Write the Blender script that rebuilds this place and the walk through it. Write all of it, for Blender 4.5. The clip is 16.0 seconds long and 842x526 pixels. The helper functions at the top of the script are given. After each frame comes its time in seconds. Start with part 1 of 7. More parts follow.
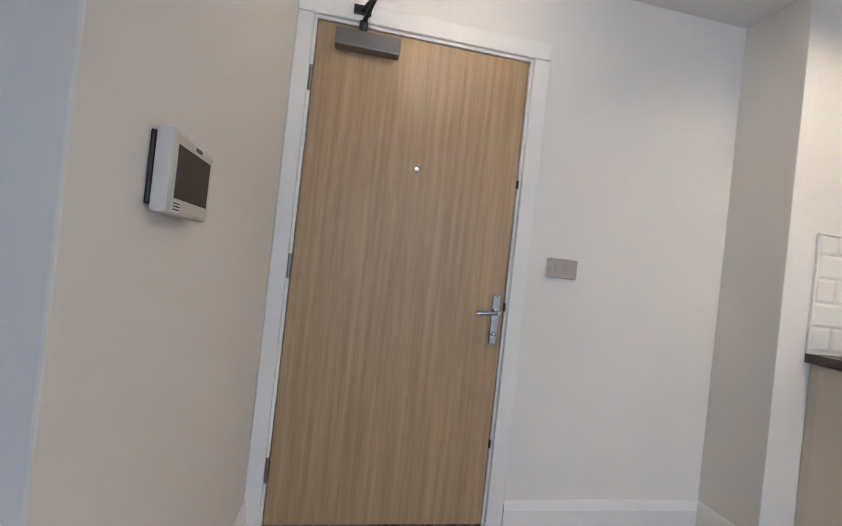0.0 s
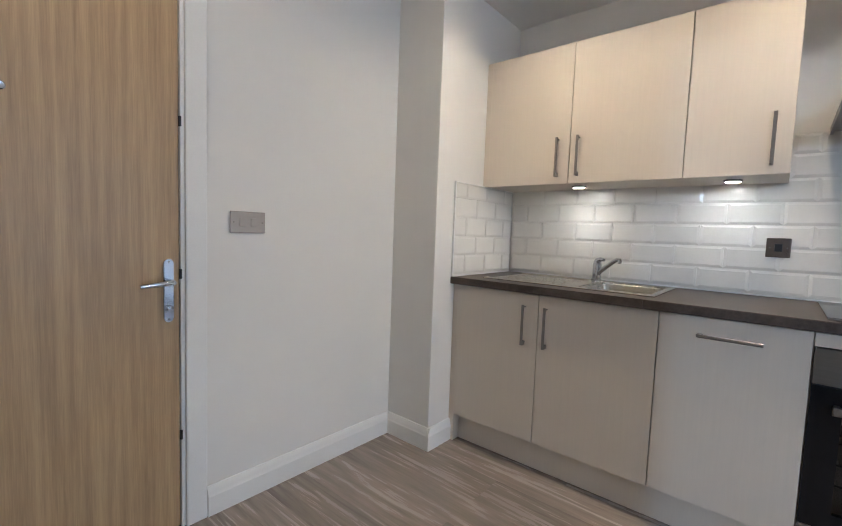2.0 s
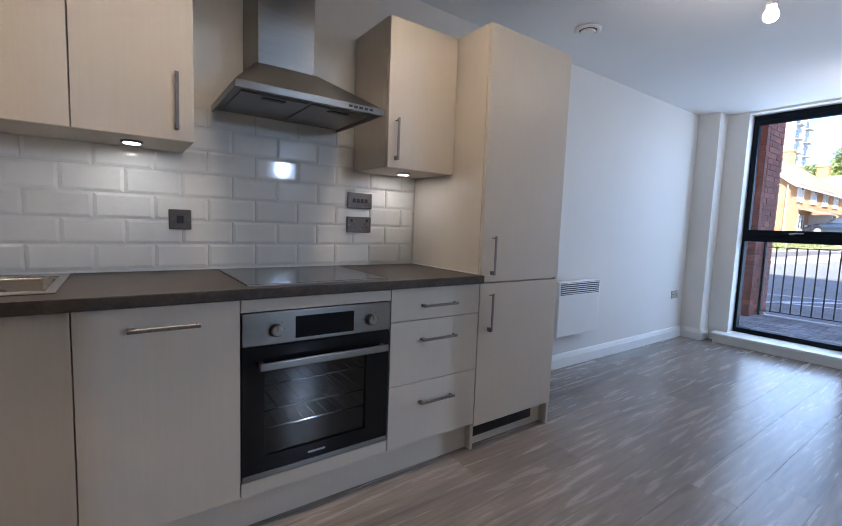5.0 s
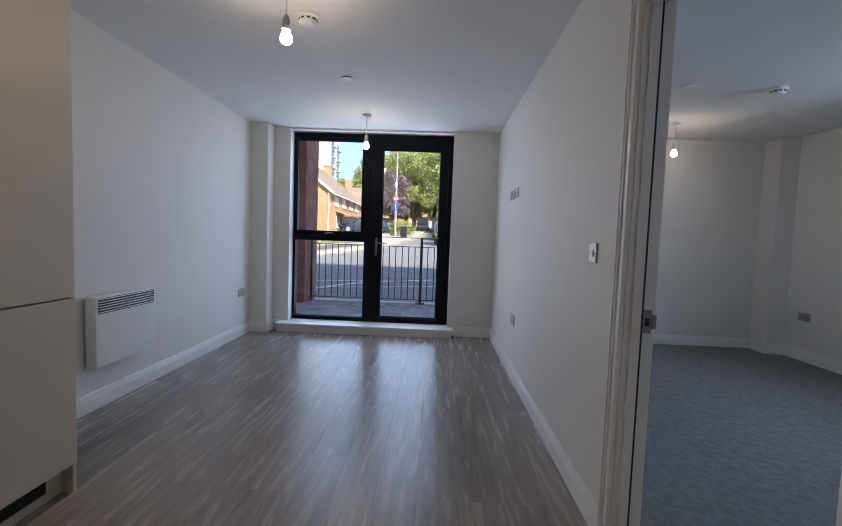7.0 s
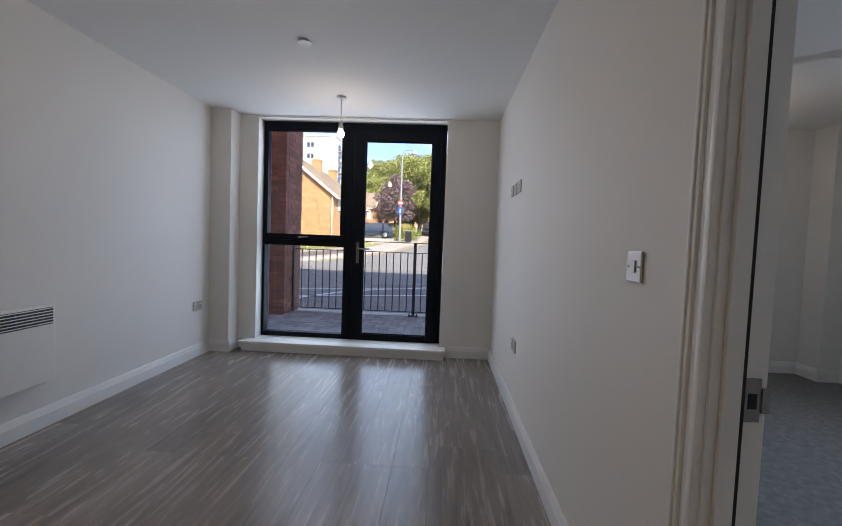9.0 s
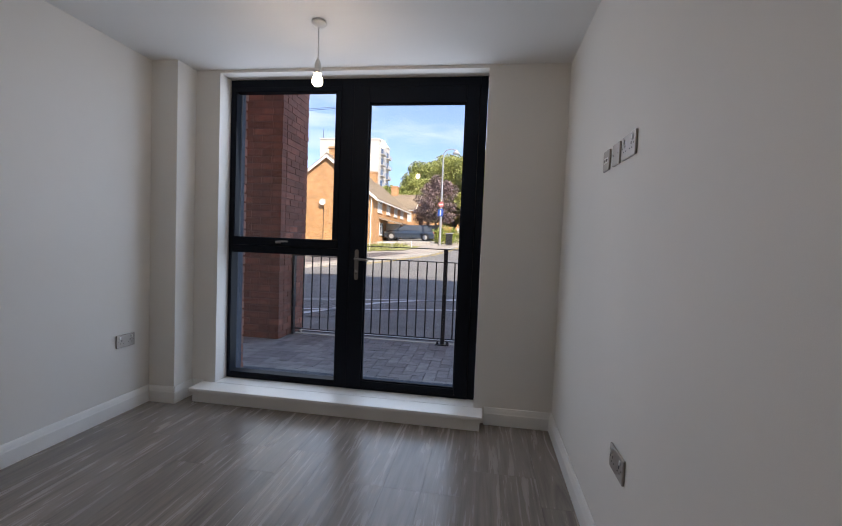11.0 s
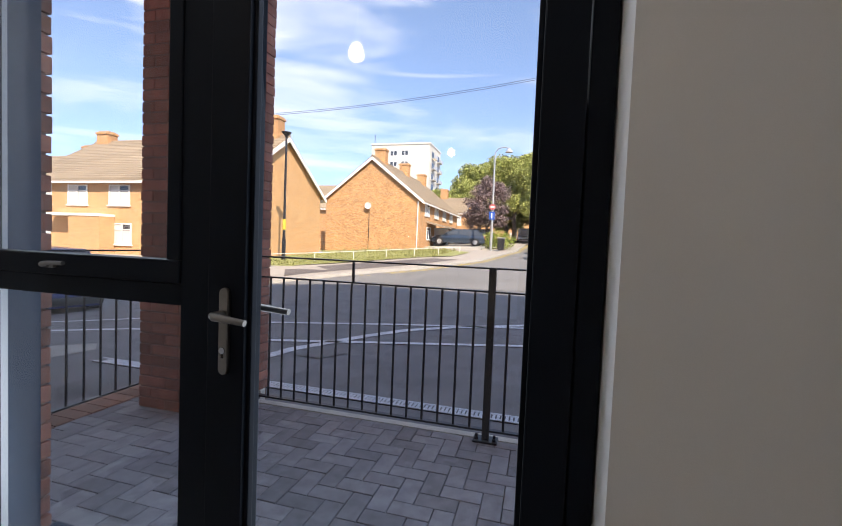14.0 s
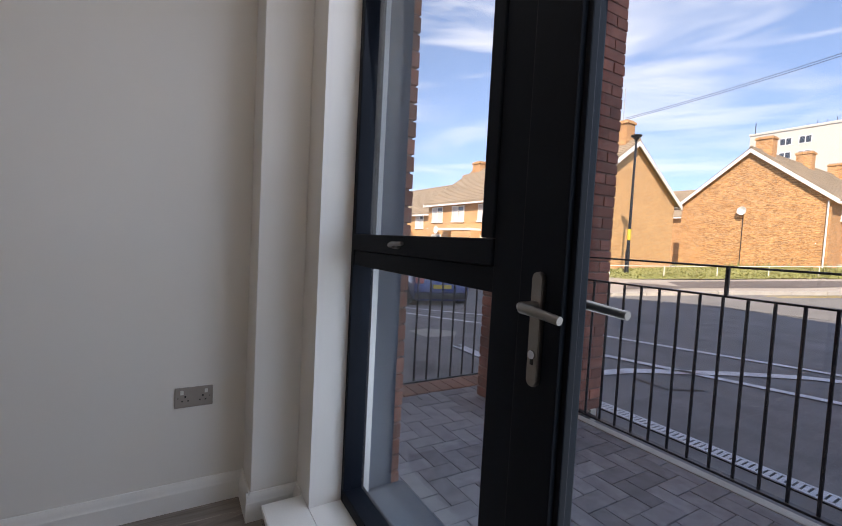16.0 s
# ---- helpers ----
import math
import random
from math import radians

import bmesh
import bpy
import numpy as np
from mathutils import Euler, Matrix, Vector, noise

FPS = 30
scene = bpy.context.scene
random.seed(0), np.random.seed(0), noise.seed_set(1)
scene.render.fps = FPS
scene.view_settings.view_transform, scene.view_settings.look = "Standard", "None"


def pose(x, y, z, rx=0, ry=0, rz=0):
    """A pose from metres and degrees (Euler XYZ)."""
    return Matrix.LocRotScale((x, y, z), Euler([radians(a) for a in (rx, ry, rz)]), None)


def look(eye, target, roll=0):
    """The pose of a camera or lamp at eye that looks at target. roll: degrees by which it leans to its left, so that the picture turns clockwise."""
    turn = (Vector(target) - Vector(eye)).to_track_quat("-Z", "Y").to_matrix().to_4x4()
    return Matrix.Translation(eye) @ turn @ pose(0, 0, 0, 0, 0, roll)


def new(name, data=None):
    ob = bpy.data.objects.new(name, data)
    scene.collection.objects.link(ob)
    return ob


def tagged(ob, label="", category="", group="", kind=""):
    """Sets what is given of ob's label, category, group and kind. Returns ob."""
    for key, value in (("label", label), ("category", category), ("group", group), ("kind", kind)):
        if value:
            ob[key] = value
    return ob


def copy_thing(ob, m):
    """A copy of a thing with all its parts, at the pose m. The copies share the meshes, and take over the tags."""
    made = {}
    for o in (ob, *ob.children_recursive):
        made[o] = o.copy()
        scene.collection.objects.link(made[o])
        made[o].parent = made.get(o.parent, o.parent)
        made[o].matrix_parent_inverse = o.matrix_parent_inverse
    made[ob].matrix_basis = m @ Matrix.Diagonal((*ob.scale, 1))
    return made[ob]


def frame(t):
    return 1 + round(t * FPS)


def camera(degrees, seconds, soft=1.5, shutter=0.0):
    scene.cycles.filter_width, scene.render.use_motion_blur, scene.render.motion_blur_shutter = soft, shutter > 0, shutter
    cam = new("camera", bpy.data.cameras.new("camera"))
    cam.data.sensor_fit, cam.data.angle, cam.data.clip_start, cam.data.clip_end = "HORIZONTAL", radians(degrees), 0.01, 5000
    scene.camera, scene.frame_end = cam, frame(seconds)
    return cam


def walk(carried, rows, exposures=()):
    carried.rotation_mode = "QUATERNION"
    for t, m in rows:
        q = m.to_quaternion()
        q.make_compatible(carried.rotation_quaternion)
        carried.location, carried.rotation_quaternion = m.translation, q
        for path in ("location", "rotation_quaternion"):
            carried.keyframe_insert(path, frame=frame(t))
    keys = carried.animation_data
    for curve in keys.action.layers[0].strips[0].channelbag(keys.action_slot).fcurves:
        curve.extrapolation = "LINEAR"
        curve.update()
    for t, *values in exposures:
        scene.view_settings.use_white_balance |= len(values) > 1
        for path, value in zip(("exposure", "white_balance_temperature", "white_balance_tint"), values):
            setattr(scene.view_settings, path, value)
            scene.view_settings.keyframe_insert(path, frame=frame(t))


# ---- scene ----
cam = camera(89.7, 16.0, soft=1.0)
PATH = [
    (0, (2.585, 1.753, 1.102), (2.218, -0.213, 1.114), 6.2),
    (0.5, (2.576, 1.784, 1.043), (2.231, -0.186, 1.046), 3.8),
    (0.8, (2.548, 1.756, 1.044), (2.194, -0.212, 1.031), 2.9),
    (1, (2.517, 1.738, 1.044), (2.053, -0.208, 1.026), 2.6),
    (1.5, (2.501, 1.67, 1.095), (1.479, -0.047, 1.005), 1.6),
    (2, (2.463, 1.645, 1.143), (0.944, 0.352, 0.996), 2.1),
    (2.2, (2.466, 1.592, 1.139), (0.787, 0.515, 0.989), 1.9),
    (2.5, (2.424, 1.561, 1.148), (0.603, 0.748, 0.99), 1.7),
    (3, (2.301, 1.48, 1.164), (0.394, 0.9, 1.005), 2.2),
    (3.5, (2.17, 1.334, 1.122), (0.187, 1.1, 1.0), 2.2),
    (4, (2.122, 1.327, 1.177), (0.137, 1.481, 0.987), 2.1),
    (4.4, (2.079, 1.323, 1.118), (0.173, 1.911, 0.969), 2.0),
    (4.5, (2.095, 1.333, 1.112), (0.223, 2.019, 0.961), 2.0),
    (5, (2.115, 1.415, 1.148), (0.495, 2.573, 0.965), 2.1),
    (5.2, (2.103, 1.452, 1.137), (0.639, 2.805, 0.973), 1.9),
    (7.3, (2.174, 1.742, 1.188), (2.212, 3.738, 1.066), 2.2),
    (7.5, (2.191, 1.785, 1.185), (2.256, 3.78, 1.066), 2.2),
    (8, (2.266, 1.949, 1.196), (2.256, 3.945, 1.076), 2.1),
    (8.5, (2.318, 2.122, 1.196), (2.268, 4.118, 1.083), 2.1),
    (9, (2.329, 2.411, 1.186), (2.232, 4.406, 1.084), 2.2),
    (11.5, (2.37, 4.234, 1.238), (2.047, 6.205, 1.141), 2.3),
    (12, (2.333, 4.618, 1.245), (1.991, 6.587, 1.152), 2.3),
    (12.5, (2.335, 4.973, 1.241), (1.965, 6.937, 1.153), 2.5),
    (13.3, (2.271, 5.546, 1.253), (1.872, 7.504, 1.166), 2.3),
    (14, (2.203, 5.95, 1.283), (1.67, 7.876, 1.197), 2.3),
    (14.5, (2.199, 6.138, 1.322), (1.491, 8.007, 1.237), 1.9),
    (15, (2.169, 6.198, 1.325), (1.153, 7.918, 1.243), 2.3),
    (15.5, (2.077, 6.257, 1.253), (0.725, 7.729, 1.17), 2.7),
    (16, (2.019, 6.246, 1.199), (0.299, 7.261, 1.098), 3.0),
]
EXPOSURES = [
    (0, 3.1, 5650, 14), (1.0, 3.12, 5650, 14), (2.2, 2.97, 5650, 12), (3.5, 2.95, 5600, 14), (4.4, 2.7, 5600, 15), (5.2, 2.28, 5700, 16), (7.3, 1.68, 6350, 18),
    (9.0, 1.65, 6750, 19), (11.3, 1.34, 7100, 20), (12.3, 1.34, 7200, 20), (14.0, 1.36, 7250, 20), (16, 1.22, 7450, 22),
]
walk(cam, [(t, look(eye, goal, lean)) for t, eye, goal, lean in PATH], EXPOSURES)

# ---- light: sky, sun, and the sky's light in the window opening ----
SUN_UP, SUN_FROM = 40.0, (0.60, -0.80)
world = bpy.data.worlds.new("sky")
scene.world = world
world.use_nodes = True
wn, wl = world.node_tree.nodes, world.node_tree.links
wn.clear()
w_out = wn.new("ShaderNodeOutputWorld")
w_bg = wn.new("ShaderNodeBackground")
w_bg.inputs["Strength"].default_value = 0.165
w_sky = wn.new("ShaderNodeTexSky")
w_sky.sky_type = "NISHITA"
w_sky.sun_disc = False
w_sky.dust_density, w_sky.air_density, w_sky.altitude = 0.1, 0.85, 1200.0
w_sky.sun_elevation = radians(SUN_UP)
w_sky.sun_rotation = math.atan2(SUN_FROM[0], SUN_FROM[1])
w_tc = wn.new("ShaderNodeTexCoord")
w_map = wn.new("ShaderNodeMapping")
w_map.inputs["Scale"].default_value = (1.6, 1.6, 9.0)
w_map.inputs["Rotation"].default_value = (0.0, 0.25, 0.4)
w_noise = wn.new("ShaderNodeTexNoise")
w_noise.inputs["Scale"].default_value = 1.3
w_noise.inputs["Detail"].default_value = 8.0
w_noise.inputs["Roughness"].default_value = 0.6
w_noise.inputs["Distortion"].default_value = 0.6
w_ramp = wn.new("ShaderNodeValToRGB")
w_ramp.color_ramp.elements[0].position, w_ramp.color_ramp.elements[1].position = 0.47, 0.80
w_ramp.color_ramp.elements[0].color, w_ramp.color_ramp.elements[1].color = (0, 0, 0, 1), (0.8, 0.8, 0.8, 1)
w_mix = wn.new("ShaderNodeMixRGB")
w_mix.inputs[2].default_value = (3.9, 4.1, 4.4, 1)
wl.new(w_tc.outputs["Generated"], w_map.inputs["Vector"])
wl.new(w_map.outputs["Vector"], w_noise.inputs["Vector"])
wl.new(w_noise.outputs[0], w_ramp.inputs[0])
wl.new(w_ramp.outputs[0], w_mix.inputs[0])
wl.new(w_sky.outputs[0], w_mix.inputs[1])
# clear air: the pale band lies low on the horizon
w_lift = wn.new("ShaderNodeVectorMath")
w_lift.operation = "MULTIPLY_ADD"
w_lift.inputs[1].default_value, w_lift.inputs[2].default_value = (1.0, 1.0, 0.8), (0.0, 0.0, 0.17)
wl.new(w_tc.outputs["Generated"], w_lift.inputs[0])
wl.new(w_lift.outputs[0], w_sky.inputs["Vector"])
# thin vapour trails: a stretched, tilted noise
w_map2 = wn.new("ShaderNodeMapping")
w_map2.inputs["Rotation"].default_value = (0.0, 0.30, 0.55)
w_map2.inputs["Scale"].default_value = (1.1, 1.1, 17.0)
w_trail = wn.new("ShaderNodeTexNoise")
w_trail.inputs["Scale"].default_value, w_trail.inputs["Detail"].default_value = 1.1, 3.0
w_ramp2 = wn.new("ShaderNodeValToRGB")
w_ramp2.color_ramp.elements[0].position, w_ramp2.color_ramp.elements[1].position = 0.60, 0.72
w_ramp2.color_ramp.elements[1].color = (0.6, 0.6, 0.6, 1)
w_mix2 = wn.new("ShaderNodeMixRGB")
w_mix2.inputs[2].default_value = (3.9, 4.1, 4.4, 1)
wl.new(w_tc.outputs["Generated"], w_map2.inputs["Vector"])
wl.new(w_map2.outputs["Vector"], w_trail.inputs["Vector"])
wl.new(w_trail.outputs[0], w_ramp2.inputs[0])
wl.new(w_ramp2.outputs[0], w_mix2.inputs[0])
wl.new(w_mix.outputs[0], w_mix2.inputs[1])
wl.new(w_mix2.outputs[0], w_bg.inputs["Color"])
wl.new(w_bg.outputs[0], w_out.inputs[0])

sun = new("sun", bpy.data.lights.new("sun", "SUN"))
sun.data.energy, sun.data.angle, sun.data.color = 3.5, radians(0.6), (1.0, 0.93, 0.82)
flat = math.hypot(*SUN_FROM)
sun.matrix_world = look((SUN_FROM[0] * 40, SUN_FROM[1] * 40, math.tan(radians(SUN_UP)) * 40 * flat), (0, 0, 0))

daylight = new("window_daylight", bpy.data.lights.new("window_daylight", "AREA"))
daylight.data.shape, daylight.data.size, daylight.data.size_y = "RECTANGLE", 1.85, 2.2
daylight.data.energy, daylight.data.color = 8.5, (0.66, 0.82, 1.0)
daylight.matrix_world = look((1.365, 6.972, 1.28), (1.365, 3.0, 0.78))

# bedroom window is unseen and assumed; lamp sized to a glint in the tiles
bed_light = new("bedroom_daylight", bpy.data.lights.new("bedroom_daylight", "AREA"))
bed_light.data.shape, bed_light.data.size, bed_light.data.size_y = "RECTANGLE", 0.11, 0.16
bed_light.data.energy, bed_light.data.color = 9.5, (0.62, 0.80, 1.0)
bed_light.matrix_world = look((6.22, 4.0, 2.10), (4.0, 4.6, 0.6))

# ---- materials ----
def nodes_of(name):
    m = bpy.data.materials.new(name)
    m.use_nodes = True
    nt = m.node_tree
    nt.nodes.clear()
    out = nt.nodes.new("ShaderNodeOutputMaterial")
    return m, nt, out


def node(nt, kind, **values):
    n = nt.nodes.new(kind)
    for key, value in values.items():
        n.inputs[key.replace("_", " ")].default_value = value
    return n


def surface(name, colour, rough=0.5, metal=0.0, vary=0.12, size=6.0, stretch=(1, 1, 1), bump=0.0, fine=60.0,
            per_object=0.0, per_island=0.0, coat=0.0, aniso=0.0, distort=0.0, second=None, amount=0.5, rough_vary=0.08, sharp=(0.35, 0.65), spec=0.5):
    """A painted or natural surface: base colour, broad stains, fine grain, relief, and a shade of its own for each piece."""
    m, nt, out = nodes_of(name)
    link = nt.links.new
    bsdf = node(nt, "ShaderNodeBsdfPrincipled", Metallic=metal, Roughness=rough)
    bsdf.inputs["Specular IOR Level"].default_value = spec
    if coat:
        bsdf.inputs["Coat Weight"].default_value = coat
        bsdf.inputs["Coat Roughness"].default_value = 0.08
    if aniso:
        bsdf.inputs["Anisotropic"].default_value = aniso
        bsdf.inputs["Anisotropic Rotation"].default_value = 0.25
        tang = nt.nodes.new("ShaderNodeTangent")
        tang.direction_type, tang.axis = "RADIAL", "Z"
        link(tang.outputs[0], bsdf.inputs["Tangent"])
    tc = nt.nodes.new("ShaderNodeTexCoord")
    mp = node(nt, "ShaderNodeMapping", Scale=stretch)
    link(tc.outputs["Object"], mp.inputs["Vector"])
    if per_object:
        info = nt.nodes.new("ShaderNodeObjectInfo")
        shift = nt.nodes.new("ShaderNodeVectorMath")
        shift.operation = "MULTIPLY_ADD"
        shift.inputs[1].default_value = (37.0, 53.0, 29.0)
        link(info.outputs["Random"], shift.inputs[0])
        link(tc.outputs["Object"], shift.inputs[2])
        link(shift.outputs[0], mp.inputs["Vector"])
    broad = node(nt, "ShaderNodeTexNoise", Scale=size, Detail=5.0, Roughness=0.55, Distortion=distort)
    grain = node(nt, "ShaderNodeTexNoise", Scale=fine, Detail=4.0, Roughness=0.6)
    link(mp.outputs[0], broad.inputs["Vector"])
    link(mp.outputs[0], grain.inputs["Vector"])
    add = nt.nodes.new("ShaderNodeMath")
    add.operation = "MULTIPLY_ADD"
    add.inputs[1].default_value = 0.6
    half = nt.nodes.new("ShaderNodeMath")
    half.operation = "MULTIPLY"
    half.inputs[1].default_value = 0.4
    link(grain.outputs[0], half.inputs[0])
    link(broad.outputs[0], add.inputs[0])
    link(half.outputs[0], add.inputs[2])
    ramp = nt.nodes.new("ShaderNodeValToRGB")
    ramp.color_ramp.elements[0].position, ramp.color_ramp.elements[1].position = sharp
    dark = [c * (1 - vary) for c in colour]
    light = [min(1, c * (1 + vary)) for c in colour]
    if second:
        dark = [a * (1 - amount) + b * amount for a, b in zip(colour, second)]
    ramp.color_ramp.elements[0].color = (*dark, 1)
    ramp.color_ramp.elements[1].color = (*light, 1)
    link(add.outputs[0], ramp.inputs[0])
    colour_out = ramp.outputs[0]
    if per_object or per_island:
        hsv = nt.nodes.new("ShaderNodeHueSaturation")
        rng = nt.nodes.new("ShaderNodeMapRange")
        spread = per_object or per_island
        rng.inputs["To Min"].default_value, rng.inputs["To Max"].default_value = 1 - spread, 1 + spread
        if per_object:
            link(info.outputs["Random"], rng.inputs["Value"])
        else:
            geo = nt.nodes.new("ShaderNodeNewGeometry")
            link(geo.outputs["Random Per Island"], rng.inputs["Value"])
        link(rng.outputs[0], hsv.inputs["Value"])
        link(colour_out, hsv.inputs["Color"])
        colour_out = hsv.outputs[0]
    link(colour_out, bsdf.inputs["Base Color"])
    if rough_vary:
        rr = nt.nodes.new("ShaderNodeMapRange")
        rr.inputs["To Min"].default_value = max(0.02, rough - rough_vary)
        rr.inputs["To Max"].default_value = min(1.0, rough + rough_vary)
        link(add.outputs[0], rr.inputs["Value"])
        link(rr.outputs[0], bsdf.inputs["Roughness"])
    if bump:
        bm = node(nt, "ShaderNodeBump", Strength=bump, Distance=0.004)
        link(grain.outputs[0], bm.inputs["Height"])
        link(bm.outputs[0], bsdf.inputs["Normal"])
    link(bsdf.outputs[0], out.inputs[0])
    return m


def glowing(name, colour, strength):
    m, nt, out = nodes_of(name)
    e = node(nt, "ShaderNodeEmission", Color=(*colour, 1), Strength=strength)
    nt.links.new(e.outputs[0], out.inputs[0])
    return m


def pane_glass(name, tint=(0.93, 0.96, 0.96), gloss=0.02):
    m, nt, out = nodes_of(name)
    clear = node(nt, "ShaderNodeBsdfTransparent", Color=(*tint, 1))
    shine = node(nt, "ShaderNodeBsdfGlossy", Color=(1, 1, 1, 1), Roughness=gloss)
    edge = nt.nodes.new("ShaderNodeLayerWeight")
    steep = nt.nodes.new("ShaderNodeMath")
    steep.operation = "POWER"
    steep.inputs[1].default_value = 5.0
    fres = nt.nodes.new("ShaderNodeMath")
    fres.operation = "MULTIPLY_ADD"
    fres.inputs[1].default_value, fres.inputs[2].default_value = 0.9, 0.04
    nt.links.new(edge.outputs["Facing"], steep.inputs[0])
    nt.links.new(steep.outputs[0], fres.inputs[0])
    mix = nt.nodes.new("ShaderNodeMixShader")
    nt.links.new(fres.outputs[0], mix.inputs[0])
    nt.links.new(clear.outputs[0], mix.inputs[1])
    nt.links.new(shine.outputs[0], mix.inputs[2])
    nt.links.new(mix.outputs[0], out.inputs[0])
    return m


def brickwork(name, brick, brick2, mortar, scale=1.0, rough=0.85, mottle=0.5):
    """Distant brick walls: stretcher bond at true size on walls along either axis."""
    m, nt, out = nodes_of(name)
    link = nt.links.new
    tc = nt.nodes.new("ShaderNodeTexCoord")
    sep = nt.nodes.new("ShaderNodeSeparateXYZ")
    link(tc.outputs["Object"], sep.inputs[0])
    s = nt.nodes.new("ShaderNodeMath")
    link(sep.outputs[0], s.inputs[0])
    link(sep.outputs[1], s.inputs[1])
    comb = nt.nodes.new("ShaderNodeCombineXYZ")
    link(s.outputs[0], comb.inputs[0])
    link(sep.outputs[2], comb.inputs[1])
    b = node(nt, "ShaderNodeTexBrick", Color1=(*brick, 1), Color2=(*brick2, 1), Mortar=(*mortar, 1), Scale=scale)
    b.inputs["Mortar Size"].default_value = 0.012
    b.inputs["Brick Width"].default_value = 0.225
    b.inputs["Row Height"].default_value = 0.075
    b.inputs["Bias"].default_value = 0.0
    link(comb.outputs[0], b.inputs["Vector"])
    noise_n = node(nt, "ShaderNodeTexNoise", Scale=2.5, Detail=6.0)
    link(tc.outputs["Object"], noise_n.inputs["Vector"])
    blotch = node(nt, "ShaderNodeTexNoise", Scale=5.5, Detail=4.0, Roughness=0.8)
    squash = node(nt, "ShaderNodeMapping", Scale=(1.0, 2.8, 1.0))
    link(comb.outputs[0], squash.inputs["Vector"])
    link(squash.outputs[0], blotch.inputs["Vector"])
    mul = nt.nodes.new("ShaderNodeMath")
    mul.operation = "MULTIPLY_ADD"
    mul.inputs[1].default_value = 0.18
    link(noise_n.outputs[0], mul.inputs[0])
    link(blotch.outputs[0], mul.inputs[2])
    hsv = nt.nodes.new("ShaderNodeHueSaturation")
    rng = nt.nodes.new("ShaderNodeMapRange")
    rng.inputs["From Min"].default_value, rng.inputs["From Max"].default_value = 0.40, 0.78
    rng.inputs["To Min"].default_value, rng.inputs["To Max"].default_value = 1 - mottle, 1 + mottle
    link(mul.outputs[0], rng.inputs["Value"])
    link(rng.outputs[0], hsv.inputs["Value"])
    link(b.outputs[0], hsv.inputs["Color"])
    bsdf = node(nt, "ShaderNodeBsdfPrincipled", Roughness=rough)
    link(hsv.outputs[0], bsdf.inputs["Base Color"])
    link(bsdf.outputs[0], out.inputs[0])
    return m


WALL = surface("wall_paint", (0.76, 0.745, 0.71), 0.62, vary=0.025, size=1.3, bump=0.12, fine=420.0)
CEIL = surface("ceiling_paint", (0.80, 0.80, 0.79), 0.8, vary=0.02, size=1.0, bump=0.1, fine=300.0)
GLOSS_WHITE = surface("satin_white_wood", (0.80, 0.80, 0.78), 0.32, vary=0.03, size=5.0, bump=0.05, fine=150.0)
OAK_DOOR = surface("oak_veneer", (0.43, 0.305, 0.165), 0.42, vary=0.2, size=5.0, stretch=(9, 9, 0.28), bump=0.08, fine=34.0,
                   second=(0.26, 0.165, 0.09), amount=0.75, sharp=(0.3, 0.66))
PLANK = surface("grey_oak_laminate", (0.305, 0.265, 0.235), 0.27, vary=0.12, size=2.6, stretch=(4.2, 0.30, 1), bump=0.02, fine=10.0, distort=2.6,
                second=(0.082, 0.068, 0.060), amount=0.72, per_object=0.13, sharp=(0.32, 0.68), rough_vary=0.03)
UNIT = surface("beige_cabinet_board", (0.63, 0.57, 0.49), 0.42, vary=0.02, size=7.0, stretch=(18, 18, 0.5), bump=0.05, fine=40.0)
UNIT_EDGE = surface("beige_cabinet_carcass", (0.52, 0.465, 0.395), 0.5, vary=0.06, size=7.0, stretch=(12, 12, 0.6), fine=40.0)
WORKTOP = surface("dark_slate_worktop", (0.062, 0.051, 0.044), 0.45, spec=0.28, vary=0.45, size=9.0, bump=0.1, fine=70.0,
                  second=(0.028, 0.023, 0.02), amount=0.8)
TILE = surface("white_glazed_tile", (0.77, 0.755, 0.71), 0.075, vary=0.02, size=14.0, bump=0.03, fine=30.0, per_object=0.03, rough_vary=0.03)
GROUT = surface("pale_grout", (0.76, 0.75, 0.71), 0.85, vary=0.08, size=20.0)
SILICONE = surface("white_sealant", (0.82, 0.82, 0.8), 0.35, vary=0.02)
STEEL = surface("brushed_steel", (0.24, 0.225, 0.205), 0.33, 1.0, aniso=0.75, vary=0.06, size=4.0, stretch=(30, 1.2, 30), bump=0.04, fine=40.0)
SINK = surface("satin_sink_steel", (0.50, 0.465, 0.415), 0.24, 1.0, vary=0.05, size=8.0, bump=0.03, fine=90.0)
CHROME = surface("chrome", (0.56, 0.57, 0.60), 0.08, 1.0, vary=0.02, rough_vary=0.03)
NICKEL = surface("brushed_nickel", (0.27, 0.25, 0.23), 0.36, 1.0, vary=0.06, size=30.0)
PLATE = surface("satin_white_metal_plate", (0.40, 0.365, 0.335), 0.36, 0.55, vary=0.04)
DARKPLATE = surface("dark_nickel_plate", (0.17, 0.14, 0.12), 0.3, 1.0, vary=0.08, size=30.0)
WHITE_PLASTIC = surface("white_plastic", (0.78, 0.78, 0.76), 0.35, vary=0.02)
INTERCOM_PLASTIC = surface("cream_plastic", (0.62, 0.60, 0.56), 0.4, vary=0.02)
GREY_PLASTIC = surface("grey_plastic", (0.40, 0.40, 0.40), 0.4, vary=0.05)
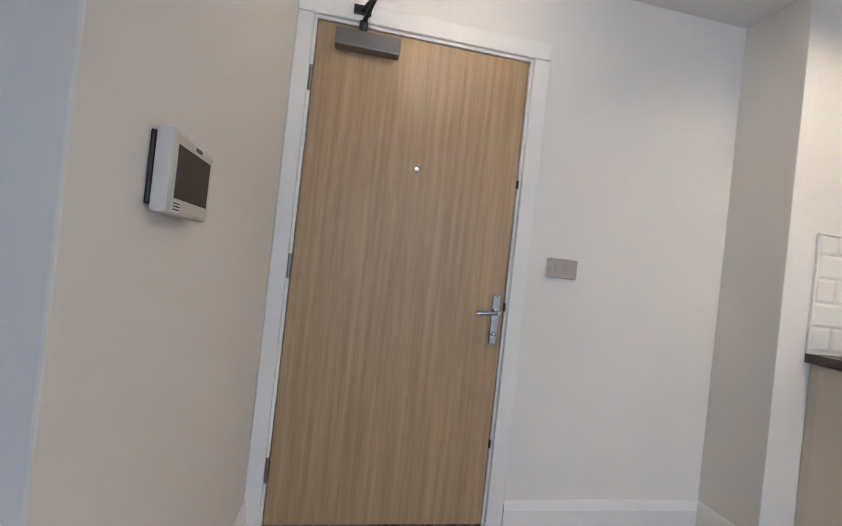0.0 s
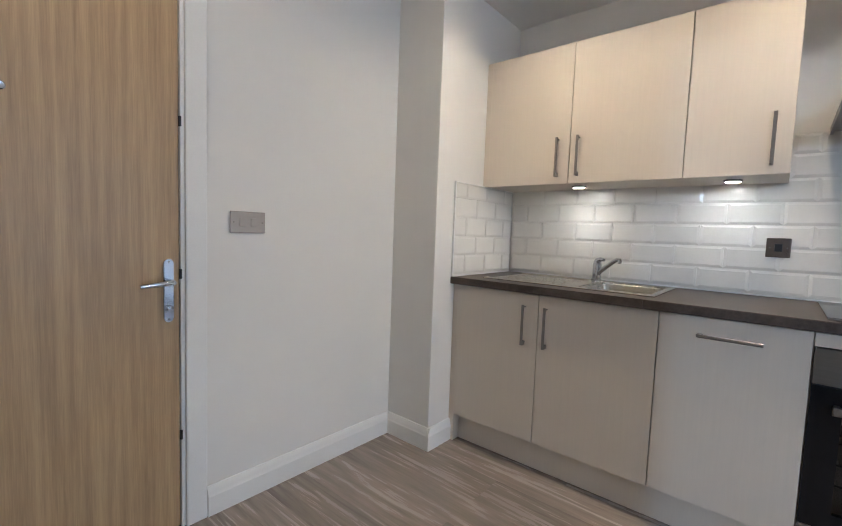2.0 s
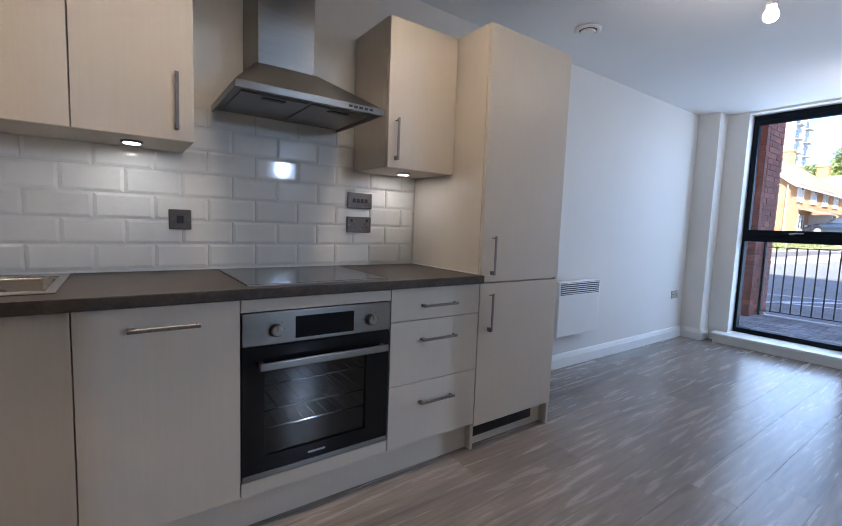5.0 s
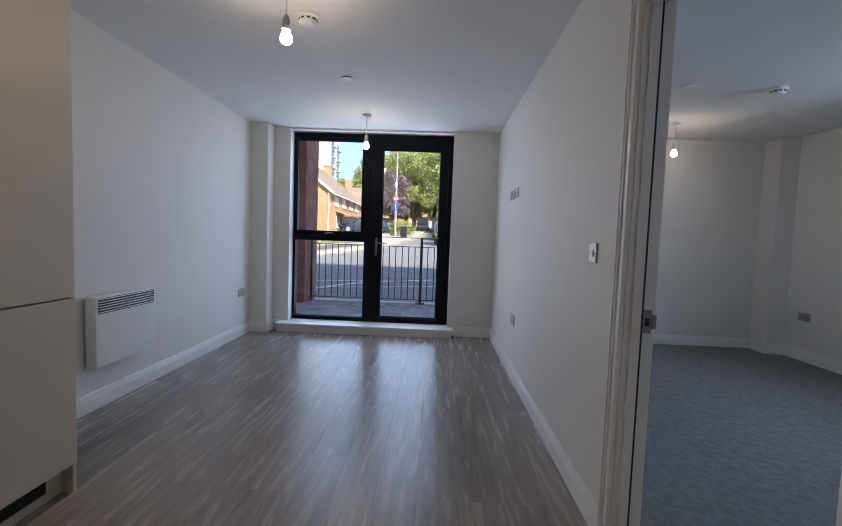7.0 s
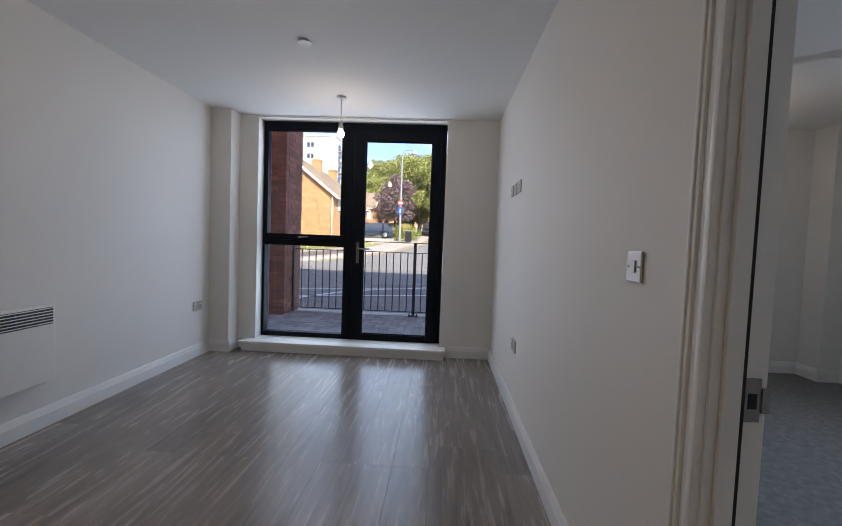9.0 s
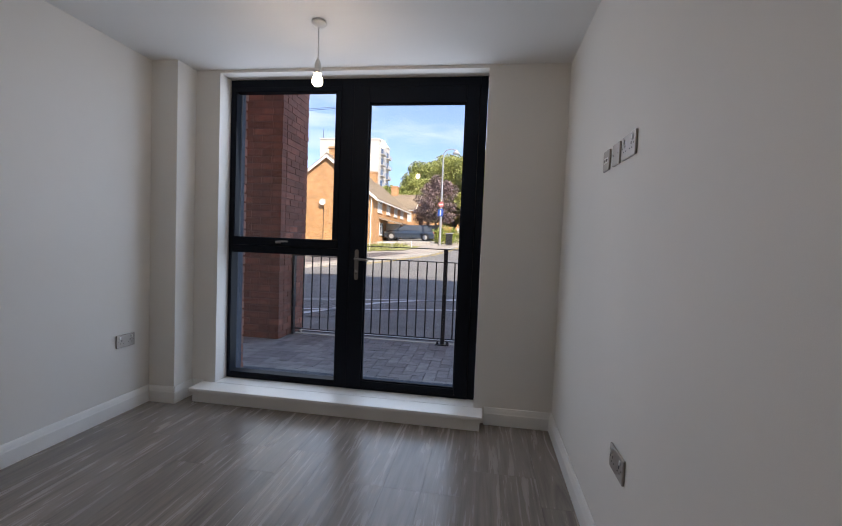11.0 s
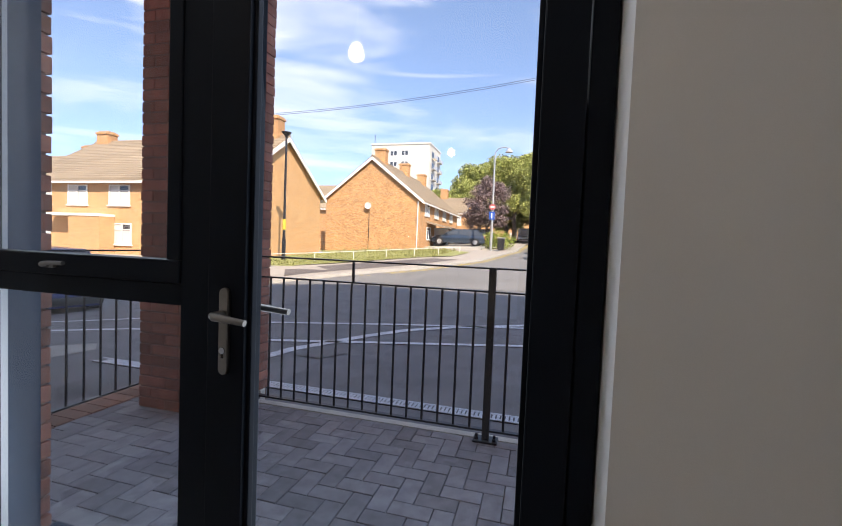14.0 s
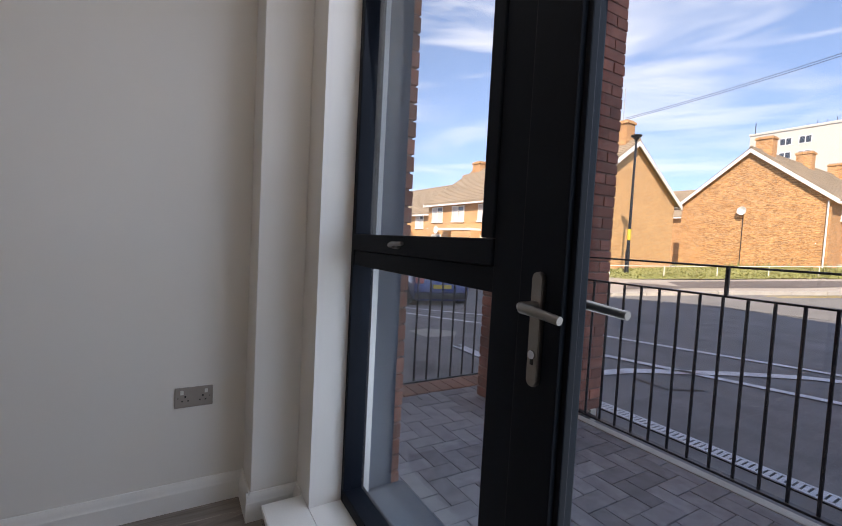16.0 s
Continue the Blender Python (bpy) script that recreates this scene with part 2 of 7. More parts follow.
BLACK_PLASTIC = surface("black_plastic", (0.018, 0.018, 0.02), 0.4, vary=0.15)
BLACK_GLASS = surface("black_glass", (0.010, 0.010, 0.011), 0.05, spec=0.3, vary=0.1, rough_vary=0.02)
OVEN_GLASS = pane_glass("smoked_oven_glass", (0.62, 0.59, 0.55), 0.03)
OVEN_IN = surface("oven_enamel", (0.30, 0.28, 0.26), 0.4, vary=0.2)
FRAME = surface("black_powder_coat", (0.005, 0.008, 0.014), 0.58, spec=0.13, vary=0.15, size=12.0, bump=0.05, fine=500.0)
GASKET = surface("black_rubber", (0.008, 0.008, 0.008), 0.65)
GLASS = pane_glass("window_glass")
CARPET = surface("grey_carpet", (0.20, 0.205, 0.212), 0.95, vary=0.15, size=22.0, bump=0.9, fine=180.0, second=(0.09, 0.092, 0.098), amount=0.55, sharp=(0.38, 0.64))
SCREEN = surface("dark_screen", (0.022, 0.018, 0.024), 0.22, vary=0.05)
LINER = surface("grey_metal_reveal", (0.06, 0.085, 0.125), 0.7, 0.0, spec=0.08, vary=0.03, size=3.0)
BRICK = surface("red_brown_brick", (0.42, 0.16, 0.10), 0.85, vary=0.3, size=9.0, bump=0.6, fine=90.0, per_object=0.30,
                second=(0.11, 0.05, 0.04), amount=0.6)
BRICK_STUFF = surface("red_brown_brick_rest", (0.42, 0.16, 0.10), 0.85, vary=0.3, size=9.0, bump=0.6, fine=90.0, per_island=0.30)
MORTAR = surface("brown_mortar", (0.23, 0.14, 0.11), 0.95, vary=0.15, size=20.0, bump=0.5, fine=150.0)
EDGE_BRICK = surface("orange_edging_brick", (0.40, 0.20, 0.125), 0.85, vary=0.2, size=9.0, bump=0.5, fine=120.0, per_object=0.2)
PAVER = surface("charcoal_block", (0.33, 0.322, 0.325), 0.82, vary=0.25, size=14.0, bump=0.6, fine=160.0, per_object=0.22)
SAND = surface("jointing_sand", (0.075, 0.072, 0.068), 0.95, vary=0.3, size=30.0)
ASPHALT = surface("asphalt", (0.195, 0.187, 0.182), 0.88, vary=0.4, size=2.2, bump=0.8, fine=70.0, sharp=(0.30, 0.70))
ASPHALT_OLD = surface("worn_asphalt", (0.20, 0.19, 0.18), 0.9, vary=0.15, size=0.4, bump=0.5, fine=60.0)
ASPHALT_PATCH = surface("brown_asphalt", (0.14, 0.117, 0.105), 0.9, vary=0.15, size=0.6, bump=0.5, fine=60.0)
PAVEMENT = surface("pale_footway", (0.40, 0.345, 0.29), 0.9, vary=0.12, size=0.7, bump=0.3, fine=40.0)
CONCRETE = surface("concrete_kerb", (0.42, 0.39, 0.345), 0.9, vary=0.15, size=5.0, bump=0.4, fine=60.0)
EDGING = surface("cream_concrete_edging", (0.66, 0.60, 0.50), 0.9, vary=0.15, size=5.0, bump=0.4, fine=60.0)
ROADPAINT = surface("worn_white_paint", (0.74, 0.74, 0.74), 0.8, vary=0.25, size=5.0)
YELLOWPAINT = surface("worn_yellow_paint", (0.55, 0.40, 0.10), 0.8, vary=0.2, size=5.0)
GALV = surface("galvanised_grate", (0.62, 0.64, 0.66), 0.5, 0.3, vary=0.1)
RAIL = surface("black_railing_paint", (0.013, 0.015, 0.02), 0.38, vary=0.2, size=20.0)
GRASS = surface("verge_grass", (0.23, 0.245, 0.075), 0.95, vary=0.3, size=0.5, bump=0.8, fine=25.0, second=(0.30, 0.25, 0.11))
BLADES = surface("grass_blades", (0.25, 0.25, 0.085), 0.8, vary=0.3, size=0.7, per_island=0.3)
LEAF = surface("tree_leaves", (0.31, 0.32, 0.085), 0.7, vary=0.3, size=0.35, per_island=0.4, second=(0.17, 0.20, 0.05))
LEAF_PURPLE = surface("copper_leaves", (0.20, 0.135, 0.128), 0.7, vary=0.4, size=0.4, per_island=0.4)
HEDGE = surface("hedge_leaves", (0.24, 0.29, 0.04), 0.7, vary=0.3, size=0.6, per_island=0.35)
BARK = surface("bark", (0.10, 0.075, 0.055), 0.95, vary=0.3, size=6.0, bump=0.8, fine=30.0)
HOUSE_BRICK = brickwork("orange_house_brick", (0.67, 0.335, 0.13), (0.36, 0.155, 0.052), (0.48, 0.31, 0.175), mottle=0.75)
HOUSE_BRICK_PALE = brickwork("pale_orange_house_brick", (0.68, 0.375, 0.16), (0.50, 0.25, 0.095), (0.54, 0.36, 0.20), mottle=0.38)
ROOF = surface("brown_roof_tiles", (0.31, 0.235, 0.16), 0.85, vary=0.22, size=0.6, stretch=(1, 1, 3), bump=0.5, fine=8.0)
PVC = surface("white_upvc", (0.80, 0.79, 0.76), 0.4, vary=0.03)
FAR_GLASS = surface("far_window_glass", (0.06, 0.07, 0.085), 0.06, vary=0.2)
CURTAIN = surface("white_net_curtain", (0.62, 0.60, 0.58), 0.9, vary=0.1, size=3.0, stretch=(8, 8, 0.6))
TOWER = surface("white_tower_render", (0.58, 0.535, 0.46), 0.8, vary=0.06, size=0.15)
LAMP_GREY = surface("grey_galvanised_column", (0.42, 0.42, 0.42), 0.45, 0.5, vary=0.1)
SIGN_BLUE = surface("blue_sign_face", (0.02, 0.09, 0.40), 0.4, vary=0.03)
SIGN_RED = surface("red_sign_face", (0.50, 0.14, 0.13), 0.4, vary=0.03)
YELLOW = surface("yellow_band", (0.65, 0.48, 0.05), 0.5, vary=0.05)
RUBBER = surface("tyre_rubber", (0.018, 0.018, 0.018), 0.8, vary=0.1)
BULB = glowing("lit_bulb", (1.0, 0.82, 0.60), 31.0)
HALL_FILL = glowing("hall_fill_bulb", (1.0, 0.80, 0.56), 17.0)
DOWNLIGHT = glowing("lit_downlight", (1.0, 0.77, 0.50), 70.0)
LED = glowing("lit_led", (1.0, 0.92, 0.80), 17.0)

# ---- shapes ----
def empty_mesh():
    return bmesh.new()


def box(lo, hi, bev=0.0, into=None):
    """A box between two corners, with its edges eased."""
    b = bmesh.new()
    bmesh.ops.create_cube(b, size=1.0)
    size = [h - l for l, h in zip(lo, hi)]
    for v in b.verts:
        v.co = Vector([l + (c + 0.5) * s for l, c, s in zip(lo, v.co, size)])
    if bev:
        bmesh.ops.bevel(b, geom=b.edges[:], offset=min(bev, 0.45 * min(size)), segments=2, affect="EDGES", profile=0.6)
    return join(into, b) if into is not None else b


def join(into, b):
    me = bpy.data.meshes.new("t")
    b.to_mesh(me)
    into.from_mesh(me)
    bpy.data.meshes.remove(me)
    b.free()
    return into


def rod(p, q, r, seg=12, r2=None, into=None):
    """A round bar from p to q."""
    p, q = Vector(p), Vector(q)
    b = bmesh.new()
    bmesh.ops.create_cone(b, cap_ends=True, segments=seg, radius1=r, radius2=r if r2 is None else r2, depth=(q - p).length)
    turn = (q - p).to_track_quat("Z", "Y").to_matrix().to_4x4()
    bmesh.ops.transform(b, matrix=Matrix.Translation((p + q) / 2) @ turn, verts=b.verts)
    return join(into, b) if into is not None else b


def lathe(profile, centre, seg=24, axis="Z", into=None):
    """Turns (radius, height) pairs about an axis through centre."""
    b = bmesh.new()
    rings = []
    for r, h in profile:
        rings.append([b.verts.new((r * math.cos(2 * math.pi * i / seg), r * math.sin(2 * math.pi * i / seg), h)) for i in range(seg)])
    for a, c in zip(rings, rings[1:]):
        for i in range(seg):
            b.faces.new((a[i], a[(i + 1) % seg], c[(i + 1) % seg], c[i]))
    b.faces.new(rings[0][::-1])
    b.faces.new(rings[-1])
    turn = {"Z": Matrix(), "X": pose(0, 0, 0, 0, 90, 0), "Y": pose(0, 0, 0, -90, 0, 0), "-X": pose(0, 0, 0, 0, -90, 0), "-Y": pose(0, 0, 0, 90, 0, 0)}[axis]
    bmesh.ops.transform(b, matrix=Matrix.Translation(centre) @ turn, verts=b.verts)
    bmesh.ops.recalc_face_normals(b, faces=b.faces)
    return join(into, b) if into is not None else b


def pipe(points, r, seg=10, into=None):
    """A bent round tube along points."""
    pts = [Vector(p) for p in points]
    b = bmesh.new()
    rings = []
    for i, p in enumerate(pts):
        d = (pts[min(i + 1, len(pts) - 1)] - pts[max(i - 1, 0)]).normalized()
        m = d.to_track_quat("Z", "Y").to_matrix()
        rr = r[i] if isinstance(r, (list, tuple)) else r
        rings.append([b.verts.new(p + m @ Vector((rr * math.cos(2 * math.pi * k / seg), rr * math.sin(2 * math.pi * k / seg), 0))) for k in range(seg)])
    for a, c in zip(rings, rings[1:]):
        best = min(range(seg), key=lambda s: sum((a[k].co - c[(k + s) % seg].co).length for k in range(0, seg, 3)))
        for k in range(seg):
            b.faces.new((a[k], a[(k + 1) % seg], c[(k + 1 + best) % seg], c[(k + best) % seg]))
    b.faces.new(rings[0][::-1])
    b.faces.new(rings[-1])
    bmesh.ops.recalc_face_normals(b, faces=b.faces)
    return join(into, b) if into is not None else b


def prism(outline, axis, lo, hi, bev=0.0, into=None):
    """An outline pushed along an axis. For X the outline is (y, z), for Y (x, z), for Z (x, y)."""
    b = bmesh.new()
    put = {"X": lambda u, v, w: (w, u, v), "Y": lambda u, v, w: (u, w, v), "Z": lambda u, v, w: (u, v, w)}[axis]
    a = [b.verts.new(put(u, v, lo)) for u, v in outline]
    c = [b.verts.new(put(u, v, hi)) for u, v in outline]
    n = len(outline)
    b.faces.new(a[::-1])
    b.faces.new(c)
    for i in range(n):
        b.faces.new((a[i], a[(i + 1) % n], c[(i + 1) % n], c[i]))
    bmesh.ops.recalc_face_normals(b, faces=b.faces)
    if bev:
        bmesh.ops.bevel(b, geom=b.edges[:], offset=bev, segments=2, affect="EDGES")
    return join(into, b) if into is not None else b


def long_plate(x, z0, z1, width, y0, y1):
    """An upright plate with half-round ends, facing along y."""
    r = width / 2
    out = [(x + r * math.cos(math.pi * k / 10), z1 - r + r * math.sin(math.pi * k / 10)) for k in range(11)]
    out += [(x - r * math.cos(math.pi * k / 10), z0 + r - r * math.sin(math.pi * k / 10)) for k in range(11)]
    return prism(out, "Y", y0, y1, 0.002)


def mesh_of(name, b, material, crease=32):
    me = bpy.data.meshes.new(name)
    # broad faces stay flat beside their narrow bevels
    b.edges.index_update()
    flat_edges = []
    for e in b.edges:
        if len(e.link_faces) == 2:
            a, c = sorted((e.link_faces[0].calc_area(), e.link_faces[1].calc_area()))
            if c > 5 * a and e.calc_face_angle(0) > 0.14:
                flat_edges.append(e.index)
    b.to_mesh(me)
    b.free()
    me.materials.append(material)
    me.shade_smooth()
    me.set_sharp_from_angle(angle=radians(crease))
    for i in flat_edges:
        me.edges[i].use_edge_sharp = True
    return me


def origin(ob):
    while ob.parent:
        ob = ob.parent
    return ob.location


def part(name, b, material, parent, label=""):
    """Links a bmesh, given in the place's metres, as one mesh under a thing or a part."""
    bmesh.ops.translate(b, vec=-Vector(origin(parent)), verts=b.verts)
    ob = new(name, mesh_of(name, b, material))
    ob.parent = parent
    return tagged(ob, label)


def thing(name, base, label, category, group="", kind=""):
    ob = new(name)
    ob.location = base
    ob.empty_display_size = 0.05
    return tagged(ob, label, category, group, kind)


def solid(name, b, material, label, category, group="", kind=""):
    return tagged(new(name, mesh_of(name, b, material)), label, category, group, kind)


def setting(name, b, material, label, category="wall"):
    return solid(name, b, material, label, category, kind="structure")


def piece(name, data, parent, at, turn=0.0):
    """One of many alike pieces that share a mesh, under a part of the setting."""
    ob = new(name, data)
    ob.parent = parent
    ob.location = Vector(at) - Vector(origin(parent))
    ob.rotation_euler[2] = turn
    return ob


# ---- measures of the flat ----
W, H = 2.86, 2.42               # width between long walls, ceiling height
PIER_X, PIER_Y = 0.777, 0.30
WIN_Y = 6.74                    # inner face of the window wall
FX0, FX1, FZ0, FZ1 = 0.40, 2.335, 0.107, 2.395   # window frame
FY = 6.872                      # face of the window frame
TH = 0.10

# ---- floors and ceilings ----
setting("floor_screed", box((-0.1, -0.2, -0.2), (W + 0.05, 7.12, -0.012)), SAND, "screed bed under the laminate floor", "floor")
FLOOR = setting("floor", box((-0.05, -0.15, -0.03), (W + 0.06, WIN_Y + 0.05, -0.006)), GASKET, "grey-brown oak laminate plank floor", "floor")
setting("ceiling", box((-0.15, -0.25, H), (W + 0.05, 7.12, H + 0.22)), CEIL, "flat white painted ceiling", "ceiling")

# ---- walls of the flat ----
def wall_with_hole(lo, hi, hole_lo, hole_hi, axis):
    """A wall with one opening through it; axis is the one that runs along the wall."""
    i = "XY".index(axis)
    b = bmesh.new()

    def seg(a0, a1, z0, z1):
        l, h = list(lo), list(hi)
        l[i], h[i], l[2], h[2] = a0, a1, z0, z1
        if a1 - a0 > 1e-4 and z1 - z0 > 1e-4:
            box(l, h, 0, b)
    seg(lo[i], hole_lo[0], lo[2], hi[2])
    seg(hole_hi[0], hi[i], lo[2], hi[2])
    seg(hole_lo[0], hole_hi[0], hole_hi[1], hi[2])
    seg(hole_lo[0], hole_hi[0], lo[2], hole_lo[1])
    return b


setting("wall_kitchen", box((-0.2, -0.2, -0.02), (0, 7.0, H)), WALL, "long white painted wall behind the kitchen units")
DX0, DX1, DZ = 1.868, 2.782, 2.042     # entrance door leaf
setting("wall_entrance", wall_with_hole((0, -0.2, -0.02), (W + TH, 0, H), (DX0 - 0.035, -0.02), (DX1 + 0.035, DZ + 0.035), "X"), WALL,
        "white painted wall round the entrance door")
setting("wall_pier", box((0.0, 0.0, -0.02), (PIER_X, PIER_Y, H), 0.004), WALL, "white painted boxed pier beside the kitchen units")
setting("wall_intercom", box((W, 0.0, -0.02), (W + TH, 1.28, H), 0.004), WALL, "white painted wall that carries the intercom")
setting("wall_recess_side", box((W + TH, 1.18, -0.02), (3.8, 1.28, H)), WALL, "white painted return wall of a side recess")
setting("wall_recess_back", box((3.7, 1.28, -0.02), (3.8, 2.24, H)), WALL, "white painted back wall of a side recess")
setting("wall_recess_far", box((W + TH, 2.16, -0.02), (3.8, 2.26, H)), WALL, "white painted wall between recess and bedroom")
BY0, BY1, BZ = 2.40, 3.245, 2.03       # bedroom doorway
setting("wall_bedroom", wall_with_hole((W, 2.16, -0.02), (W + TH, 7.0, H), (BY0 - 0.03, -0.02), (BY1 + 0.03, BZ + 0.03), "Y"), WALL,
        "long white painted wall with the bedroom doorway")
setting("wall_window", wall_with_hole((0.0, WIN_Y, -0.02), (W, 7.0, H), (FX0 - 0.004, FZ0 - 0.022), (FX1 + 0.004, FZ1 + 0.004), "X"), WALL,
        "white painted end wall round the black glazed door")
setting("wall_pipe_box", box((0.0, 6.548, -0.02), (0.205, WIN_Y, H), 0.004), WALL, "white painted pipe boxing in the window corner")

# bedroom seen through the doorway
BX1, BYB = 6.13, 6.80
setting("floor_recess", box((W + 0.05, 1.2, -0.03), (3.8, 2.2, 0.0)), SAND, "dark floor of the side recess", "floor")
setting("floor_bedroom", box((W + 0.062, 2.2, -0.03), (BX1 + 0.1, BYB + 0.1, 0.004)), CARPET, "dark grey cut-pile bedroom carpet", "carpet")
setting("ceiling_bedroom", box((W + 0.05, 1.1, H), (BX1 + 0.1, BYB + 0.2, H + 0.22)), CEIL, "white painted bedroom ceiling", "ceiling")
setting("wall_bedroom_end", box((W + TH, BYB, -0.02), (BX1 + 0.1, BYB + 0.2, H)), WALL, "white painted bedroom end wall")
setting("wall_bedroom_side", wall_with_hole((BX1, 2.26, -0.02), (BX1 + 0.2, BYB, H), (3.84, 1.90), (4.16, 2.30), "Y"), WALL, "white painted bedroom wall with an assumed, unseen high window opening")
setting("wall_bedroom_near", box((3.8, 2.16, -0.02), (BX1 + 0.2, 2.26, H)), WALL, "white painted bedroom near wall")
setting("wall_bedroom_pier", box((5.93, 6.55, -0.02), (BX1, BYB, H), 0.004), WALL, "white painted boxed pier in the bedroom corner")

# skirting with an eased top, one length a wall
def skirting(a, b, out, height=0.118, thick=0.018):
    """A skirting board along the floor from a to b; out points into the room."""
    a, b, out = Vector((*a, 0)), Vector((*b, 0)), Vector((*out, 0))
    prof = [(0, 0.0), (thick, 0.0), (thick, height * 0.66), (thick * 0.8, height * 0.74), (thick * 0.8, height * 0.80), (thick * 0.35, height), (0, height)]
    m = bmesh.new()
    r0 = [m.verts.new(a + out * u + Vector((0, 0, v))) for u, v in prof]
    r1 = [m.verts.new(b + out * u + Vector((0, 0, v))) for u, v in prof]
    n = len(prof)
    for i in range(n):
        m.faces.new((r0[i], r0[(i + 1) % n], r1[(i + 1) % n], r1[i]))
    m.faces.new(r0[::-1])
    m.faces.new(r1)
    bmesh.ops.recalc_face_normals(m, faces=m.faces)
    return setting("baseboard", m, GLOSS_WHITE, "white painted moulded skirting board on the wall", "skirting")


skirting((0.002, 3.47), (0.002, 6.548), (1, 0))
skirting((0.0, 6.546), (0.223, 6.546), (0, -1))
skirting((0.207, 6.53), (0.207, 6.74), (1, 0))
skirting((0.207, 6.738), (0.30, 6.738), (0, -1))
skirting((2.41, 6.738), (W, 6.738), (0, -1))
skirting((W - 0.002, BY1 + 0.071), (W - 0.002, 6.74), (-1, 0))
skirting((W - 0.002, 0.0), (W - 0.002, 1.28), (-1, 0))
skirting((PIER_X, 0.002), (DX0 - 0.09, 0.002), (0, 1))
skirting((PIER_X + 0.002, 0.0), (PIER_X + 0.002, PIER_Y + 0.018), (1, 0))
skirting((0.60, PIER_Y + 0.002), (PIER_X + 0.0185, PIER_Y + 0.002), (0, 1))
skirting((W + TH + 0.002, BYB - 0.002), (5.93, BYB - 0.002), (0, -1))
skirting((5.912, 6.548), (BX1, 6.548), (0, -1))
skirting((5.928, 6.53), (5.928, BYB), (-1, 0))
skirting((BX1 - 0.002, 2.3), (BX1 - 0.002, 6.55), (-1, 0))

# ---- bedroom doorway: lining, stop, architraves ----
lining = thing("door_frame", (W, 2.78, 0), "white painted bedroom door lining with moulded architrave, door out of sight", "door frame", kind="structure")
b = bmesh.new()
box((W - 0.004, BY1, 0), (W + TH + 0.004, BY1 + 0.03, BZ + 0.03), 0.002, b)
part("jamb", b, GLOSS_WHITE, lining)
part("jamb", box((W - 0.004, BY0 - 0.03, 0), (W + TH + 0.004, BY0, BZ + 0.03), 0.002), GLOSS_WHITE, lining)
part("head", box((W - 0.004, BY0, BZ), (W + TH + 0.004, BY1, BZ + 0.03), 0.002), GLOSS_WHITE, lining)
part("stop", box((W + 0.016, BY1 - 0.012, 0), (W + 0.050, BY1, BZ), 0.002), GLOSS_WHITE, lining)
part("stop", box((W + 0.016, BY0, 0), (W + 0.050, BY0 + 0.012, BZ), 0.002), GLOSS_WHITE, lining)
part("seal", box((W + 0.0505, BY1 - 0.009, 0), (W + 0.058, BY1 - 0.0005, BZ)), GASKET, lining, "black rubber door seal")


def architrave(y0, y1, flip):
    m = bmesh.new()
    s = -1 if flip else 1
    base = y1 if flip else y0
    wd = y1 - y0
    for k, (a, c, t) in enumerate(((0.0, 0.28, 0.018), (0.28, 0.62, 0.014), (0.62, 0.82, 0.020), (0.82, 1.0, 0.024))):
        ya, yb = sorted((base + s * a * wd, base + s * c * wd))
        box((W - 0.004 - t, ya, 0), (W - 0.003, yb, BZ + 0.07), 0.004, m)
    return m


part("architrave", architrave(BY1 + 0.006, BY1 + 0.070, False), GLOSS_WHITE, lining)
part("architrave", architrave(BY0 - 0.085, BY0 - 0.008, True), GLOSS_WHITE, lining)
part("architrave", box((W - 0.022, BY0 - 0.085, BZ + 0.008), (W - 0.004, BY1 + 0.070, BZ + 0.085), 0.005), GLOSS_WHITE, lining)
strike = part("strike_plate", box((W + 0.060, BY1 - 0.003, 0.862), (W + 0.092, BY1 + 0.001, 0.948), 0.010), NICKEL, lining, "polished metal strike plate")
part("latch_hole", box((W + 0.068, BY1 - 0.0045, 0.888), (W + 0.084, BY1 - 0.0025, 0.918)), GASKET, strike)
part("lip", box((W + 0.0925, BY1 - 0.006, 0.880), (W + 0.108, BY1 - 0.001, 0.930), 0.004), NICKEL, strike)

# ---- entrance door ----
door = thing("door_1", (2.325, 0, 0), "closed oak-veneered flat entrance door in a white frame", "door", kind="structure")
part("leaf", box((DX0 + 0.003, -0.050, 0.006), (DX1 - 0.003, -0.004, DZ - 0.003), 0.0015), OAK_DOOR, door)
for x0, x1 in ((DX0 - 0.035, DX0), (DX1, DX1 + 0.035)):
    part("jamb", box((x0, -0.19, 0), (x1, 0.004, DZ + 0.035), 0.002), GLOSS_WHITE, door)
part("head", box((DX0, -0.19, DZ), (DX1, 0.004, DZ + 0.035), 0.002), GLOSS_WHITE, door)
part("backing", box((DX0, -0.19, 0), (DX1, -0.055, DZ)), GASKET, door)
part("architrave", box((DX0 - 0.088, 0.001, 0), (DX0 - 0.012, 0.019, DZ + 0.012), 0.006), GLOSS_WHITE, door)
part("architrave", box((DX1 + 0.012, 0.001, 0), (W - 0.001, 0.019, DZ + 0.012), 0.006), GLOSS_WHITE, door)
part("architrave", box((DX0 - 0.088, 0.001, DZ + 0.0125), (W - 0.001, 0.019, DZ + 0.088), 0.006), GLOSS_WHITE, door)
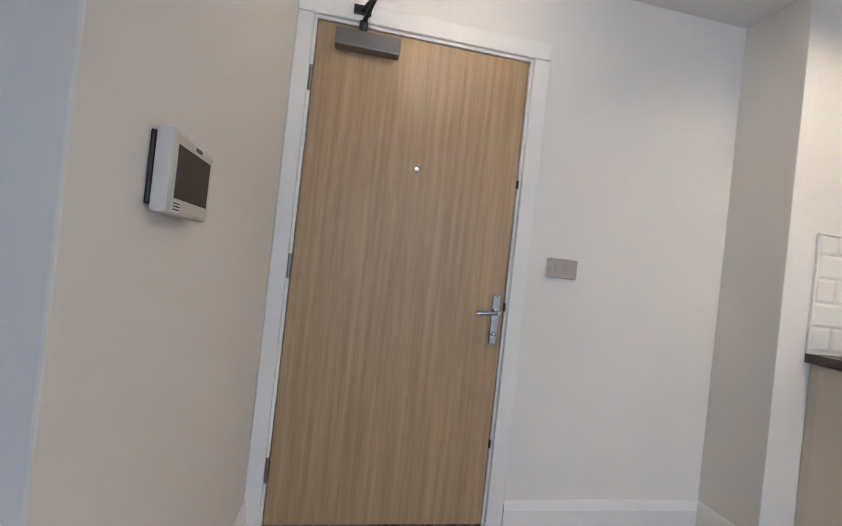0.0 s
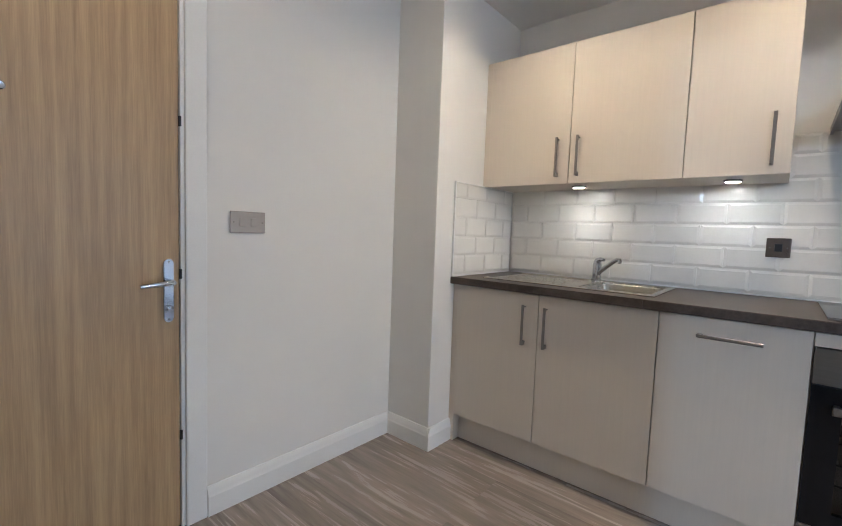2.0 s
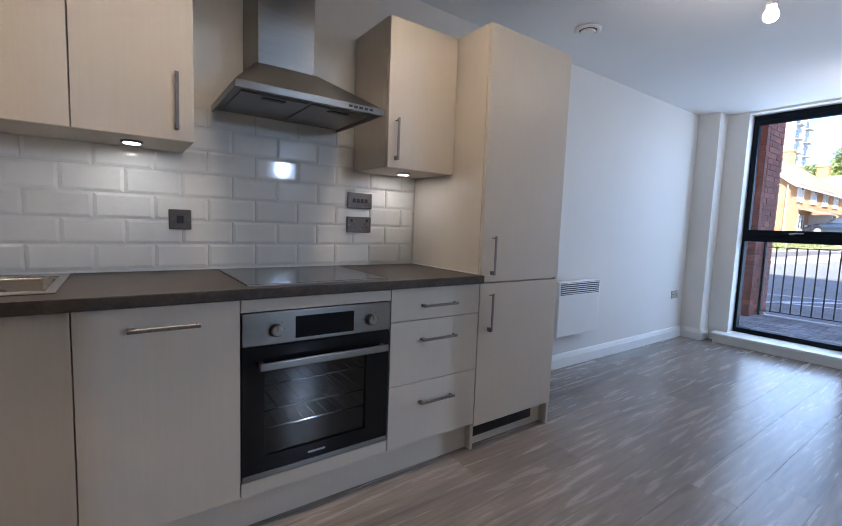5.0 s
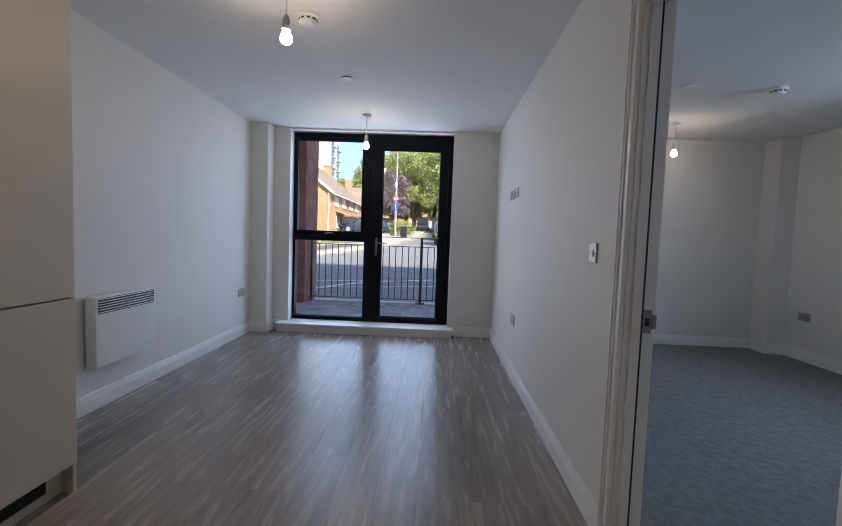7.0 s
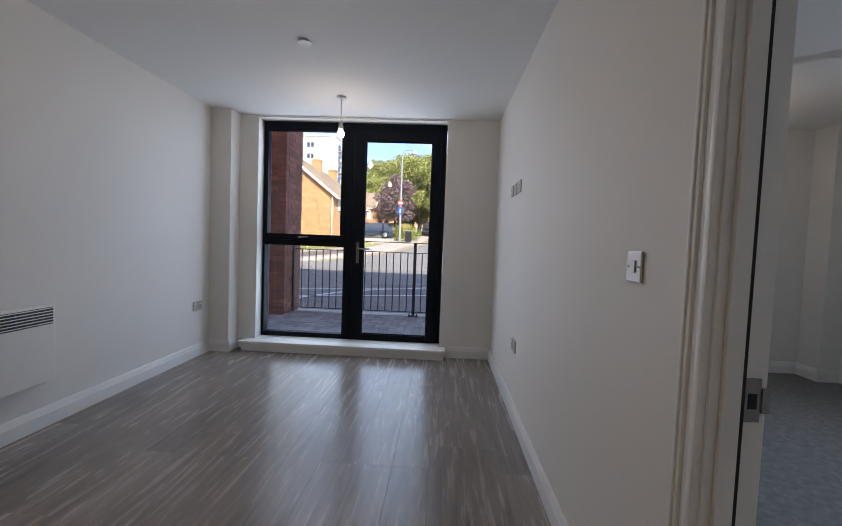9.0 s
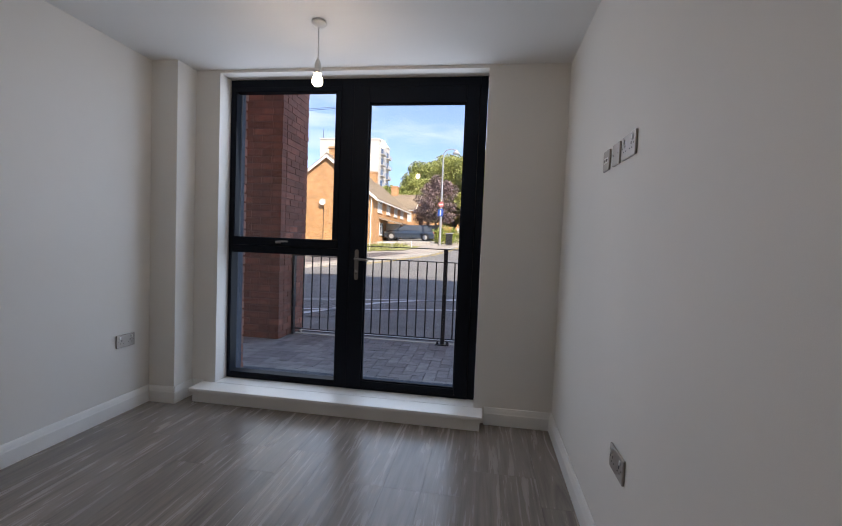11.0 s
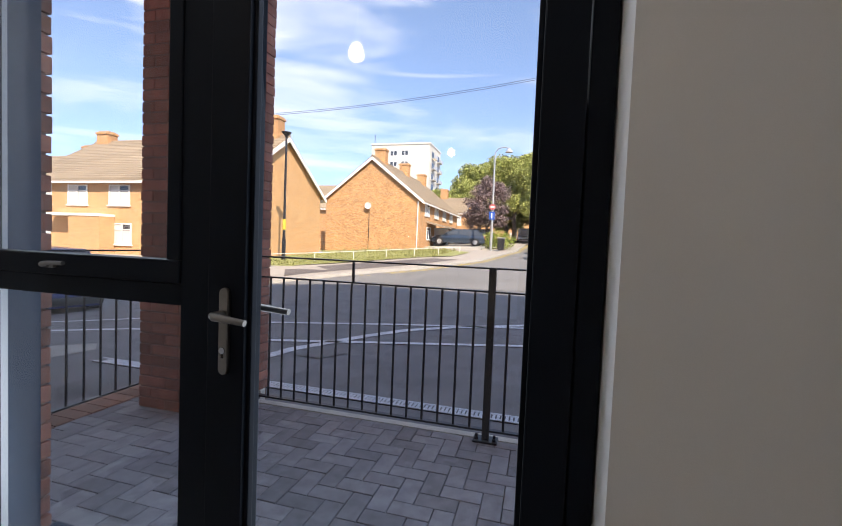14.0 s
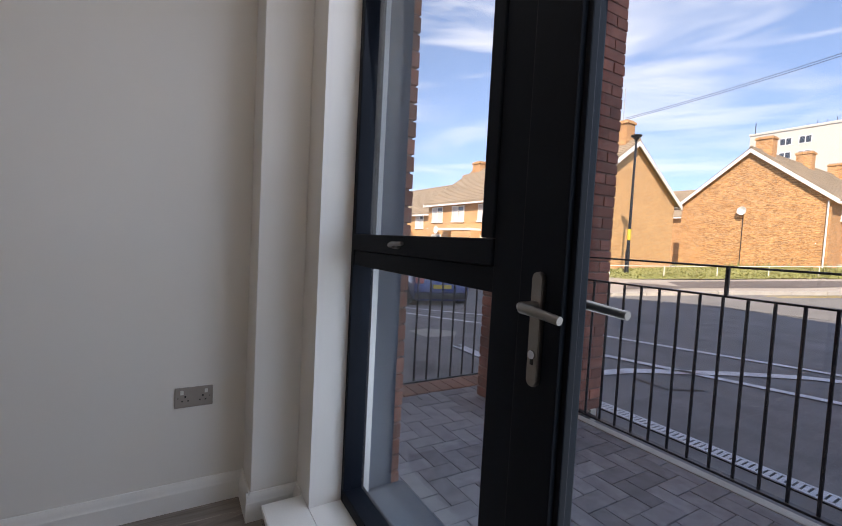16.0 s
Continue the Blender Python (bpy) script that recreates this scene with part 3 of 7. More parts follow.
for z in (1.80, 1.045, 0.23):
    m = rod((DX1 + 0.004, 0.004, z - 0.05), (DX1 + 0.004, 0.004, z + 0.05), 0.007, 10)
    box((DX1 - 0.002, -0.003, z - 0.05), (DX1 + 0.018, 0.005, z + 0.05), 0.001, m)
    part("hinge", m, NICKEL, door, "brushed steel butt hinge")
closer = part("door_closer", box((2.445, -0.002, 1.935), (2.705, 0.050, 2.003), 0.006), STEEL, door, "brushed steel overhead door closer")
part("pivot", rod((2.60, 0.026, 2.003), (2.60, 0.026, 2.05), 0.017, 16), BLACK_PLASTIC, closer)
part("arm", pipe([(2.60, 0.026, 2.048), (2.585, 0.10, 2.056), (2.555, 0.24, 2.064)], 0.009, 8), BLACK_PLASTIC, closer)
part("arm", pipe([(2.555, 0.24, 2.075), (2.58, 0.12, 2.085), (2.61, 0.024, 2.095)], 0.009, 8), BLACK_PLASTIC, closer)
part("bracket", box((2.575, 0.020, 2.078), (2.645, 0.034, 2.112), 0.002), BLACK_PLASTIC, closer)
part("peephole", lathe([(0.013, 0.0), (0.013, 0.003), (0.010, 0.006), (0.006, 0.0055)], (2.319, -0.004, 1.50), 18, "Y"), CHROME, door, "chrome door viewer")
lever = part("handle", long_plate(1.908, 0.79, 1.015, 0.032, -0.004, 0.007), CHROME, door, "polished lever handle on a long plate")
part("lever", pipe([(1.908, 0.005, 0.935), (1.908, 0.048, 0.935), (1.920, 0.056, 0.935), (1.955, 0.057, 0.933), (2.01, 0.055, 0.928)], [0.010, 0.010, 0.010, 0.009, 0.007], 12), CHROME, lever)
part("thumb_turn", box((1.899, 0.006, 0.832), (1.917, 0.024, 0.850), 0.004), CHROME, lever)
for z in (0.80, 1.005):
    part("screw", lathe([(0.004, 0), (0.004, 0.0015), (0.002, 0.002)], (1.908, 0.0065, z), 10, "Y"), NICKEL, lever)
for z in (1.50, 0.96, 0.36):
    part("keep", box((DX0 - 0.004, -0.004, z - 0.018), (DX0 + 0.004, 0.0055, z + 0.018), 0.001), BLACK_PLASTIC, door)

# ---- switch plates and sockets ----
def on_wall(kind, at, normal, size, material, label, inner, category, group=""):
    """A plate on a wall. inner(m, u, v): adds pieces in plate coordinates, u along the wall, v up, out of the wall."""
    at = Vector(at)
    t = thing(kind, at, label, category, group)
    n = Vector(normal)
    u = Vector((0, 0, 1)).cross(n)

    def place(b):
        m = Matrix(((u.x, 0, n.x, at.x), (u.y, 0, n.y, at.y), (0, 1, 0, at.z), (0, 0, 0, 1)))
        bmesh.ops.transform(b, matrix=m, verts=b.verts)
        bmesh.ops.recalc_face_normals(b, faces=b.faces)
        return b
    w, h = size
    part("plate", place(box((-w / 2, -h / 2, 0), (w / 2, h / 2, 0.009), 0.004)), material, t)
    inner(t, place, w, h)
    return t


def screws(t, place, w, h, material=NICKEL):
    for s in (-1, 1):
        part("screw", place(lathe([(0.0032, 0.009), (0.0032, 0.0105), (0.002, 0.011)], (s * (w / 2 - 0.013), 0, 0), 10)), material, t)


def rockers(count, material):
    def inner(t, place, w, h):
        screws(t, place, w, h)
        for k in range(count):
            pitch, half = (0.024, 0.009) if count > 2 else (0.046, 0.0135)
            x = (k - (count - 1) / 2) * pitch
            part("rocker", place(box((x - half, -half * 1.25, 0.008), (x + half, half * 1.25, 0.0125), 0.002)), material, t)
    return inner


def outlets(material, count=2, dark=BLACK_PLASTIC):
    def inner(t, place, w, h):
        screws(t, place, w, h)
        for k in range(count):
            x = (k - (count - 1) / 2) * 0.066
            part("pin_hole", place(box((x - 0.003, -0.001, 0.0086), (x + 0.003, 0.008, 0.0098))), dark, t)
            part("pin_hole", place(box((x - 0.014, -0.017, 0.0086), (x - 0.008, -0.012, 0.0098))), dark, t)
            part("pin_hole", place(box((x + 0.008, -0.017, 0.0086), (x + 0.014, -0.012, 0.0098))), dark, t)
            sx = x + (0.018 if k else -0.018) * (count > 1)
            part("rocker", place(box((sx * 0.9 - 0.006, 0.014, 0.008), (sx * 0.9 + 0.006, 0.031, 0.0125), 0.0015)), material, t)
    return inner


def blank(t, place, w, h):
    screws(t, place, w, h)


def data_ports(t, place, w, h):
    screws(t, place, w, h)
    part("insert", place(box((-0.027, -0.012, 0.008), (0.027, 0.012, 0.0105), 0.001)), WHITE_PLASTIC, t)
    part("port", place(rod((0.014, 0, 0.009), (0.014, 0, 0.013), 0.0055, 12)), BLACK_PLASTIC, t)
    part("port", place(box((-0.020, -0.006, 0.009), (-0.008, 0.006, 0.0112))), BLACK_PLASTIC, t)


on_wall("light_switch", (1.618, 0.0, 1.155), (0, 1, 0), (0.146, 0.086), PLATE, "satin metal two-gang light switch beside the entrance door", rockers(2, PLATE), "light switch")
on_wall("light_switch", (W, 3.59, 1.14), (-1, 0, 0), (0.086, 0.086), PLATE, "satin metal single light switch beside the bedroom doorway", rockers(1, PLATE), "light switch")
on_wall("socket", (W, 5.375, 0.485), (-1, 0, 0), (0.146, 0.086), PLATE, "satin metal double socket low on the wall", outlets(WHITE_PLASTIC), "socket", "wall sockets")
on_wall("socket", (0.0, 6.34, 0.485), (1, 0, 0), (0.146, 0.086), PLATE, "satin metal double socket beside the pipe boxing", outlets(WHITE_PLASTIC), "socket", "wall sockets")
on_wall("fused_switch", (0.0, 4.09, 0.468), (1, 0, 0), (0.086, 0.086), PLATE, "satin metal fused switch beside the panel heater", rockers(1, WHITE_PLASTIC), "switch")
on_wall("socket", (BX1, 6.31, 0.473), (-1, 0, 0), (0.146, 0.086), PLATE, "satin metal double socket on the bedroom wall", outlets(WHITE_PLASTIC), "socket", "wall sockets")
on_wall("socket", (W, 5.462, 1.598), (-1, 0, 0), (0.146, 0.086), PLATE, "satin metal double socket high on the wall", outlets(WHITE_PLASTIC), "socket", "television outlets")
on_wall("blank_plate", (W, 5.605, 1.598), (-1, 0, 0), (0.086, 0.086), PLATE, "satin metal blank plate high on the wall", blank, "plate", "television outlets")
on_wall("data_plate", (W, 5.74, 1.598), (-1, 0, 0), (0.086, 0.086), PLATE, "satin metal aerial and data plate", data_ports, "outlet", "television outlets")
on_wall("cooker_switch", (0.012, 1.630, 1.130), (1, 0, 0), (0.086, 0.086), DARKPLATE, "dark nickel switch with a black rocker on the tiles", rockers(1, BLACK_PLASTIC), "switch", "kitchen outlets")
on_wall("switch_plate", (0.012, 2.489, 1.262), (1, 0, 0), (0.146, 0.086), DARKPLATE, "dark nickel grid switch on the tiles", rockers(4, BLACK_PLASTIC), "switch", "kitchen outlets")
on_wall("socket", (0.012, 2.486, 1.132), (1, 0, 0), (0.146, 0.086), DARKPLATE, "dark nickel double socket on the tiles", outlets(BLACK_PLASTIC), "socket", "kitchen outlets")

# ---- intercom ----
ic = thing("intercom", (W, 1.03, 1.20), "white video entry phone with a dark screen on the wall", "intercom")
part("body", box((W - 0.030, 0.930, 1.136), (W - 0.006, 1.112, 1.259), 0.007), INTERCOM_PLASTIC, ic)
part("backplate", box((W - 0.006, 0.940, 1.146), (W, 1.112, 1.250), 0.002), BLACK_PLASTIC, ic)
part("screen", box((W - 0.0312, 0.948, 1.160), (W - 0.028, 1.092, 1.238), 0.002), SCREEN, ic)
part("camera_window", box((W - 0.0312, 0.995, 1.244), (W - 0.028, 1.022, 1.250), 0.001), BLACK_PLASTIC, ic)
lab = part("sticker", box((W - 0.0312, 1.066, 1.1400), (W - 0.0295, 1.098, 1.1575)), WHITE_PLASTIC, ic, "small printed label")
for k in range(3):
    part("print_bar", box((W - 0.0318, 1.070, 1.143 + 0.0045 * k), (W - 0.0310, 1.094, 1.145 + 0.0045 * k)), BLACK_PLASTIC, lab)

# ---- pendant lamps, smoke alarms, sprinklers, ceiling vent ----
def pendant(x, y, z_bulb, label, glow=BULB):
    t = thing("pendant_lamp", (x, y, H), label, "pendant lamp", "pendant lamps")
    part("ceiling_rose", lathe([(0.040, 0.0), (0.042, -0.012), (0.030, -0.024), (0.008, -0.030)], (x, y, H - 0.001), 24), WHITE_PLASTIC, t)
    part("flex", rod((x, y, H - 0.028), (x, y, z_bulb + 0.10), 0.0032, 8), WHITE_PLASTIC, t)
    part("holder", lathe([(0.008, 0.115), (0.014, 0.100), (0.019, 0.085), (0.019, 0.060), (0.022, 0.056), (0.022, 0.040), (0.019, 0.036)], (x, y, z_bulb), 20), WHITE_PLASTIC, t)
    part("bulb", lathe([(0.011, 0.040), (0.016, 0.030), (0.026, 0.012), (0.030, -0.004), (0.027, -0.018), (0.017, -0.028), (0.004, -0.031)], (x, y, z_bulb), 20), glow, t, "lit frosted bulb")
    return t


pendant(1.36, 3.88, 2.165, "white pendant flex with a lit bare bulb")
pendant(1.40, 6.13, 2.10, "white pendant flex with a lit bare bulb near the glazed door")
# unseen bulb, added to lift the light in the entrance
pendant(2.22, 0.55, 2.165, "unseen pendant flex and bare bulb, added to brighten the entrance", HALL_FILL)
pendant(4.55, 6.15, 2.12, "white pendant flex with a lit bare bulb in the bedroom")


def downlight(x, y):
    """A round surface downlight: a short white can, a lens set back in it."""
    t = thing("downlight", (x, y, H), "round white surface downlight, lit, unseen over the kitchen", "downlight", "kitchen downlights")
    m = bmesh.new()
    rings = [[m.verts.new((x + r * math.cos(math.pi * k / 16), y + r * math.sin(math.pi * k / 16), H + z)) for k in range(32)]
             for r, z in ((0.055, -0.001), (0.055, -0.034), (0.050, -0.036), (0.046, -0.034), (0.046, -0.002))]
    for a, c in zip(rings, rings[1:]):
        for k in range(32):
            m.faces.new((a[k], c[k], c[(k + 1) % 32], a[(k + 1) % 32]))
    bmesh.ops.recalc_face_normals(m, faces=m.faces)
    part("can", m, WHITE_PLASTIC, t)
    part("lens", lathe([(0.044, -0.001), (0.0435, -0.0035), (0.004, -0.0040)], (x, y, H), 24), DOWNLIGHT, t, "lit warm lens")
    return t


# first one added to brighten that end; the others follow the hood's shadow
downlight(0.82, 0.80)
downlight(0.82, 1.66)
downlight(0.82, 2.52)


def smoke_alarm(x, y):
    t = thing("smoke_alarm", (x, y, H), "round white smoke alarm on the ceiling", "smoke alarm", "smoke alarms")
    part("base", lathe([(0.062, 0.0), (0.064, -0.012), (0.058, -0.018)], (x, y, H - 0.001), 32), WHITE_PLASTIC, t)
    part("cover", lathe([(0.050, -0.018), (0.052, -0.036), (0.040, -0.048), (0.012, -0.052)], (x, y, H - 0.001), 32), WHITE_PLASTIC, t)
    for k in range(10):
        a = 2 * math.pi * k / 10
        part("slot", box((-0.010, -0.002, -0.034), (0.010, 0.002, -0.024)), BLACK_PLASTIC, t).matrix_local = Matrix.Translation((0.0505 * math.cos(a), 0.0505 * math.sin(a), 0)) @ pose(0, 0, 0, 0, 0, math.degrees(a) + 90) @ Matrix.Translation((x, y, H))
    return t


smoke_alarm(1.38, 4.17)
smoke_alarm(4.74, 5.11)


def sprinkler(x, y):
    t = thing("sprinkler", (x, y, H), "flat white concealed sprinkler cover on the ceiling", "sprinkler", "sprinklers")
    part("cover", lathe([(0.030, 0.0), (0.030, -0.006), (0.042, -0.007), (0.043, -0.010), (0.038, -0.012)], (x, y, H - 0.001), 28), WHITE_PLASTIC, t)
    return t


sprinkler(1.408, 5.11)
sprinkler(4.07, 5.08)
vent = thing("ceiling_vent", (0.41, 3.87, H), "round white extract valve on the ceiling", "vent")
part("ring", lathe([(0.080, 0.0), (0.082, -0.006), (0.070, -0.016), (0.058, -0.014), (0.056, 0.0)], (0.41, 3.87, H - 0.001), 36), WHITE_PLASTIC, vent)
part("dark_gap", lathe([(0.055, 0.0), (0.055, -0.006), (0.01, -0.007)], (0.41, 3.87, H - 0.001), 24), BLACK_PLASTIC, vent)
part("cone", lathe([(0.030, -0.008), (0.046, -0.016), (0.042, -0.024), (0.012, -0.030)], (0.41, 3.87, H - 0.001), 28), WHITE_PLASTIC, vent)

# ---- panel heater ----
heater = thing("panel_heater", (0.04, 4.47, 0.29), "white electric panel heater fixed to the wall", "heater")
part("body", box((0.012, 4.205, 0.29), (0.085, 4.76, 0.735), 0.008), GLOSS_WHITE, heater)
part("wall_bracket", box((0.0, 4.30, 0.34), (0.013, 4.64, 0.66)), GREY_PLASTIC, heater)
part("grille_back", box((0.084, 4.222, 0.628), (0.0862, 4.745, 0.726)), BLACK_PLASTIC, heater, "dark slotted outlet grille")
for k in range(6):
    z = 0.636 + 0.0165 * k
    part("louvre", prism([(0.0855, z), (0.0955, z + 0.0005), (0.0935, z + 0.0035), (0.0855, z + 0.004)], "Y", 4.222, 4.745), GLOSS_WHITE, heater)

# ---- kitchen ----
XF = 0.605        # face of the base doors
def bar_handle(parent, a, c, out, material=NICKEL):
    """A flat bow handle from a to c, standing off along out."""
    a, c, out = Vector(a), Vector(c), Vector(out)
    d = (c - a).normalized()
    side = d.cross(out).normalized()
    m = bmesh.new()

    def blk(p, q, w, h):
        o = bmesh.new()
        bmesh.ops.create_cube(o, size=1.0)
        for v in o.verts:
            v.co = (p + q) / 2 + d * v.co.x * ((q - p).length) + side * v.co.y * w + out * v.co.z * h
        bmesh.ops.recalc_face_normals(o, faces=o.faces)
        bmesh.ops.bevel(o, geom=o.edges[:], offset=0.0015, segments=1, affect="EDGES")
        join(m, o)
    blk(a + out * 0.028 - d * 0.004, c + out * 0.028 + d * 0.004, 0.012, 0.007)
    for p, s in ((a, 1), (c, -1)):
        blk(p + out * 0.014 - d * 0.004, p + out * 0.014 + d * 0.012 * s + d * 0.004, 0.012, 0.028)
    return part("handle", m, material, parent, "brushed nickel bow handle")


def front(parent, y0, y1, z0, z1, x=XF, name="door"):
    return part(name, box((x - 0.018, y0 + 0.0018, z0 + 0.0018), (x, y1 - 0.0018, z1 - 0.0018), 0.0012), UNIT, parent)


def carcass(parent, y0, y1, z0, z1, x1, name="body"):
    return part(name, box((0.004, y0, z0), (x1, y1, z1)), UNIT_EDGE, parent)


K0, K1, K2, K3, K4, K5 = 0.335, 0.797, 1.297, 1.745, 2.347, 2.855
ZB, ZT = 0.15, 0.868
filler = thing("end_panel", (0.3, 0.318, 0), "narrow beige filler panel between pier and sink unit", "panel")
part("panel", box((0.004, PIER_Y + 0.002, 0.0), (XF - 0.004, K0 - 0.001, ZT)), UNIT, filler)
sink_unit = thing("sink_cabinet", (0.3, 0.8, 0), "beige two-door sink base cabinet with bow handles", "cabinet", "base cabinets")
part("body", box((0.004, K0, ZB), (XF - 0.02, K2 - 0.001, 0.70)), UNIT_EDGE, sink_unit)
d1 = front(sink_unit, K0, K1, ZB, ZT)
d2 = front(sink_unit, K1, K2, ZB, ZT)
bar_handle(d1, (XF, 0.730, 0.625), (XF, 0.730, 0.812), (1, 0, 0))
bar_handle(d2, (XF, 0.838, 0.625), (XF, 0.838, 0.812), (1, 0, 0))
dish = thing("dishwasher_cabinet", (0.3, 1.52, 0), "beige integrated appliance front with a bow handle across its top", "cabinet", "base cabinets")
part("body", box((0.004, K2, ZB), (XF - 0.02, K3 - 0.001, ZT)), UNIT_EDGE, dish)
d3 = front(dish, K2, K3, ZB, ZT)
bar_handle(d3, (XF, 1.430, 0.800), (XF, 1.618, 0.800), (1, 0, 0))

housing = thing("oven_cabinet", (0.3, 2.04, 0), "beige oven housing with narrow panels above and below", "cabinet", "base cabinets")
part("body", box((0.004, K3, ZB), (0.04, K4 - 0.001, ZT)), UNIT_EDGE, housing)
part("side", box((0.04, K3, ZB), (XF - 0.022, K3 + 0.016, ZT)), UNIT_EDGE, housing)
part("side", box((0.04, K4 - 0.017, ZB), (XF - 0.022, K4 - 0.001, ZT)), UNIT_EDGE, housing)
part("shelf", box((0.04, K3 + 0.017, ZB), (XF - 0.022, K4 - 0.018, 0.19)), UNIT_EDGE, housing)
part("top_panel", box((XF - 0.018, K3 + 0.0018, 0.822), (XF, K4 - 0.0018, ZT - 0.002), 0.0012), UNIT, housing)
part("bottom_panel", box((XF - 0.018, K3 + 0.0018, ZB), (XF, K4 - 0.0018, 0.203), 0.0012), UNIT, housing)

oven = thing("oven", (0.3, 2.045, 0.205), "built-in steel and black glass oven with two round knobs", "oven")
OY0, OY1 = K3 + 0.004, K4 - 0.006
cav = bmesh.new()
box((0.05, OY0 + 0.02, 0.21), (0.06, OY1 - 0.02, 0.70), 0, cav)
box((0.06, OY0 + 0.02, 0.21), (0.56, OY0 + 0.045, 0.70), 0, cav)
box((0.06, OY1 - 0.045, 0.21), (0.56, OY1 - 0.02, 0.70), 0, cav)
box((0.06, OY0 + 0.045, 0.21), (0.56, OY1 - 0.045, 0.235), 0, cav)
box((0.06, OY0 + 0.045, 0.68), (0.56, OY1 - 0.045, 0.70), 0, cav)
part("cavity", cav, OVEN_IN, oven, "dark enamel oven cavity")
for z in (0.36, 0.43, 0.53):
    m = bmesh.new()
    rod((0.545, OY0 + 0.047, z), (0.545, OY1 - 0.047, z), 0.0035, 8, None, m)
    rod((0.12, OY0 + 0.047, z), (0.12, OY1 - 0.047, z), 0.0035, 8, None, m)
    for k in range(9):
        y = OY0 + 0.09 + k * (OY1 - OY0 - 0.18) / 8
        rod((0.12, y, z + 0.003), (0.545, y, z + 0.003), 0.0018, 6, None, m)
    part("wire_shelf", m, CHROME, oven, "chrome wire oven shelf")
panel = part("control_panel", box((XF - 0.030, OY0, 0.700), (XF + 0.004, OY1, 0.818), 0.003), STEEL, oven, "brushed steel control panel")
part("display", box((XF + 0.003, 1.935, 0.713), (XF + 0.006, 2.172, 0.795), 0.002), BLACK_GLASS, panel, "black glass display")
for y in (1.862, 2.245):
    k = part("knob", lathe([(0.022, 0.0), (0.024, 0.004), (0.021, 0.010), (0.019, 0.026), (0.015, 0.029)], (XF + 0.004, y, 0.752), 28, "X"), STEEL, panel)
    part("pointer", box((XF + 0.031, y - 0.0015, 0.756), (XF + 0.034, y + 0.0015, 0.772)), BLACK_PLASTIC, k)
    for a in range(-2, 3):
        part("mark", box((XF + 0.0035, y + 0.034 * math.sin(a * 0.75) - 0.002, 0.752 + 0.034 * math.cos(a * 0.75) - 0.001),
                         (XF + 0.0047, y + 0.034 * math.sin(a * 0.75) + 0.002, 0.752 + 0.034 * math.cos(a * 0.75) + 0.001)), BLACK_PLASTIC, panel)
GY0, GY1, GZ0, GZ1 = 1.826, 2.236, 0.285, 0.602
fr = bmesh.new()
rings = []
for xx in (XF - 0.022, XF):
    for ya, yb, za, zb in ((OY0, OY1, 0.228, 0.694), (GY0, GY1, GZ0, GZ1)):
        rings.append([fr.verts.new((xx, y, z)) for y, z in ((ya, za), (yb, za), (yb, zb), (ya, zb))])
for a, c in ((0, 1), (3, 2), (2, 0), (1, 3)):
    for k in range(4):
        fr.faces.new((rings[a][k], rings[a][(k + 1) % 4], rings[c][(k + 1) % 4], rings[c][k]))
bmesh.ops.recalc_face_normals(fr, faces=fr.faces)
odoor = part("oven_door", fr, BLACK_GLASS, oven, "black glass oven door")
part("window", box((XF - 0.012, GY0, GZ0), (XF - 0.006, GY1, GZ1)), OVEN_GLASS, odoor)
hm = bmesh.new()
box((XF + 0.030, 1.800, 0.618), (XF + 0.044, 2.315, 0.646), 0.004, hm)
for y in (1.812, 2.303):
    box((XF - 0.001, y - 0.008, 0.620), (XF + 0.032, y + 0.008, 0.642), 0.002, hm)
part("handle", hm, STEEL, odoor, "flat brushed steel oven handle")
part("bottom_trim", box((XF - 0.020, OY0, 0.206), (XF + 0.002, OY1, 0.226), 0.002), STEEL, oven)
part("badge", box((XF - 0.0005, 1.99, 0.250), (XF + 0.0008, 2.06, 0.258)), GREY_PLASTIC, odoor)
part("vent_gap", box((XF - 0.018, OY0, 0.6945), (XF - 0.006, OY1, 0.6995)), GASKET, oven)

drawers = thing("drawer_cabinet", (0.3, 2.6, 0), "beige base cabinet with three drawers", "cabinet", "base cabinets")
part("body", box((0.004, K4, ZB), (XF - 0.02, K5 - 0.001, ZT)), UNIT_EDGE, drawers)
for z0, z1, zh in ((0.722, ZT, 0.788), (0.436, 0.722, 0.634), (ZB, 0.436, 0.342)):
    f = front(drawers, K4, K5, z0, z1, name="drawer_front")
    bar_handle(f, (XF, 2.508, zh), (XF, 2.696, zh), (1, 0, 0))

TY0, TY1 = 2.857, 3.462
tall = thing("fridge_cabinet", (0.3, 3.16, 0), "tall beige integrated fridge cabinet with two doors", "cabinet", "tall cabinet")
part("side_panel", box((0.004, TY0, 0.0), (XF - 0.020, TY0 + 0.018, 2.10)), UNIT, tall)
part("side_panel", box((0.004, TY1 - 0.018, 0.0), (XF - 0.006, TY1, 2.10)), UNIT, tall)
part("body", box((0.004, TY0 + 0.0185, ZB), (XF - 0.022, TY1 - 0.0185, 2.095)), UNIT_EDGE, tall)
f1 = front(tall, TY0, TY1, ZB - 0.02, 0.866)
f2 = front(tall, TY0, TY1, 0.870, 2.10)
bar_handle(f1, (XF, 2.925, 0.625), (XF, 2.925, 0.812), (1, 0, 0))
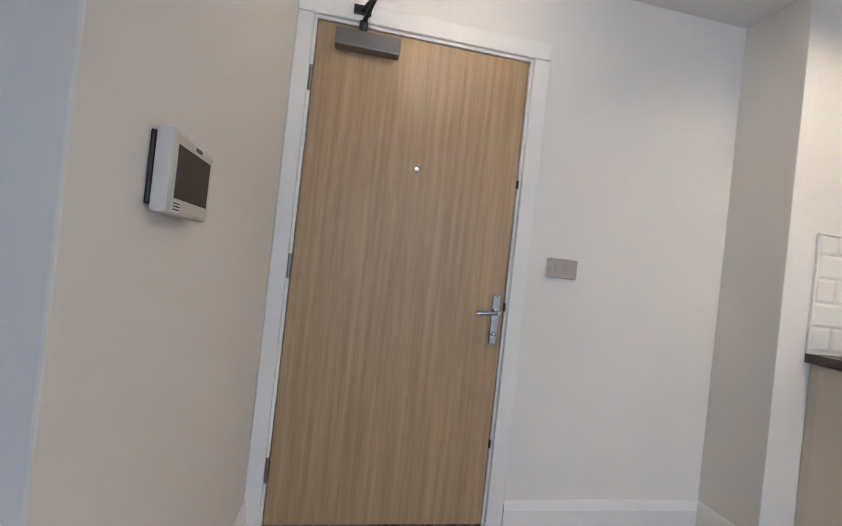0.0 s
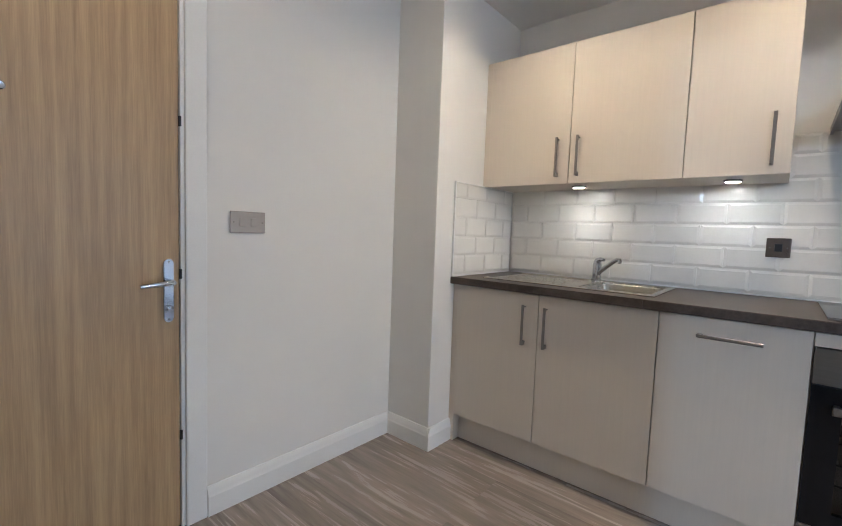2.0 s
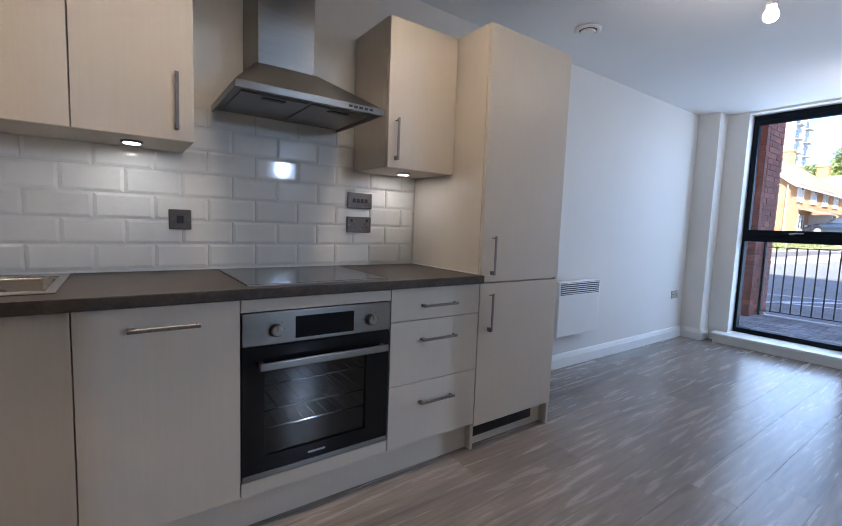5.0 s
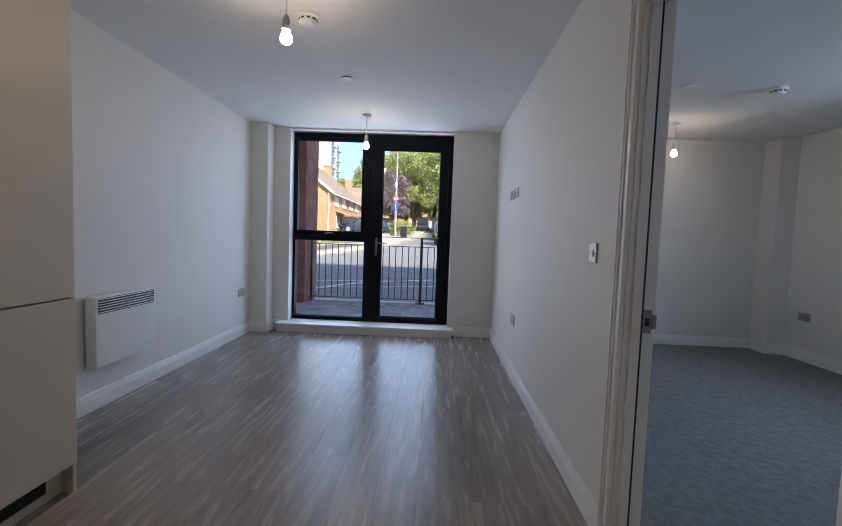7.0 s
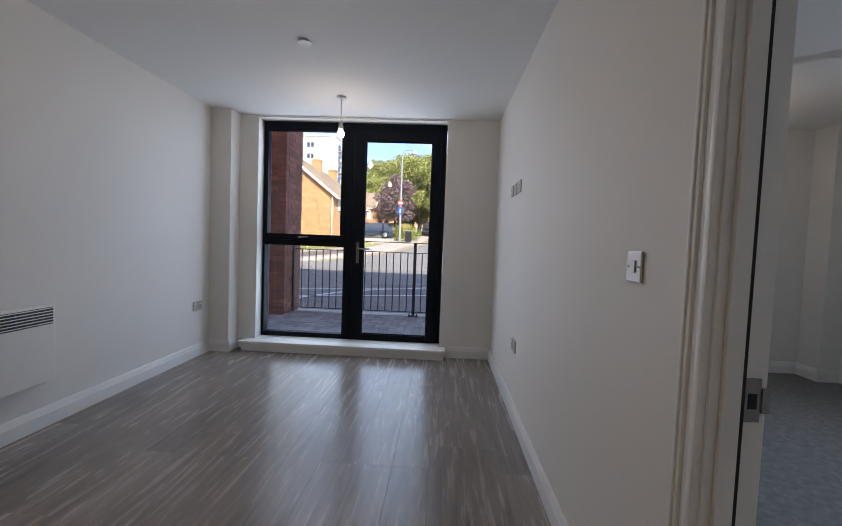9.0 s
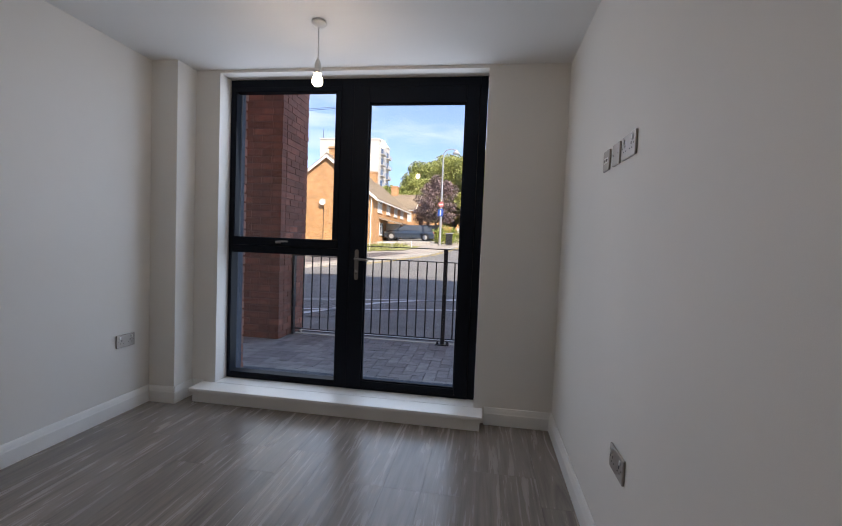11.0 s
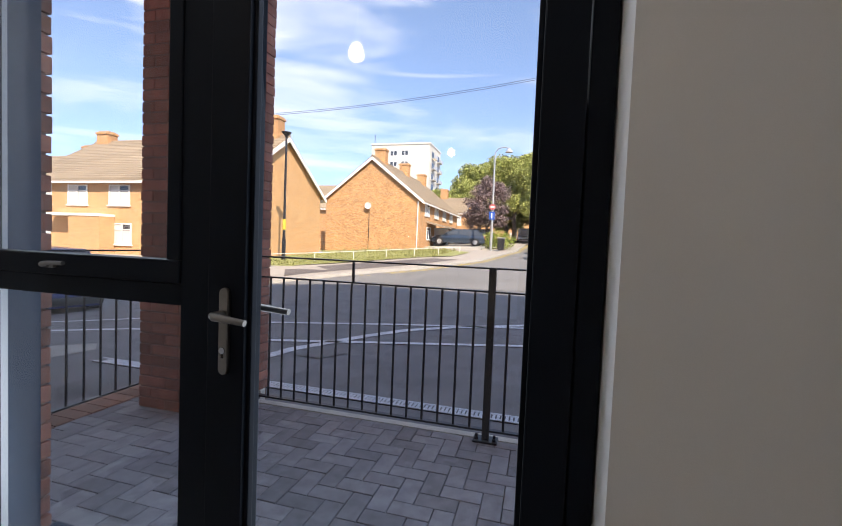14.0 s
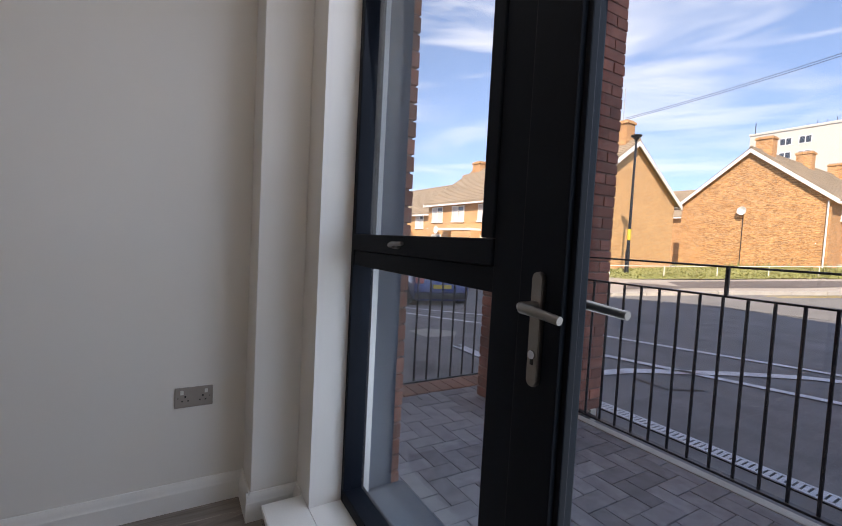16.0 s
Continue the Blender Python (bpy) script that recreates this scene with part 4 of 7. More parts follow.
bar_handle(f2, (XF, 2.925, 0.912), (XF, 2.925, 1.098), (1, 0, 0))
grille = part("vent_grille", box((XF - 0.058, 2.905, 0.045), (XF - 0.050, 3.36, 0.108), 0.002), BLACK_PLASTIC, tall, "black plinth vent grille")
for k in range(5):
    part("slat", box((XF - 0.051, 2.915, 0.050 + k * 0.011), (XF - 0.046, 3.35, 0.055 + k * 0.011)), BLACK_PLASTIC, grille)
plinth = thing("plinth", (0.55, 1.6, 0), "beige plinth board under the base cabinets", "plinth")
part("board", box((XF - 0.072, K0, 0.0), (XF - 0.056, TY0 - 0.001, ZB - 0.003)), UNIT, plinth)
part("board", box((XF - 0.074, TY0 + 0.0185, 0.0), (XF - 0.0585, TY1 - 0.0185, ZB - 0.024)), UNIT, plinth)

top = thing("worktop", (0.3, 1.57, 0.87), "dark slate-effect laminate worktop with a sink cut-out", "worktop")
SX0, SX1, SY0, SY1 = 0.115, 0.485, 0.925, 1.235        # bowl opening
m = bmesh.new()
box((0.002, PIER_Y + 0.001, 0.872), (0.637, SY0 - 0.006, 0.910), 0.004, m)
box((0.002, SY1 + 0.006, 0.872), (0.637, K5, 0.910), 0.004, m)
box((0.002, SY0 - 0.0065, 0.872), (SX0 - 0.006, SY1 + 0.0065, 0.9098), 0, m)
box((SX1 + 0.006, SY0 - 0.0065, 0.872), (0.637, SY1 + 0.0065, 0.9098), 0, m)
part("slab", m, WORKTOP, top)
part("sealant", box((0.011, PIER_Y + 0.012, 0.910), (0.018, K5 - 0.002, 0.916), 0.002), SILICONE, top, "white sealant bead")
part("sealant", box((0.018, PIER_Y + 0.011, 0.910), (0.632, PIER_Y + 0.018, 0.916), 0.002), SILICONE, top)
part("sealant", box((0.018, K5 - 0.008, 0.910), (0.585, K5 - 0.001, 0.916), 0.002), SILICONE, top)

sink = thing("sink", (0.3, 0.85, 0.91), "inset stainless steel sink with a ribbed drainer", "sink")
z0 = 0.9102
fl = bmesh.new()
LX0, LX1, LY0, LY1 = 0.060, 0.535, 0.440, 1.262
box((LX0, LY0, z0), (SX0, LY1, z0 + 0.005), 0.002, fl)
box((SX1, LY0, z0), (LX1, LY1, z0 + 0.005), 0.002, fl)
box((SX0 - 0.001, SY1, z0), (SX1 + 0.001, LY1, z0 + 0.005), 0.002, fl)
box((SX0 - 0.001, 0.86, z0), (SX1 + 0.001, SY0, z0 + 0.005), 0.002, fl)
part("rim", fl, SINK, sink)
part("drainer", box((SX0 - 0.001, LY0 + 0.02, z0), (SX1 + 0.001, 0.861, z0 + 0.002), 0.001), SINK, sink)
for k in range(7):
    x = SX0 + 0.035 + k * 0.05
    part("rib", box((x, 0.50, z0 + 0.0015), (x + 0.008, 0.84, z0 + 0.0028), 0.0006), SINK, sink)


def bowl(x0, x1, y0, y1, top_z, bottom_z, r=0.06):
    """An open rounded bowl with a sloping side and a flat floor."""
    m = bmesh.new()
    rings = []
    for z, inset, rr in ((top_z, 0.0, r), (top_z - 0.01, 0.003, r), (bottom_z + 0.03, 0.012, r), (bottom_z + 0.008, 0.022, r), (bottom_z, 0.045, r * 0.7)):
        ring = []
        for cx, cy, a0 in ((x1 - rr - inset, y1 - rr - inset, 0), (x0 + rr + inset, y1 - rr - inset, 90), (x0 + rr + inset, y0 + rr + inset, 180), (x1 - rr - inset, y0 + rr + inset, 270)):
            for k in range(7):
                a = radians(a0 + 15 * k)
                ring.append(m.verts.new((cx + rr * math.cos(a), cy + rr * math.sin(a), z)))
        rings.append(ring)
    n = len(rings[0])
    for a, c in zip(rings, rings[1:]):
        for k in range(n):
            m.faces.new((a[k], c[k], c[(k + 1) % n], a[(k + 1) % n]))
    m.faces.new(rings[-1][::-1])
    bmesh.ops.recalc_face_normals(m, faces=m.faces)
    bmesh.ops.reverse_faces(m, faces=m.faces)
    return m


part("bowl", bowl(SX0 - 0.004, SX1 + 0.004, SY0 - 0.004, SY1 + 0.004, z0 + 0.003, 0.775), SINK, sink, "deep satin steel bowl")
part("waste", lathe([(0.040, 0.0), (0.040, 0.003), (0.028, 0.002), (0.020, -0.004)], (0.30, 1.08, 0.776), 24), CHROME, sink)
part("overflow", rod((0.118, 1.08, 0.86), (0.124, 1.08, 0.86), 0.014, 16), CHROME, sink)
tap = thing("tap", (0.088, 0.885, z0 + 0.005), "chrome single-lever mixer tap behind the sink bowl", "tap")
tz = z0 + 0.005
part("body", lathe([(0.027, 0.0), (0.027, 0.006), (0.023, 0.010), (0.0225, 0.085), (0.020, 0.092)], (0.088, 0.885, tz), 24), CHROME, tap)
part("lever", pipe([(0.088, 0.885, tz + 0.088), (0.090, 0.888, tz + 0.105), (0.105, 0.905, tz + 0.116), (0.128, 0.930, tz + 0.114)], [0.021, 0.019, 0.011, 0.008], 14), CHROME, tap)
part("spout", pipe([(0.095, 0.893, tz + 0.035), (0.125, 0.925, tz + 0.062), (0.175, 0.985, tz + 0.105), (0.200, 1.015, tz + 0.122), (0.212, 1.030, tz + 0.122), (0.216, 1.035, tz + 0.108)], [0.012, 0.0115, 0.011, 0.0105, 0.0105, 0.0105], 12), CHROME, tap)

hob = thing("hob", (0.33, 2.05, 0.91), "black glass ceramic hob flush on the worktop", "hob")
part("glass", box((0.065, 1.770, 0.9102), (0.590, 2.335, 0.9165), 0.003), BLACK_GLASS, hob)
part("edge_trim", box((0.590, 1.770, 0.9102), (0.595, 2.335, 0.9155), 0.001), NICKEL, hob)
for k in range(6):
    part("touch_mark", box((0.560, 1.93 + 0.045 * k, 0.9164), (0.566, 1.938 + 0.045 * k, 0.9168)), GREY_PLASTIC, hob)

# wall cabinets
XW, WZ0, WZ1 = 0.36, 1.414, 2.10
def wall_cabinet(y0, y1, doors, label, light):
    t = thing("wall_cabinet", (0.18, (y0 + y1) / 2, WZ0), label, "cabinet", "wall cabinets")
    part("body", box((0.004, y0, WZ0), (XW - 0.020, y1 - 0.001, WZ1)), UNIT_EDGE, t)
    for a, c, hy in doors:
        d = front(t, a, c, WZ0 - 0.004, WZ1, XW)
        if hy:
            bar_handle(d, (XW, hy, 1.450), (XW, hy, 1.637), (1, 0, 0))
    for x, y in light:
        lamp = part("under_light", lathe([(0.036, 0.0), (0.036, -0.006), (0.032, -0.009), (0.028, -0.008)], (x, y, WZ0), 24), STEEL, t, "round steel under-cabinet spot")
        part("lens", lathe([(0.027, -0.0082), (0.026, -0.0095), (0.005, -0.0098)], (x, y, WZ0), 20), LED, lamp, "lit LED lens")
    return t


wf = thing("end_panel", (0.18, 0.318, WZ0), "narrow beige filler panel beside the wall cabinets", "panel")
part("panel", box((0.004, PIER_Y + 0.002, WZ0), (XW - 0.004, 0.334, WZ1)), UNIT, wf)
wall_cabinet(0.335, 1.297, ((0.335, 0.801, 0.742), (0.801, 1.297, 0.846)), "beige two-door wall cabinet with spotlight underneath", ((0.20, 0.80),))
wall_cabinet(1.2975, 1.645, ((1.2975, 1.645, 1.588),), "beige single-door wall cabinet beside the cooker hood", ((0.19, 1.46),))
wall_cabinet(2.452, 2.855, ((2.452, 2.855, 2.495),), "beige single-door wall cabinet between hood and fridge cabinet", ((0.18, 2.66),))

# cooker hood
hood = thing("cooker_hood", (0.24, 2.057, 1.61), "brushed steel chimney cooker hood on the wall", "cooker hood")
HY0, HY1, HX, HZ = 1.757, 2.357, 0.480, 1.606
CY0, CY1, CX = 1.890, 2.128, 0.262
m = bmesh.new()
low = [m.verts.new(p) for p in ((0.003, HY0, HZ + 0.027), (HX, HY0, HZ + 0.027), (HX, HY1, HZ + 0.027), (0.003, HY1, HZ + 0.027))]
high = [m.verts.new(p) for p in ((0.003, CY0 - 0.01, 1.774), (CX + 0.012, CY0 - 0.01, 1.774), (CX + 0.012, CY1 + 0.01, 1.774), (0.003, CY1 + 0.01, 1.774))]
for k in range(4):
    m.faces.new((low[k], low[(k + 1) % 4], high[(k + 1) % 4], high[k]))
m.faces.new(low[::-1])
m.faces.new(high)
bmesh.ops.recalc_face_normals(m, faces=m.faces)
part("canopy", m, STEEL, hood)
lip = bmesh.new()
box((HX - 0.012, HY0, HZ), (HX, HY1, HZ + 0.027), 0.002, lip)
box((0.003, HY0, HZ), (HX - 0.012, HY0 + 0.012, HZ + 0.027), 0.002, lip)
box((0.003, HY1 - 0.012, HZ), (HX - 0.012, HY1, HZ + 0.027), 0.002, lip)
lipo = part("lip", lip, STEEL, hood)
part("underside", box((0.003, HY0 + 0.013, HZ + 0.012), (HX - 0.013, HY1 - 0.013, HZ + 0.018)), NICKEL, hood)
for y0, y1 in ((HY0 + 0.035, 2.050), (2.064, HY1 - 0.035)):
    f = part("grease_filter", box((0.06, y0, HZ + 0.006), (HX - 0.075, y1, HZ + 0.0125), 0.003), STEEL, hood, "metal mesh grease filter")
    part("latch", box((HX - 0.125, (y0 + y1) / 2 - 0.045, HZ + 0.002), (HX - 0.095, (y0 + y1) / 2 + 0.045, HZ + 0.007), 0.003), BLACK_PLASTIC, f)
part("chimney", box((0.003, CY0, 1.770), (CX, CY1, H - 0.001), 0.003), STEEL, hood)
for k in range(5):
    part("button", box((HX - 0.001, 2.192 + 0.024 * k, HZ + 0.009), (HX + 0.003, 2.208 + 0.024 * k, HZ + 0.019), 0.002), BLACK_PLASTIC, lipo)

# ---- glazed door and window ----
win = thing("window_1", (1.365, FY, FZ0), "black framed window with an opening light beside a glazed door", "window", kind="structure")
MX0, MX1 = 1.300, 1.372           # post between window and door
YB = 6.962
part("frame_jamb", box((FX0, FY, FZ0), (FX0 + 0.026, YB, FZ1), 0.002), FRAME, win)
part("frame_post", box((MX0 - 0.02, FY, FZ0), (MX1, YB, FZ1), 0.002), FRAME, win)
part("frame_head", box((FX0 + 0.0265, FY, 2.342), (MX0 - 0.0205, YB, FZ1), 0.002), FRAME, win)
part("frame_sill", box((FX0 + 0.0265, FY, FZ0), (MX0 - 0.0205, YB, FZ0 + 0.05), 0.002), FRAME, win)
part("transom", box((FX0 + 0.0265, FY + 0.004, 1.092), (MX0 - 0.0205, YB, 1.150), 0.002), FRAME, win)
LX, RX = FX0 + 0.0265, MX0 - 0.0205
sash = part("sash", box((LX, FY - 0.006, 1.152), (RX, FY + 0.060, 1.215), 0.004), FRAME, win, "black opening sash")
part("rail", box((LX, FY - 0.006, 2.304), (RX, FY + 0.060, 2.340), 0.004), FRAME, sash)
part("stile", box((LX, FY - 0.006, 1.2155), (LX + 0.024, FY + 0.060, 2.3035), 0.004), FRAME, sash)
part("stile", box((RX - 0.044, FY - 0.006, 1.2155), (RX, FY + 0.060, 2.3035), 0.004), FRAME, sash)
seal = bmesh.new()
for lo, hi in (((LX - 0.004, 1.146), (LX + 0.016, 2.346)), ((RX - 0.016, 1.146), (RX + 0.004, 2.346)), ((LX + 0.0165, 1.146), (RX - 0.0165, 1.166)), ((LX + 0.0165, 2.326), (RX - 0.0165, 2.346))):
    box((lo[0], FY + 0.0615, lo[1]), (hi[0], YB - 0.004, hi[1]), 0.001, seal)
part("seal", seal, GASKET, win, "black rubber seal")
pane = part("pane", box((LX + 0.020, FY + 0.026, 1.212), (RX - 0.040, FY + 0.032, 2.308)), GLASS, sash, "clear glass pane")
pane.visible_shadow = False
pane = part("pane", box((LX - 0.004, FY + 0.040, FZ0 + 0.046), (RX + 0.004, FY + 0.046, 1.096)), GLASS, win, "clear glass pane")
pane.visible_shadow = False
lh = part("window_handle", box((0.79, FY - 0.018, 1.172), (0.835, FY - 0.005, 1.190), 0.005), NICKEL, win, "small satin metal window handle")
part("lever", pipe([(0.812, FY - 0.016, 1.181), (0.815, FY - 0.034, 1.183), (0.845, FY - 0.040, 1.188), (0.905, FY - 0.038, 1.190)], [0.008, 0.008, 0.007, 0.006], 10), NICKEL, lh)

gd = thing("door_2", (1.85, FY, FZ0), "black framed fully glazed terrace door with a satin lever handle, closed", "door", kind="structure")
part("frame_jamb", box((FX1 - 0.050, FY, FZ0), (FX1, YB, FZ1), 0.002), FRAME, gd)
part("frame_head", box((MX1 + 0.0005, FY, 2.335), (FX1 - 0.0505, YB, FZ1), 0.002), FRAME, gd)
part("threshold", box((MX1 + 0.0005, FY, FZ0 - 0.002), (FX1 - 0.0505, YB, FZ0 + 0.018), 0.002), FRAME, gd)
EX0, EX1, EZ0, EZ1 = MX1 + 0.004, FX1 - 0.054, FZ0 + 0.022, 2.331
GX0, GX1, GZ0, GZ1 = 1.490, 2.192, 0.172, 2.216
leaf = part("leaf_stile", box((EX0, FY - 0.010, EZ0), (GX0, FY + 0.058, EZ1), 0.004), FRAME, gd)
part("leaf_stile", box((GX1, FY - 0.010, EZ0), (EX1, FY + 0.058, EZ1), 0.004), FRAME, gd)
part("leaf_rail", box((GX0 + 0.0004, FY - 0.009, EZ0), (GX1 - 0.0004, FY + 0.057, GZ0), 0.004), FRAME, gd)
part("leaf_rail", box((GX0 + 0.0004, FY - 0.009, GZ1), (GX1 - 0.0004, FY + 0.057, EZ1), 0.004), FRAME, gd)
stop = bmesh.new()
for lo, hi in (((MX1 + 0.0005, EZ0 - 0.003), (EX0 + 0.020, EZ1 + 0.003)), ((EX1 - 0.020, EZ0 - 0.003), (FX1 - 0.0505, EZ1 + 0.003)),
               ((EX0 + 0.0205, EZ0 - 0.003), (EX1 - 0.0205, EZ0 + 0.02)), ((EX0 + 0.0205, EZ1 - 0.02), (EX1 - 0.0205, EZ1 + 0.003))):
    box((lo[0], FY + 0.0595, lo[1]), (hi[0], YB - 0.004, hi[1]), 0.001, stop)
part("door_stop", stop, GASKET, gd, "black rubber seal")
bead = bmesh.new()
for lo, hi in (((GX0, GZ0), (GX0 + 0.012, GZ1)), ((GX1 - 0.012, GZ0), (GX1, GZ1)), ((GX0 + 0.012, GZ0), (GX1 - 0.012, GZ0 + 0.012)), ((GX0 + 0.012, GZ1 - 0.012), (GX1 - 0.012, GZ1))):
    box((lo[0], FY + 0.004, lo[1]), (hi[0], FY + 0.024, hi[1]), 0.003, bead)
part("glazing_bead", bead, FRAME, gd)
pane = part("pane", box((GX0 + 0.001, FY + 0.025, GZ0 + 0.001), (GX1 - 0.001, FY + 0.031, GZ1 - 0.001)), GLASS, gd, "clear glass door pane")
pane.visible_shadow = False
hd = part("handle", long_plate(1.435, 0.928, 1.153, 0.029, FY - 0.021, FY - 0.009), NICKEL, gd, "satin metal lever handle with keyhole plate")
part("lever", pipe([(1.435, FY - 0.020, 1.086), (1.435, FY - 0.058, 1.086), (1.447, FY - 0.067, 1.086), (1.48, FY - 0.068, 1.084), (1.535, FY - 0.066, 1.078)], [0.0105, 0.0105, 0.0105, 0.0095, 0.008], 12), NICKEL, hd)
part("keyhole", box((1.4315, FY - 0.0235, 0.972), (1.4385, FY - 0.0205, 0.998), 0.003), GASKET, hd)
part("cylinder", rod((1.435, FY - 0.025, 0.992), (1.435, FY - 0.020, 0.992), 0.0085, 16), CHROME, hd)
part("outer_lever", pipe([(1.435, FY + 0.056, 1.086), (1.435, FY + 0.105, 1.086), (1.45, FY + 0.115, 1.086), (1.54, FY + 0.112, 1.080)], [0.0105, 0.0105, 0.0105, 0.009], 12), NICKEL, hd)

board = thing("window_1_board", (1.35, 6.7, 0.08), "white painted low window board under the black frame", "window board", kind="structure")
part("board", box((0.292, 6.574, 0.078), (2.402, WIN_Y + 0.0, 0.106), 0.008), GLOSS_WHITE, board)
part("board_reveal", box((FX0 - 0.003, WIN_Y, 0.0785), (FX1 + 0.003, FY + 0.02, 0.1055)), GLOSS_WHITE, board)
part("riser", box((0.31, 6.60, 0.0), (2.385, WIN_Y, 0.0775), 0.003), GLOSS_WHITE, board)

# outer reveal and brick leaf
setting("wall_outer_left", box((-6.0, 7.0, -0.3), (0.365, 7.055, 3.2)), MORTAR, "inner face of the brick outer wall")
setting("wall_outer_right", box((2.365, 7.0, -0.3), (9.0, 7.16, 3.2)), BRICK_STUFF, "red-brown brick outer wall beside the glazed door")
setting("wall_outer_above", box((0.365, 7.0, 2.42), (2.365, 7.16, 3.2)), BRICK_STUFF, "red-brown brick outer wall over the glazed door")
m = bmesh.new()
box((0.352, 6.965, 0.06), (0.372, 7.12, 2.42), 0.002, m)
box((2.358, 6.965, 0.06), (2.378, 7.12, 2.42), 0.002, m)
box((0.372, 6.965, 2.398), (2.358, 7.12, 2.42), 0.002, m)
setting("trim_reveal", m, LINER, "grey pressed-metal lining of the outer window reveal", "reveal lining")
setting("trim_sill", box((0.372, 6.964, 0.062), (2.358, 7.18, 0.104), 0.004), LINER, "grey pressed-metal outer sill", "sill")

# ---- outside: ground ----
def rise(x, y):
    """The height of the ground: level by the building, climbing up the street."""
    side = min(1.0, max(0.08, (x + 22) / 17))
    dip = min(0.62, max(0.0, -3.0 - x) * 0.11) * min(1.0, max(0.0, (21 - y) / 5)) * min(1.0, max(0.0, (y - 8.9) / 1.5))
    return min(max(0.0, y - 20), 60) * 0.045 * side - dip


def draped(name, outline, lift, material, label, category, thick=0.0, step=3.0, kind="structure"):
    """A sheet laid over the ground inside an outline."""
    m = bmesh.new()
    vs = [m.verts.new((x, y, 0)) for x, y in outline]
    f = m.faces.new(vs)
    f.normal_update()
    if f.normal.z < 0:
        f.normal_flip()
    bmesh.ops.triangulate(m, faces=m.faces[:])
    xs, ys = [p[0] for p in outline], [p[1] for p in outline]
    for axis, lo, hi in ((0, max(min(xs), -30), min(max(xs), 20)), (1, max(min(ys), 18), min(max(ys), 90))):
        p = lo + step
        while p < hi:
            co = (p, 0, 0) if axis == 0 else (0, p, 0)
            no = (1, 0, 0) if axis == 0 else (0, 1, 0)
            bmesh.ops.bisect_plane(m, geom=m.verts[:] + m.edges[:] + m.faces[:], plane_co=co, plane_no=no)
            p += step
    for v in m.verts:
        v.co.z = rise(v.co.x, v.co.y) + lift
    if thick:
        rim = [e for e in m.edges if e.is_boundary]
        ext = bmesh.ops.extrude_edge_only(m, edges=rim)
        for v in ext["geom"]:
            if isinstance(v, bmesh.types.BMVert):
                v.co.z -= thick
        bmesh.ops.recalc_face_normals(m, faces=m.faces)
    return solid(name, m, material, label, category, kind=kind)


m = bmesh.new()
gx = [-1200, -300, -100, -60, -30] + [-24 + k for k in range(31)] + [10, 20, 60, 300, 1200]
gy = [-600, -100, -20, 7.2, 8.0, 8.9, 9.4, 9.9, 10.4, 12, 14, 16, 17, 18, 19] + [20 + 2 * k for k in range(31)] + [90, 120, 200, 500, 2500]
grid = [[m.verts.new((x, y, rise(x, y) - 0.004)) for x in gx] for y in gy]
for r0, r1 in zip(grid, grid[1:]):
    for k in range(len(gx) - 1):
        m.faces.new((r0[k], r0[k + 1], r1[k + 1], r1[k]))
for v in m.verts:
    if v.co.y < 7.5:
        v.co.z = -0.25
setting("ground", m, ASPHALT, "dark asphalt yard and street outside the building", "ground")
KERB = [(-60, 19.0), (-14, 18.4), (-9, 17.6), (-6.4, 18.2), (-4.6, 20.8), (-3.0, 24.0), (-1.2, 30), (0.2, 42), (1.0, 75), (1.0, 120)]
draped("road", [(-60, 16.9), (-7, 16.2), (8, 21.0), (8, 120), (1.0, 120), (1.0, 75), (0.2, 42), (-1.2, 30), (-3.0, 24.0), (-4.6, 20.8), (-6.4, 18.2), (-9, 17.6), (-14, 18.4), (-60, 19.0)],
       0.006, ASPHALT_OLD, "worn pale grey asphalt of the street", "road")
draped("pavement", KERB + [(-60, 120)], 0.11, PAVEMENT, "pale tarmac footway behind the kerb", "pavement", 0.2)
m = bmesh.new()
for (x0, y0), (x1, y1) in zip(KERB, KERB[1:]):
    d = Vector((x1 - x0, y1 - y0, 0))
    n = max(1, int(d.length / 0.92)) if d.length < 30 else 24
    side = Vector((d.y, -d.x, 0)).normalized() * 0.13
    for k in range(n):
        a, c = Vector((x0, y0, 0)) + d * (k + 0.006) / n, Vector((x0, y0, 0)) + d * (k + 0.994) / n
        za, zc = rise(a.x, a.y), rise(c.x, c.y)
        vs = [m.verts.new(p) for p in (a + Vector((0, 0, za - 0.05)), c + Vector((0, 0, zc - 0.05)), c + side + Vector((0, 0, zc - 0.05)), a + side + Vector((0, 0, za - 0.05)),
                                       a + Vector((0, 0, za + 0.118)), c + Vector((0, 0, zc + 0.118)), c + side + Vector((0, 0, zc + 0.112)), a + side + Vector((0, 0, za + 0.112)))]
        for q in ((0, 1, 2, 3), (4, 7, 6, 5), (0, 4, 5, 1), (1, 5, 6, 2), (2, 6, 7, 3), (3, 7, 4, 0)):
            m.faces.new([vs[i] for i in q])
bmesh.ops.recalc_face_normals(m, faces=m.faces)
setting("kerb", m, CONCRETE, "pale concrete kerb stones along the street", "kerb")
draped("pavement_patch", [(-6.6, 19.3), (-5.2, 21.0), (-3.7, 24.3), (-2.1, 29.3), (-3.6, 29.4), (-5.6, 25.0), (-7.4, 20.6)], 0.118, ASPHALT_PATCH, "brown tarmac repair on the footway", "pavement")
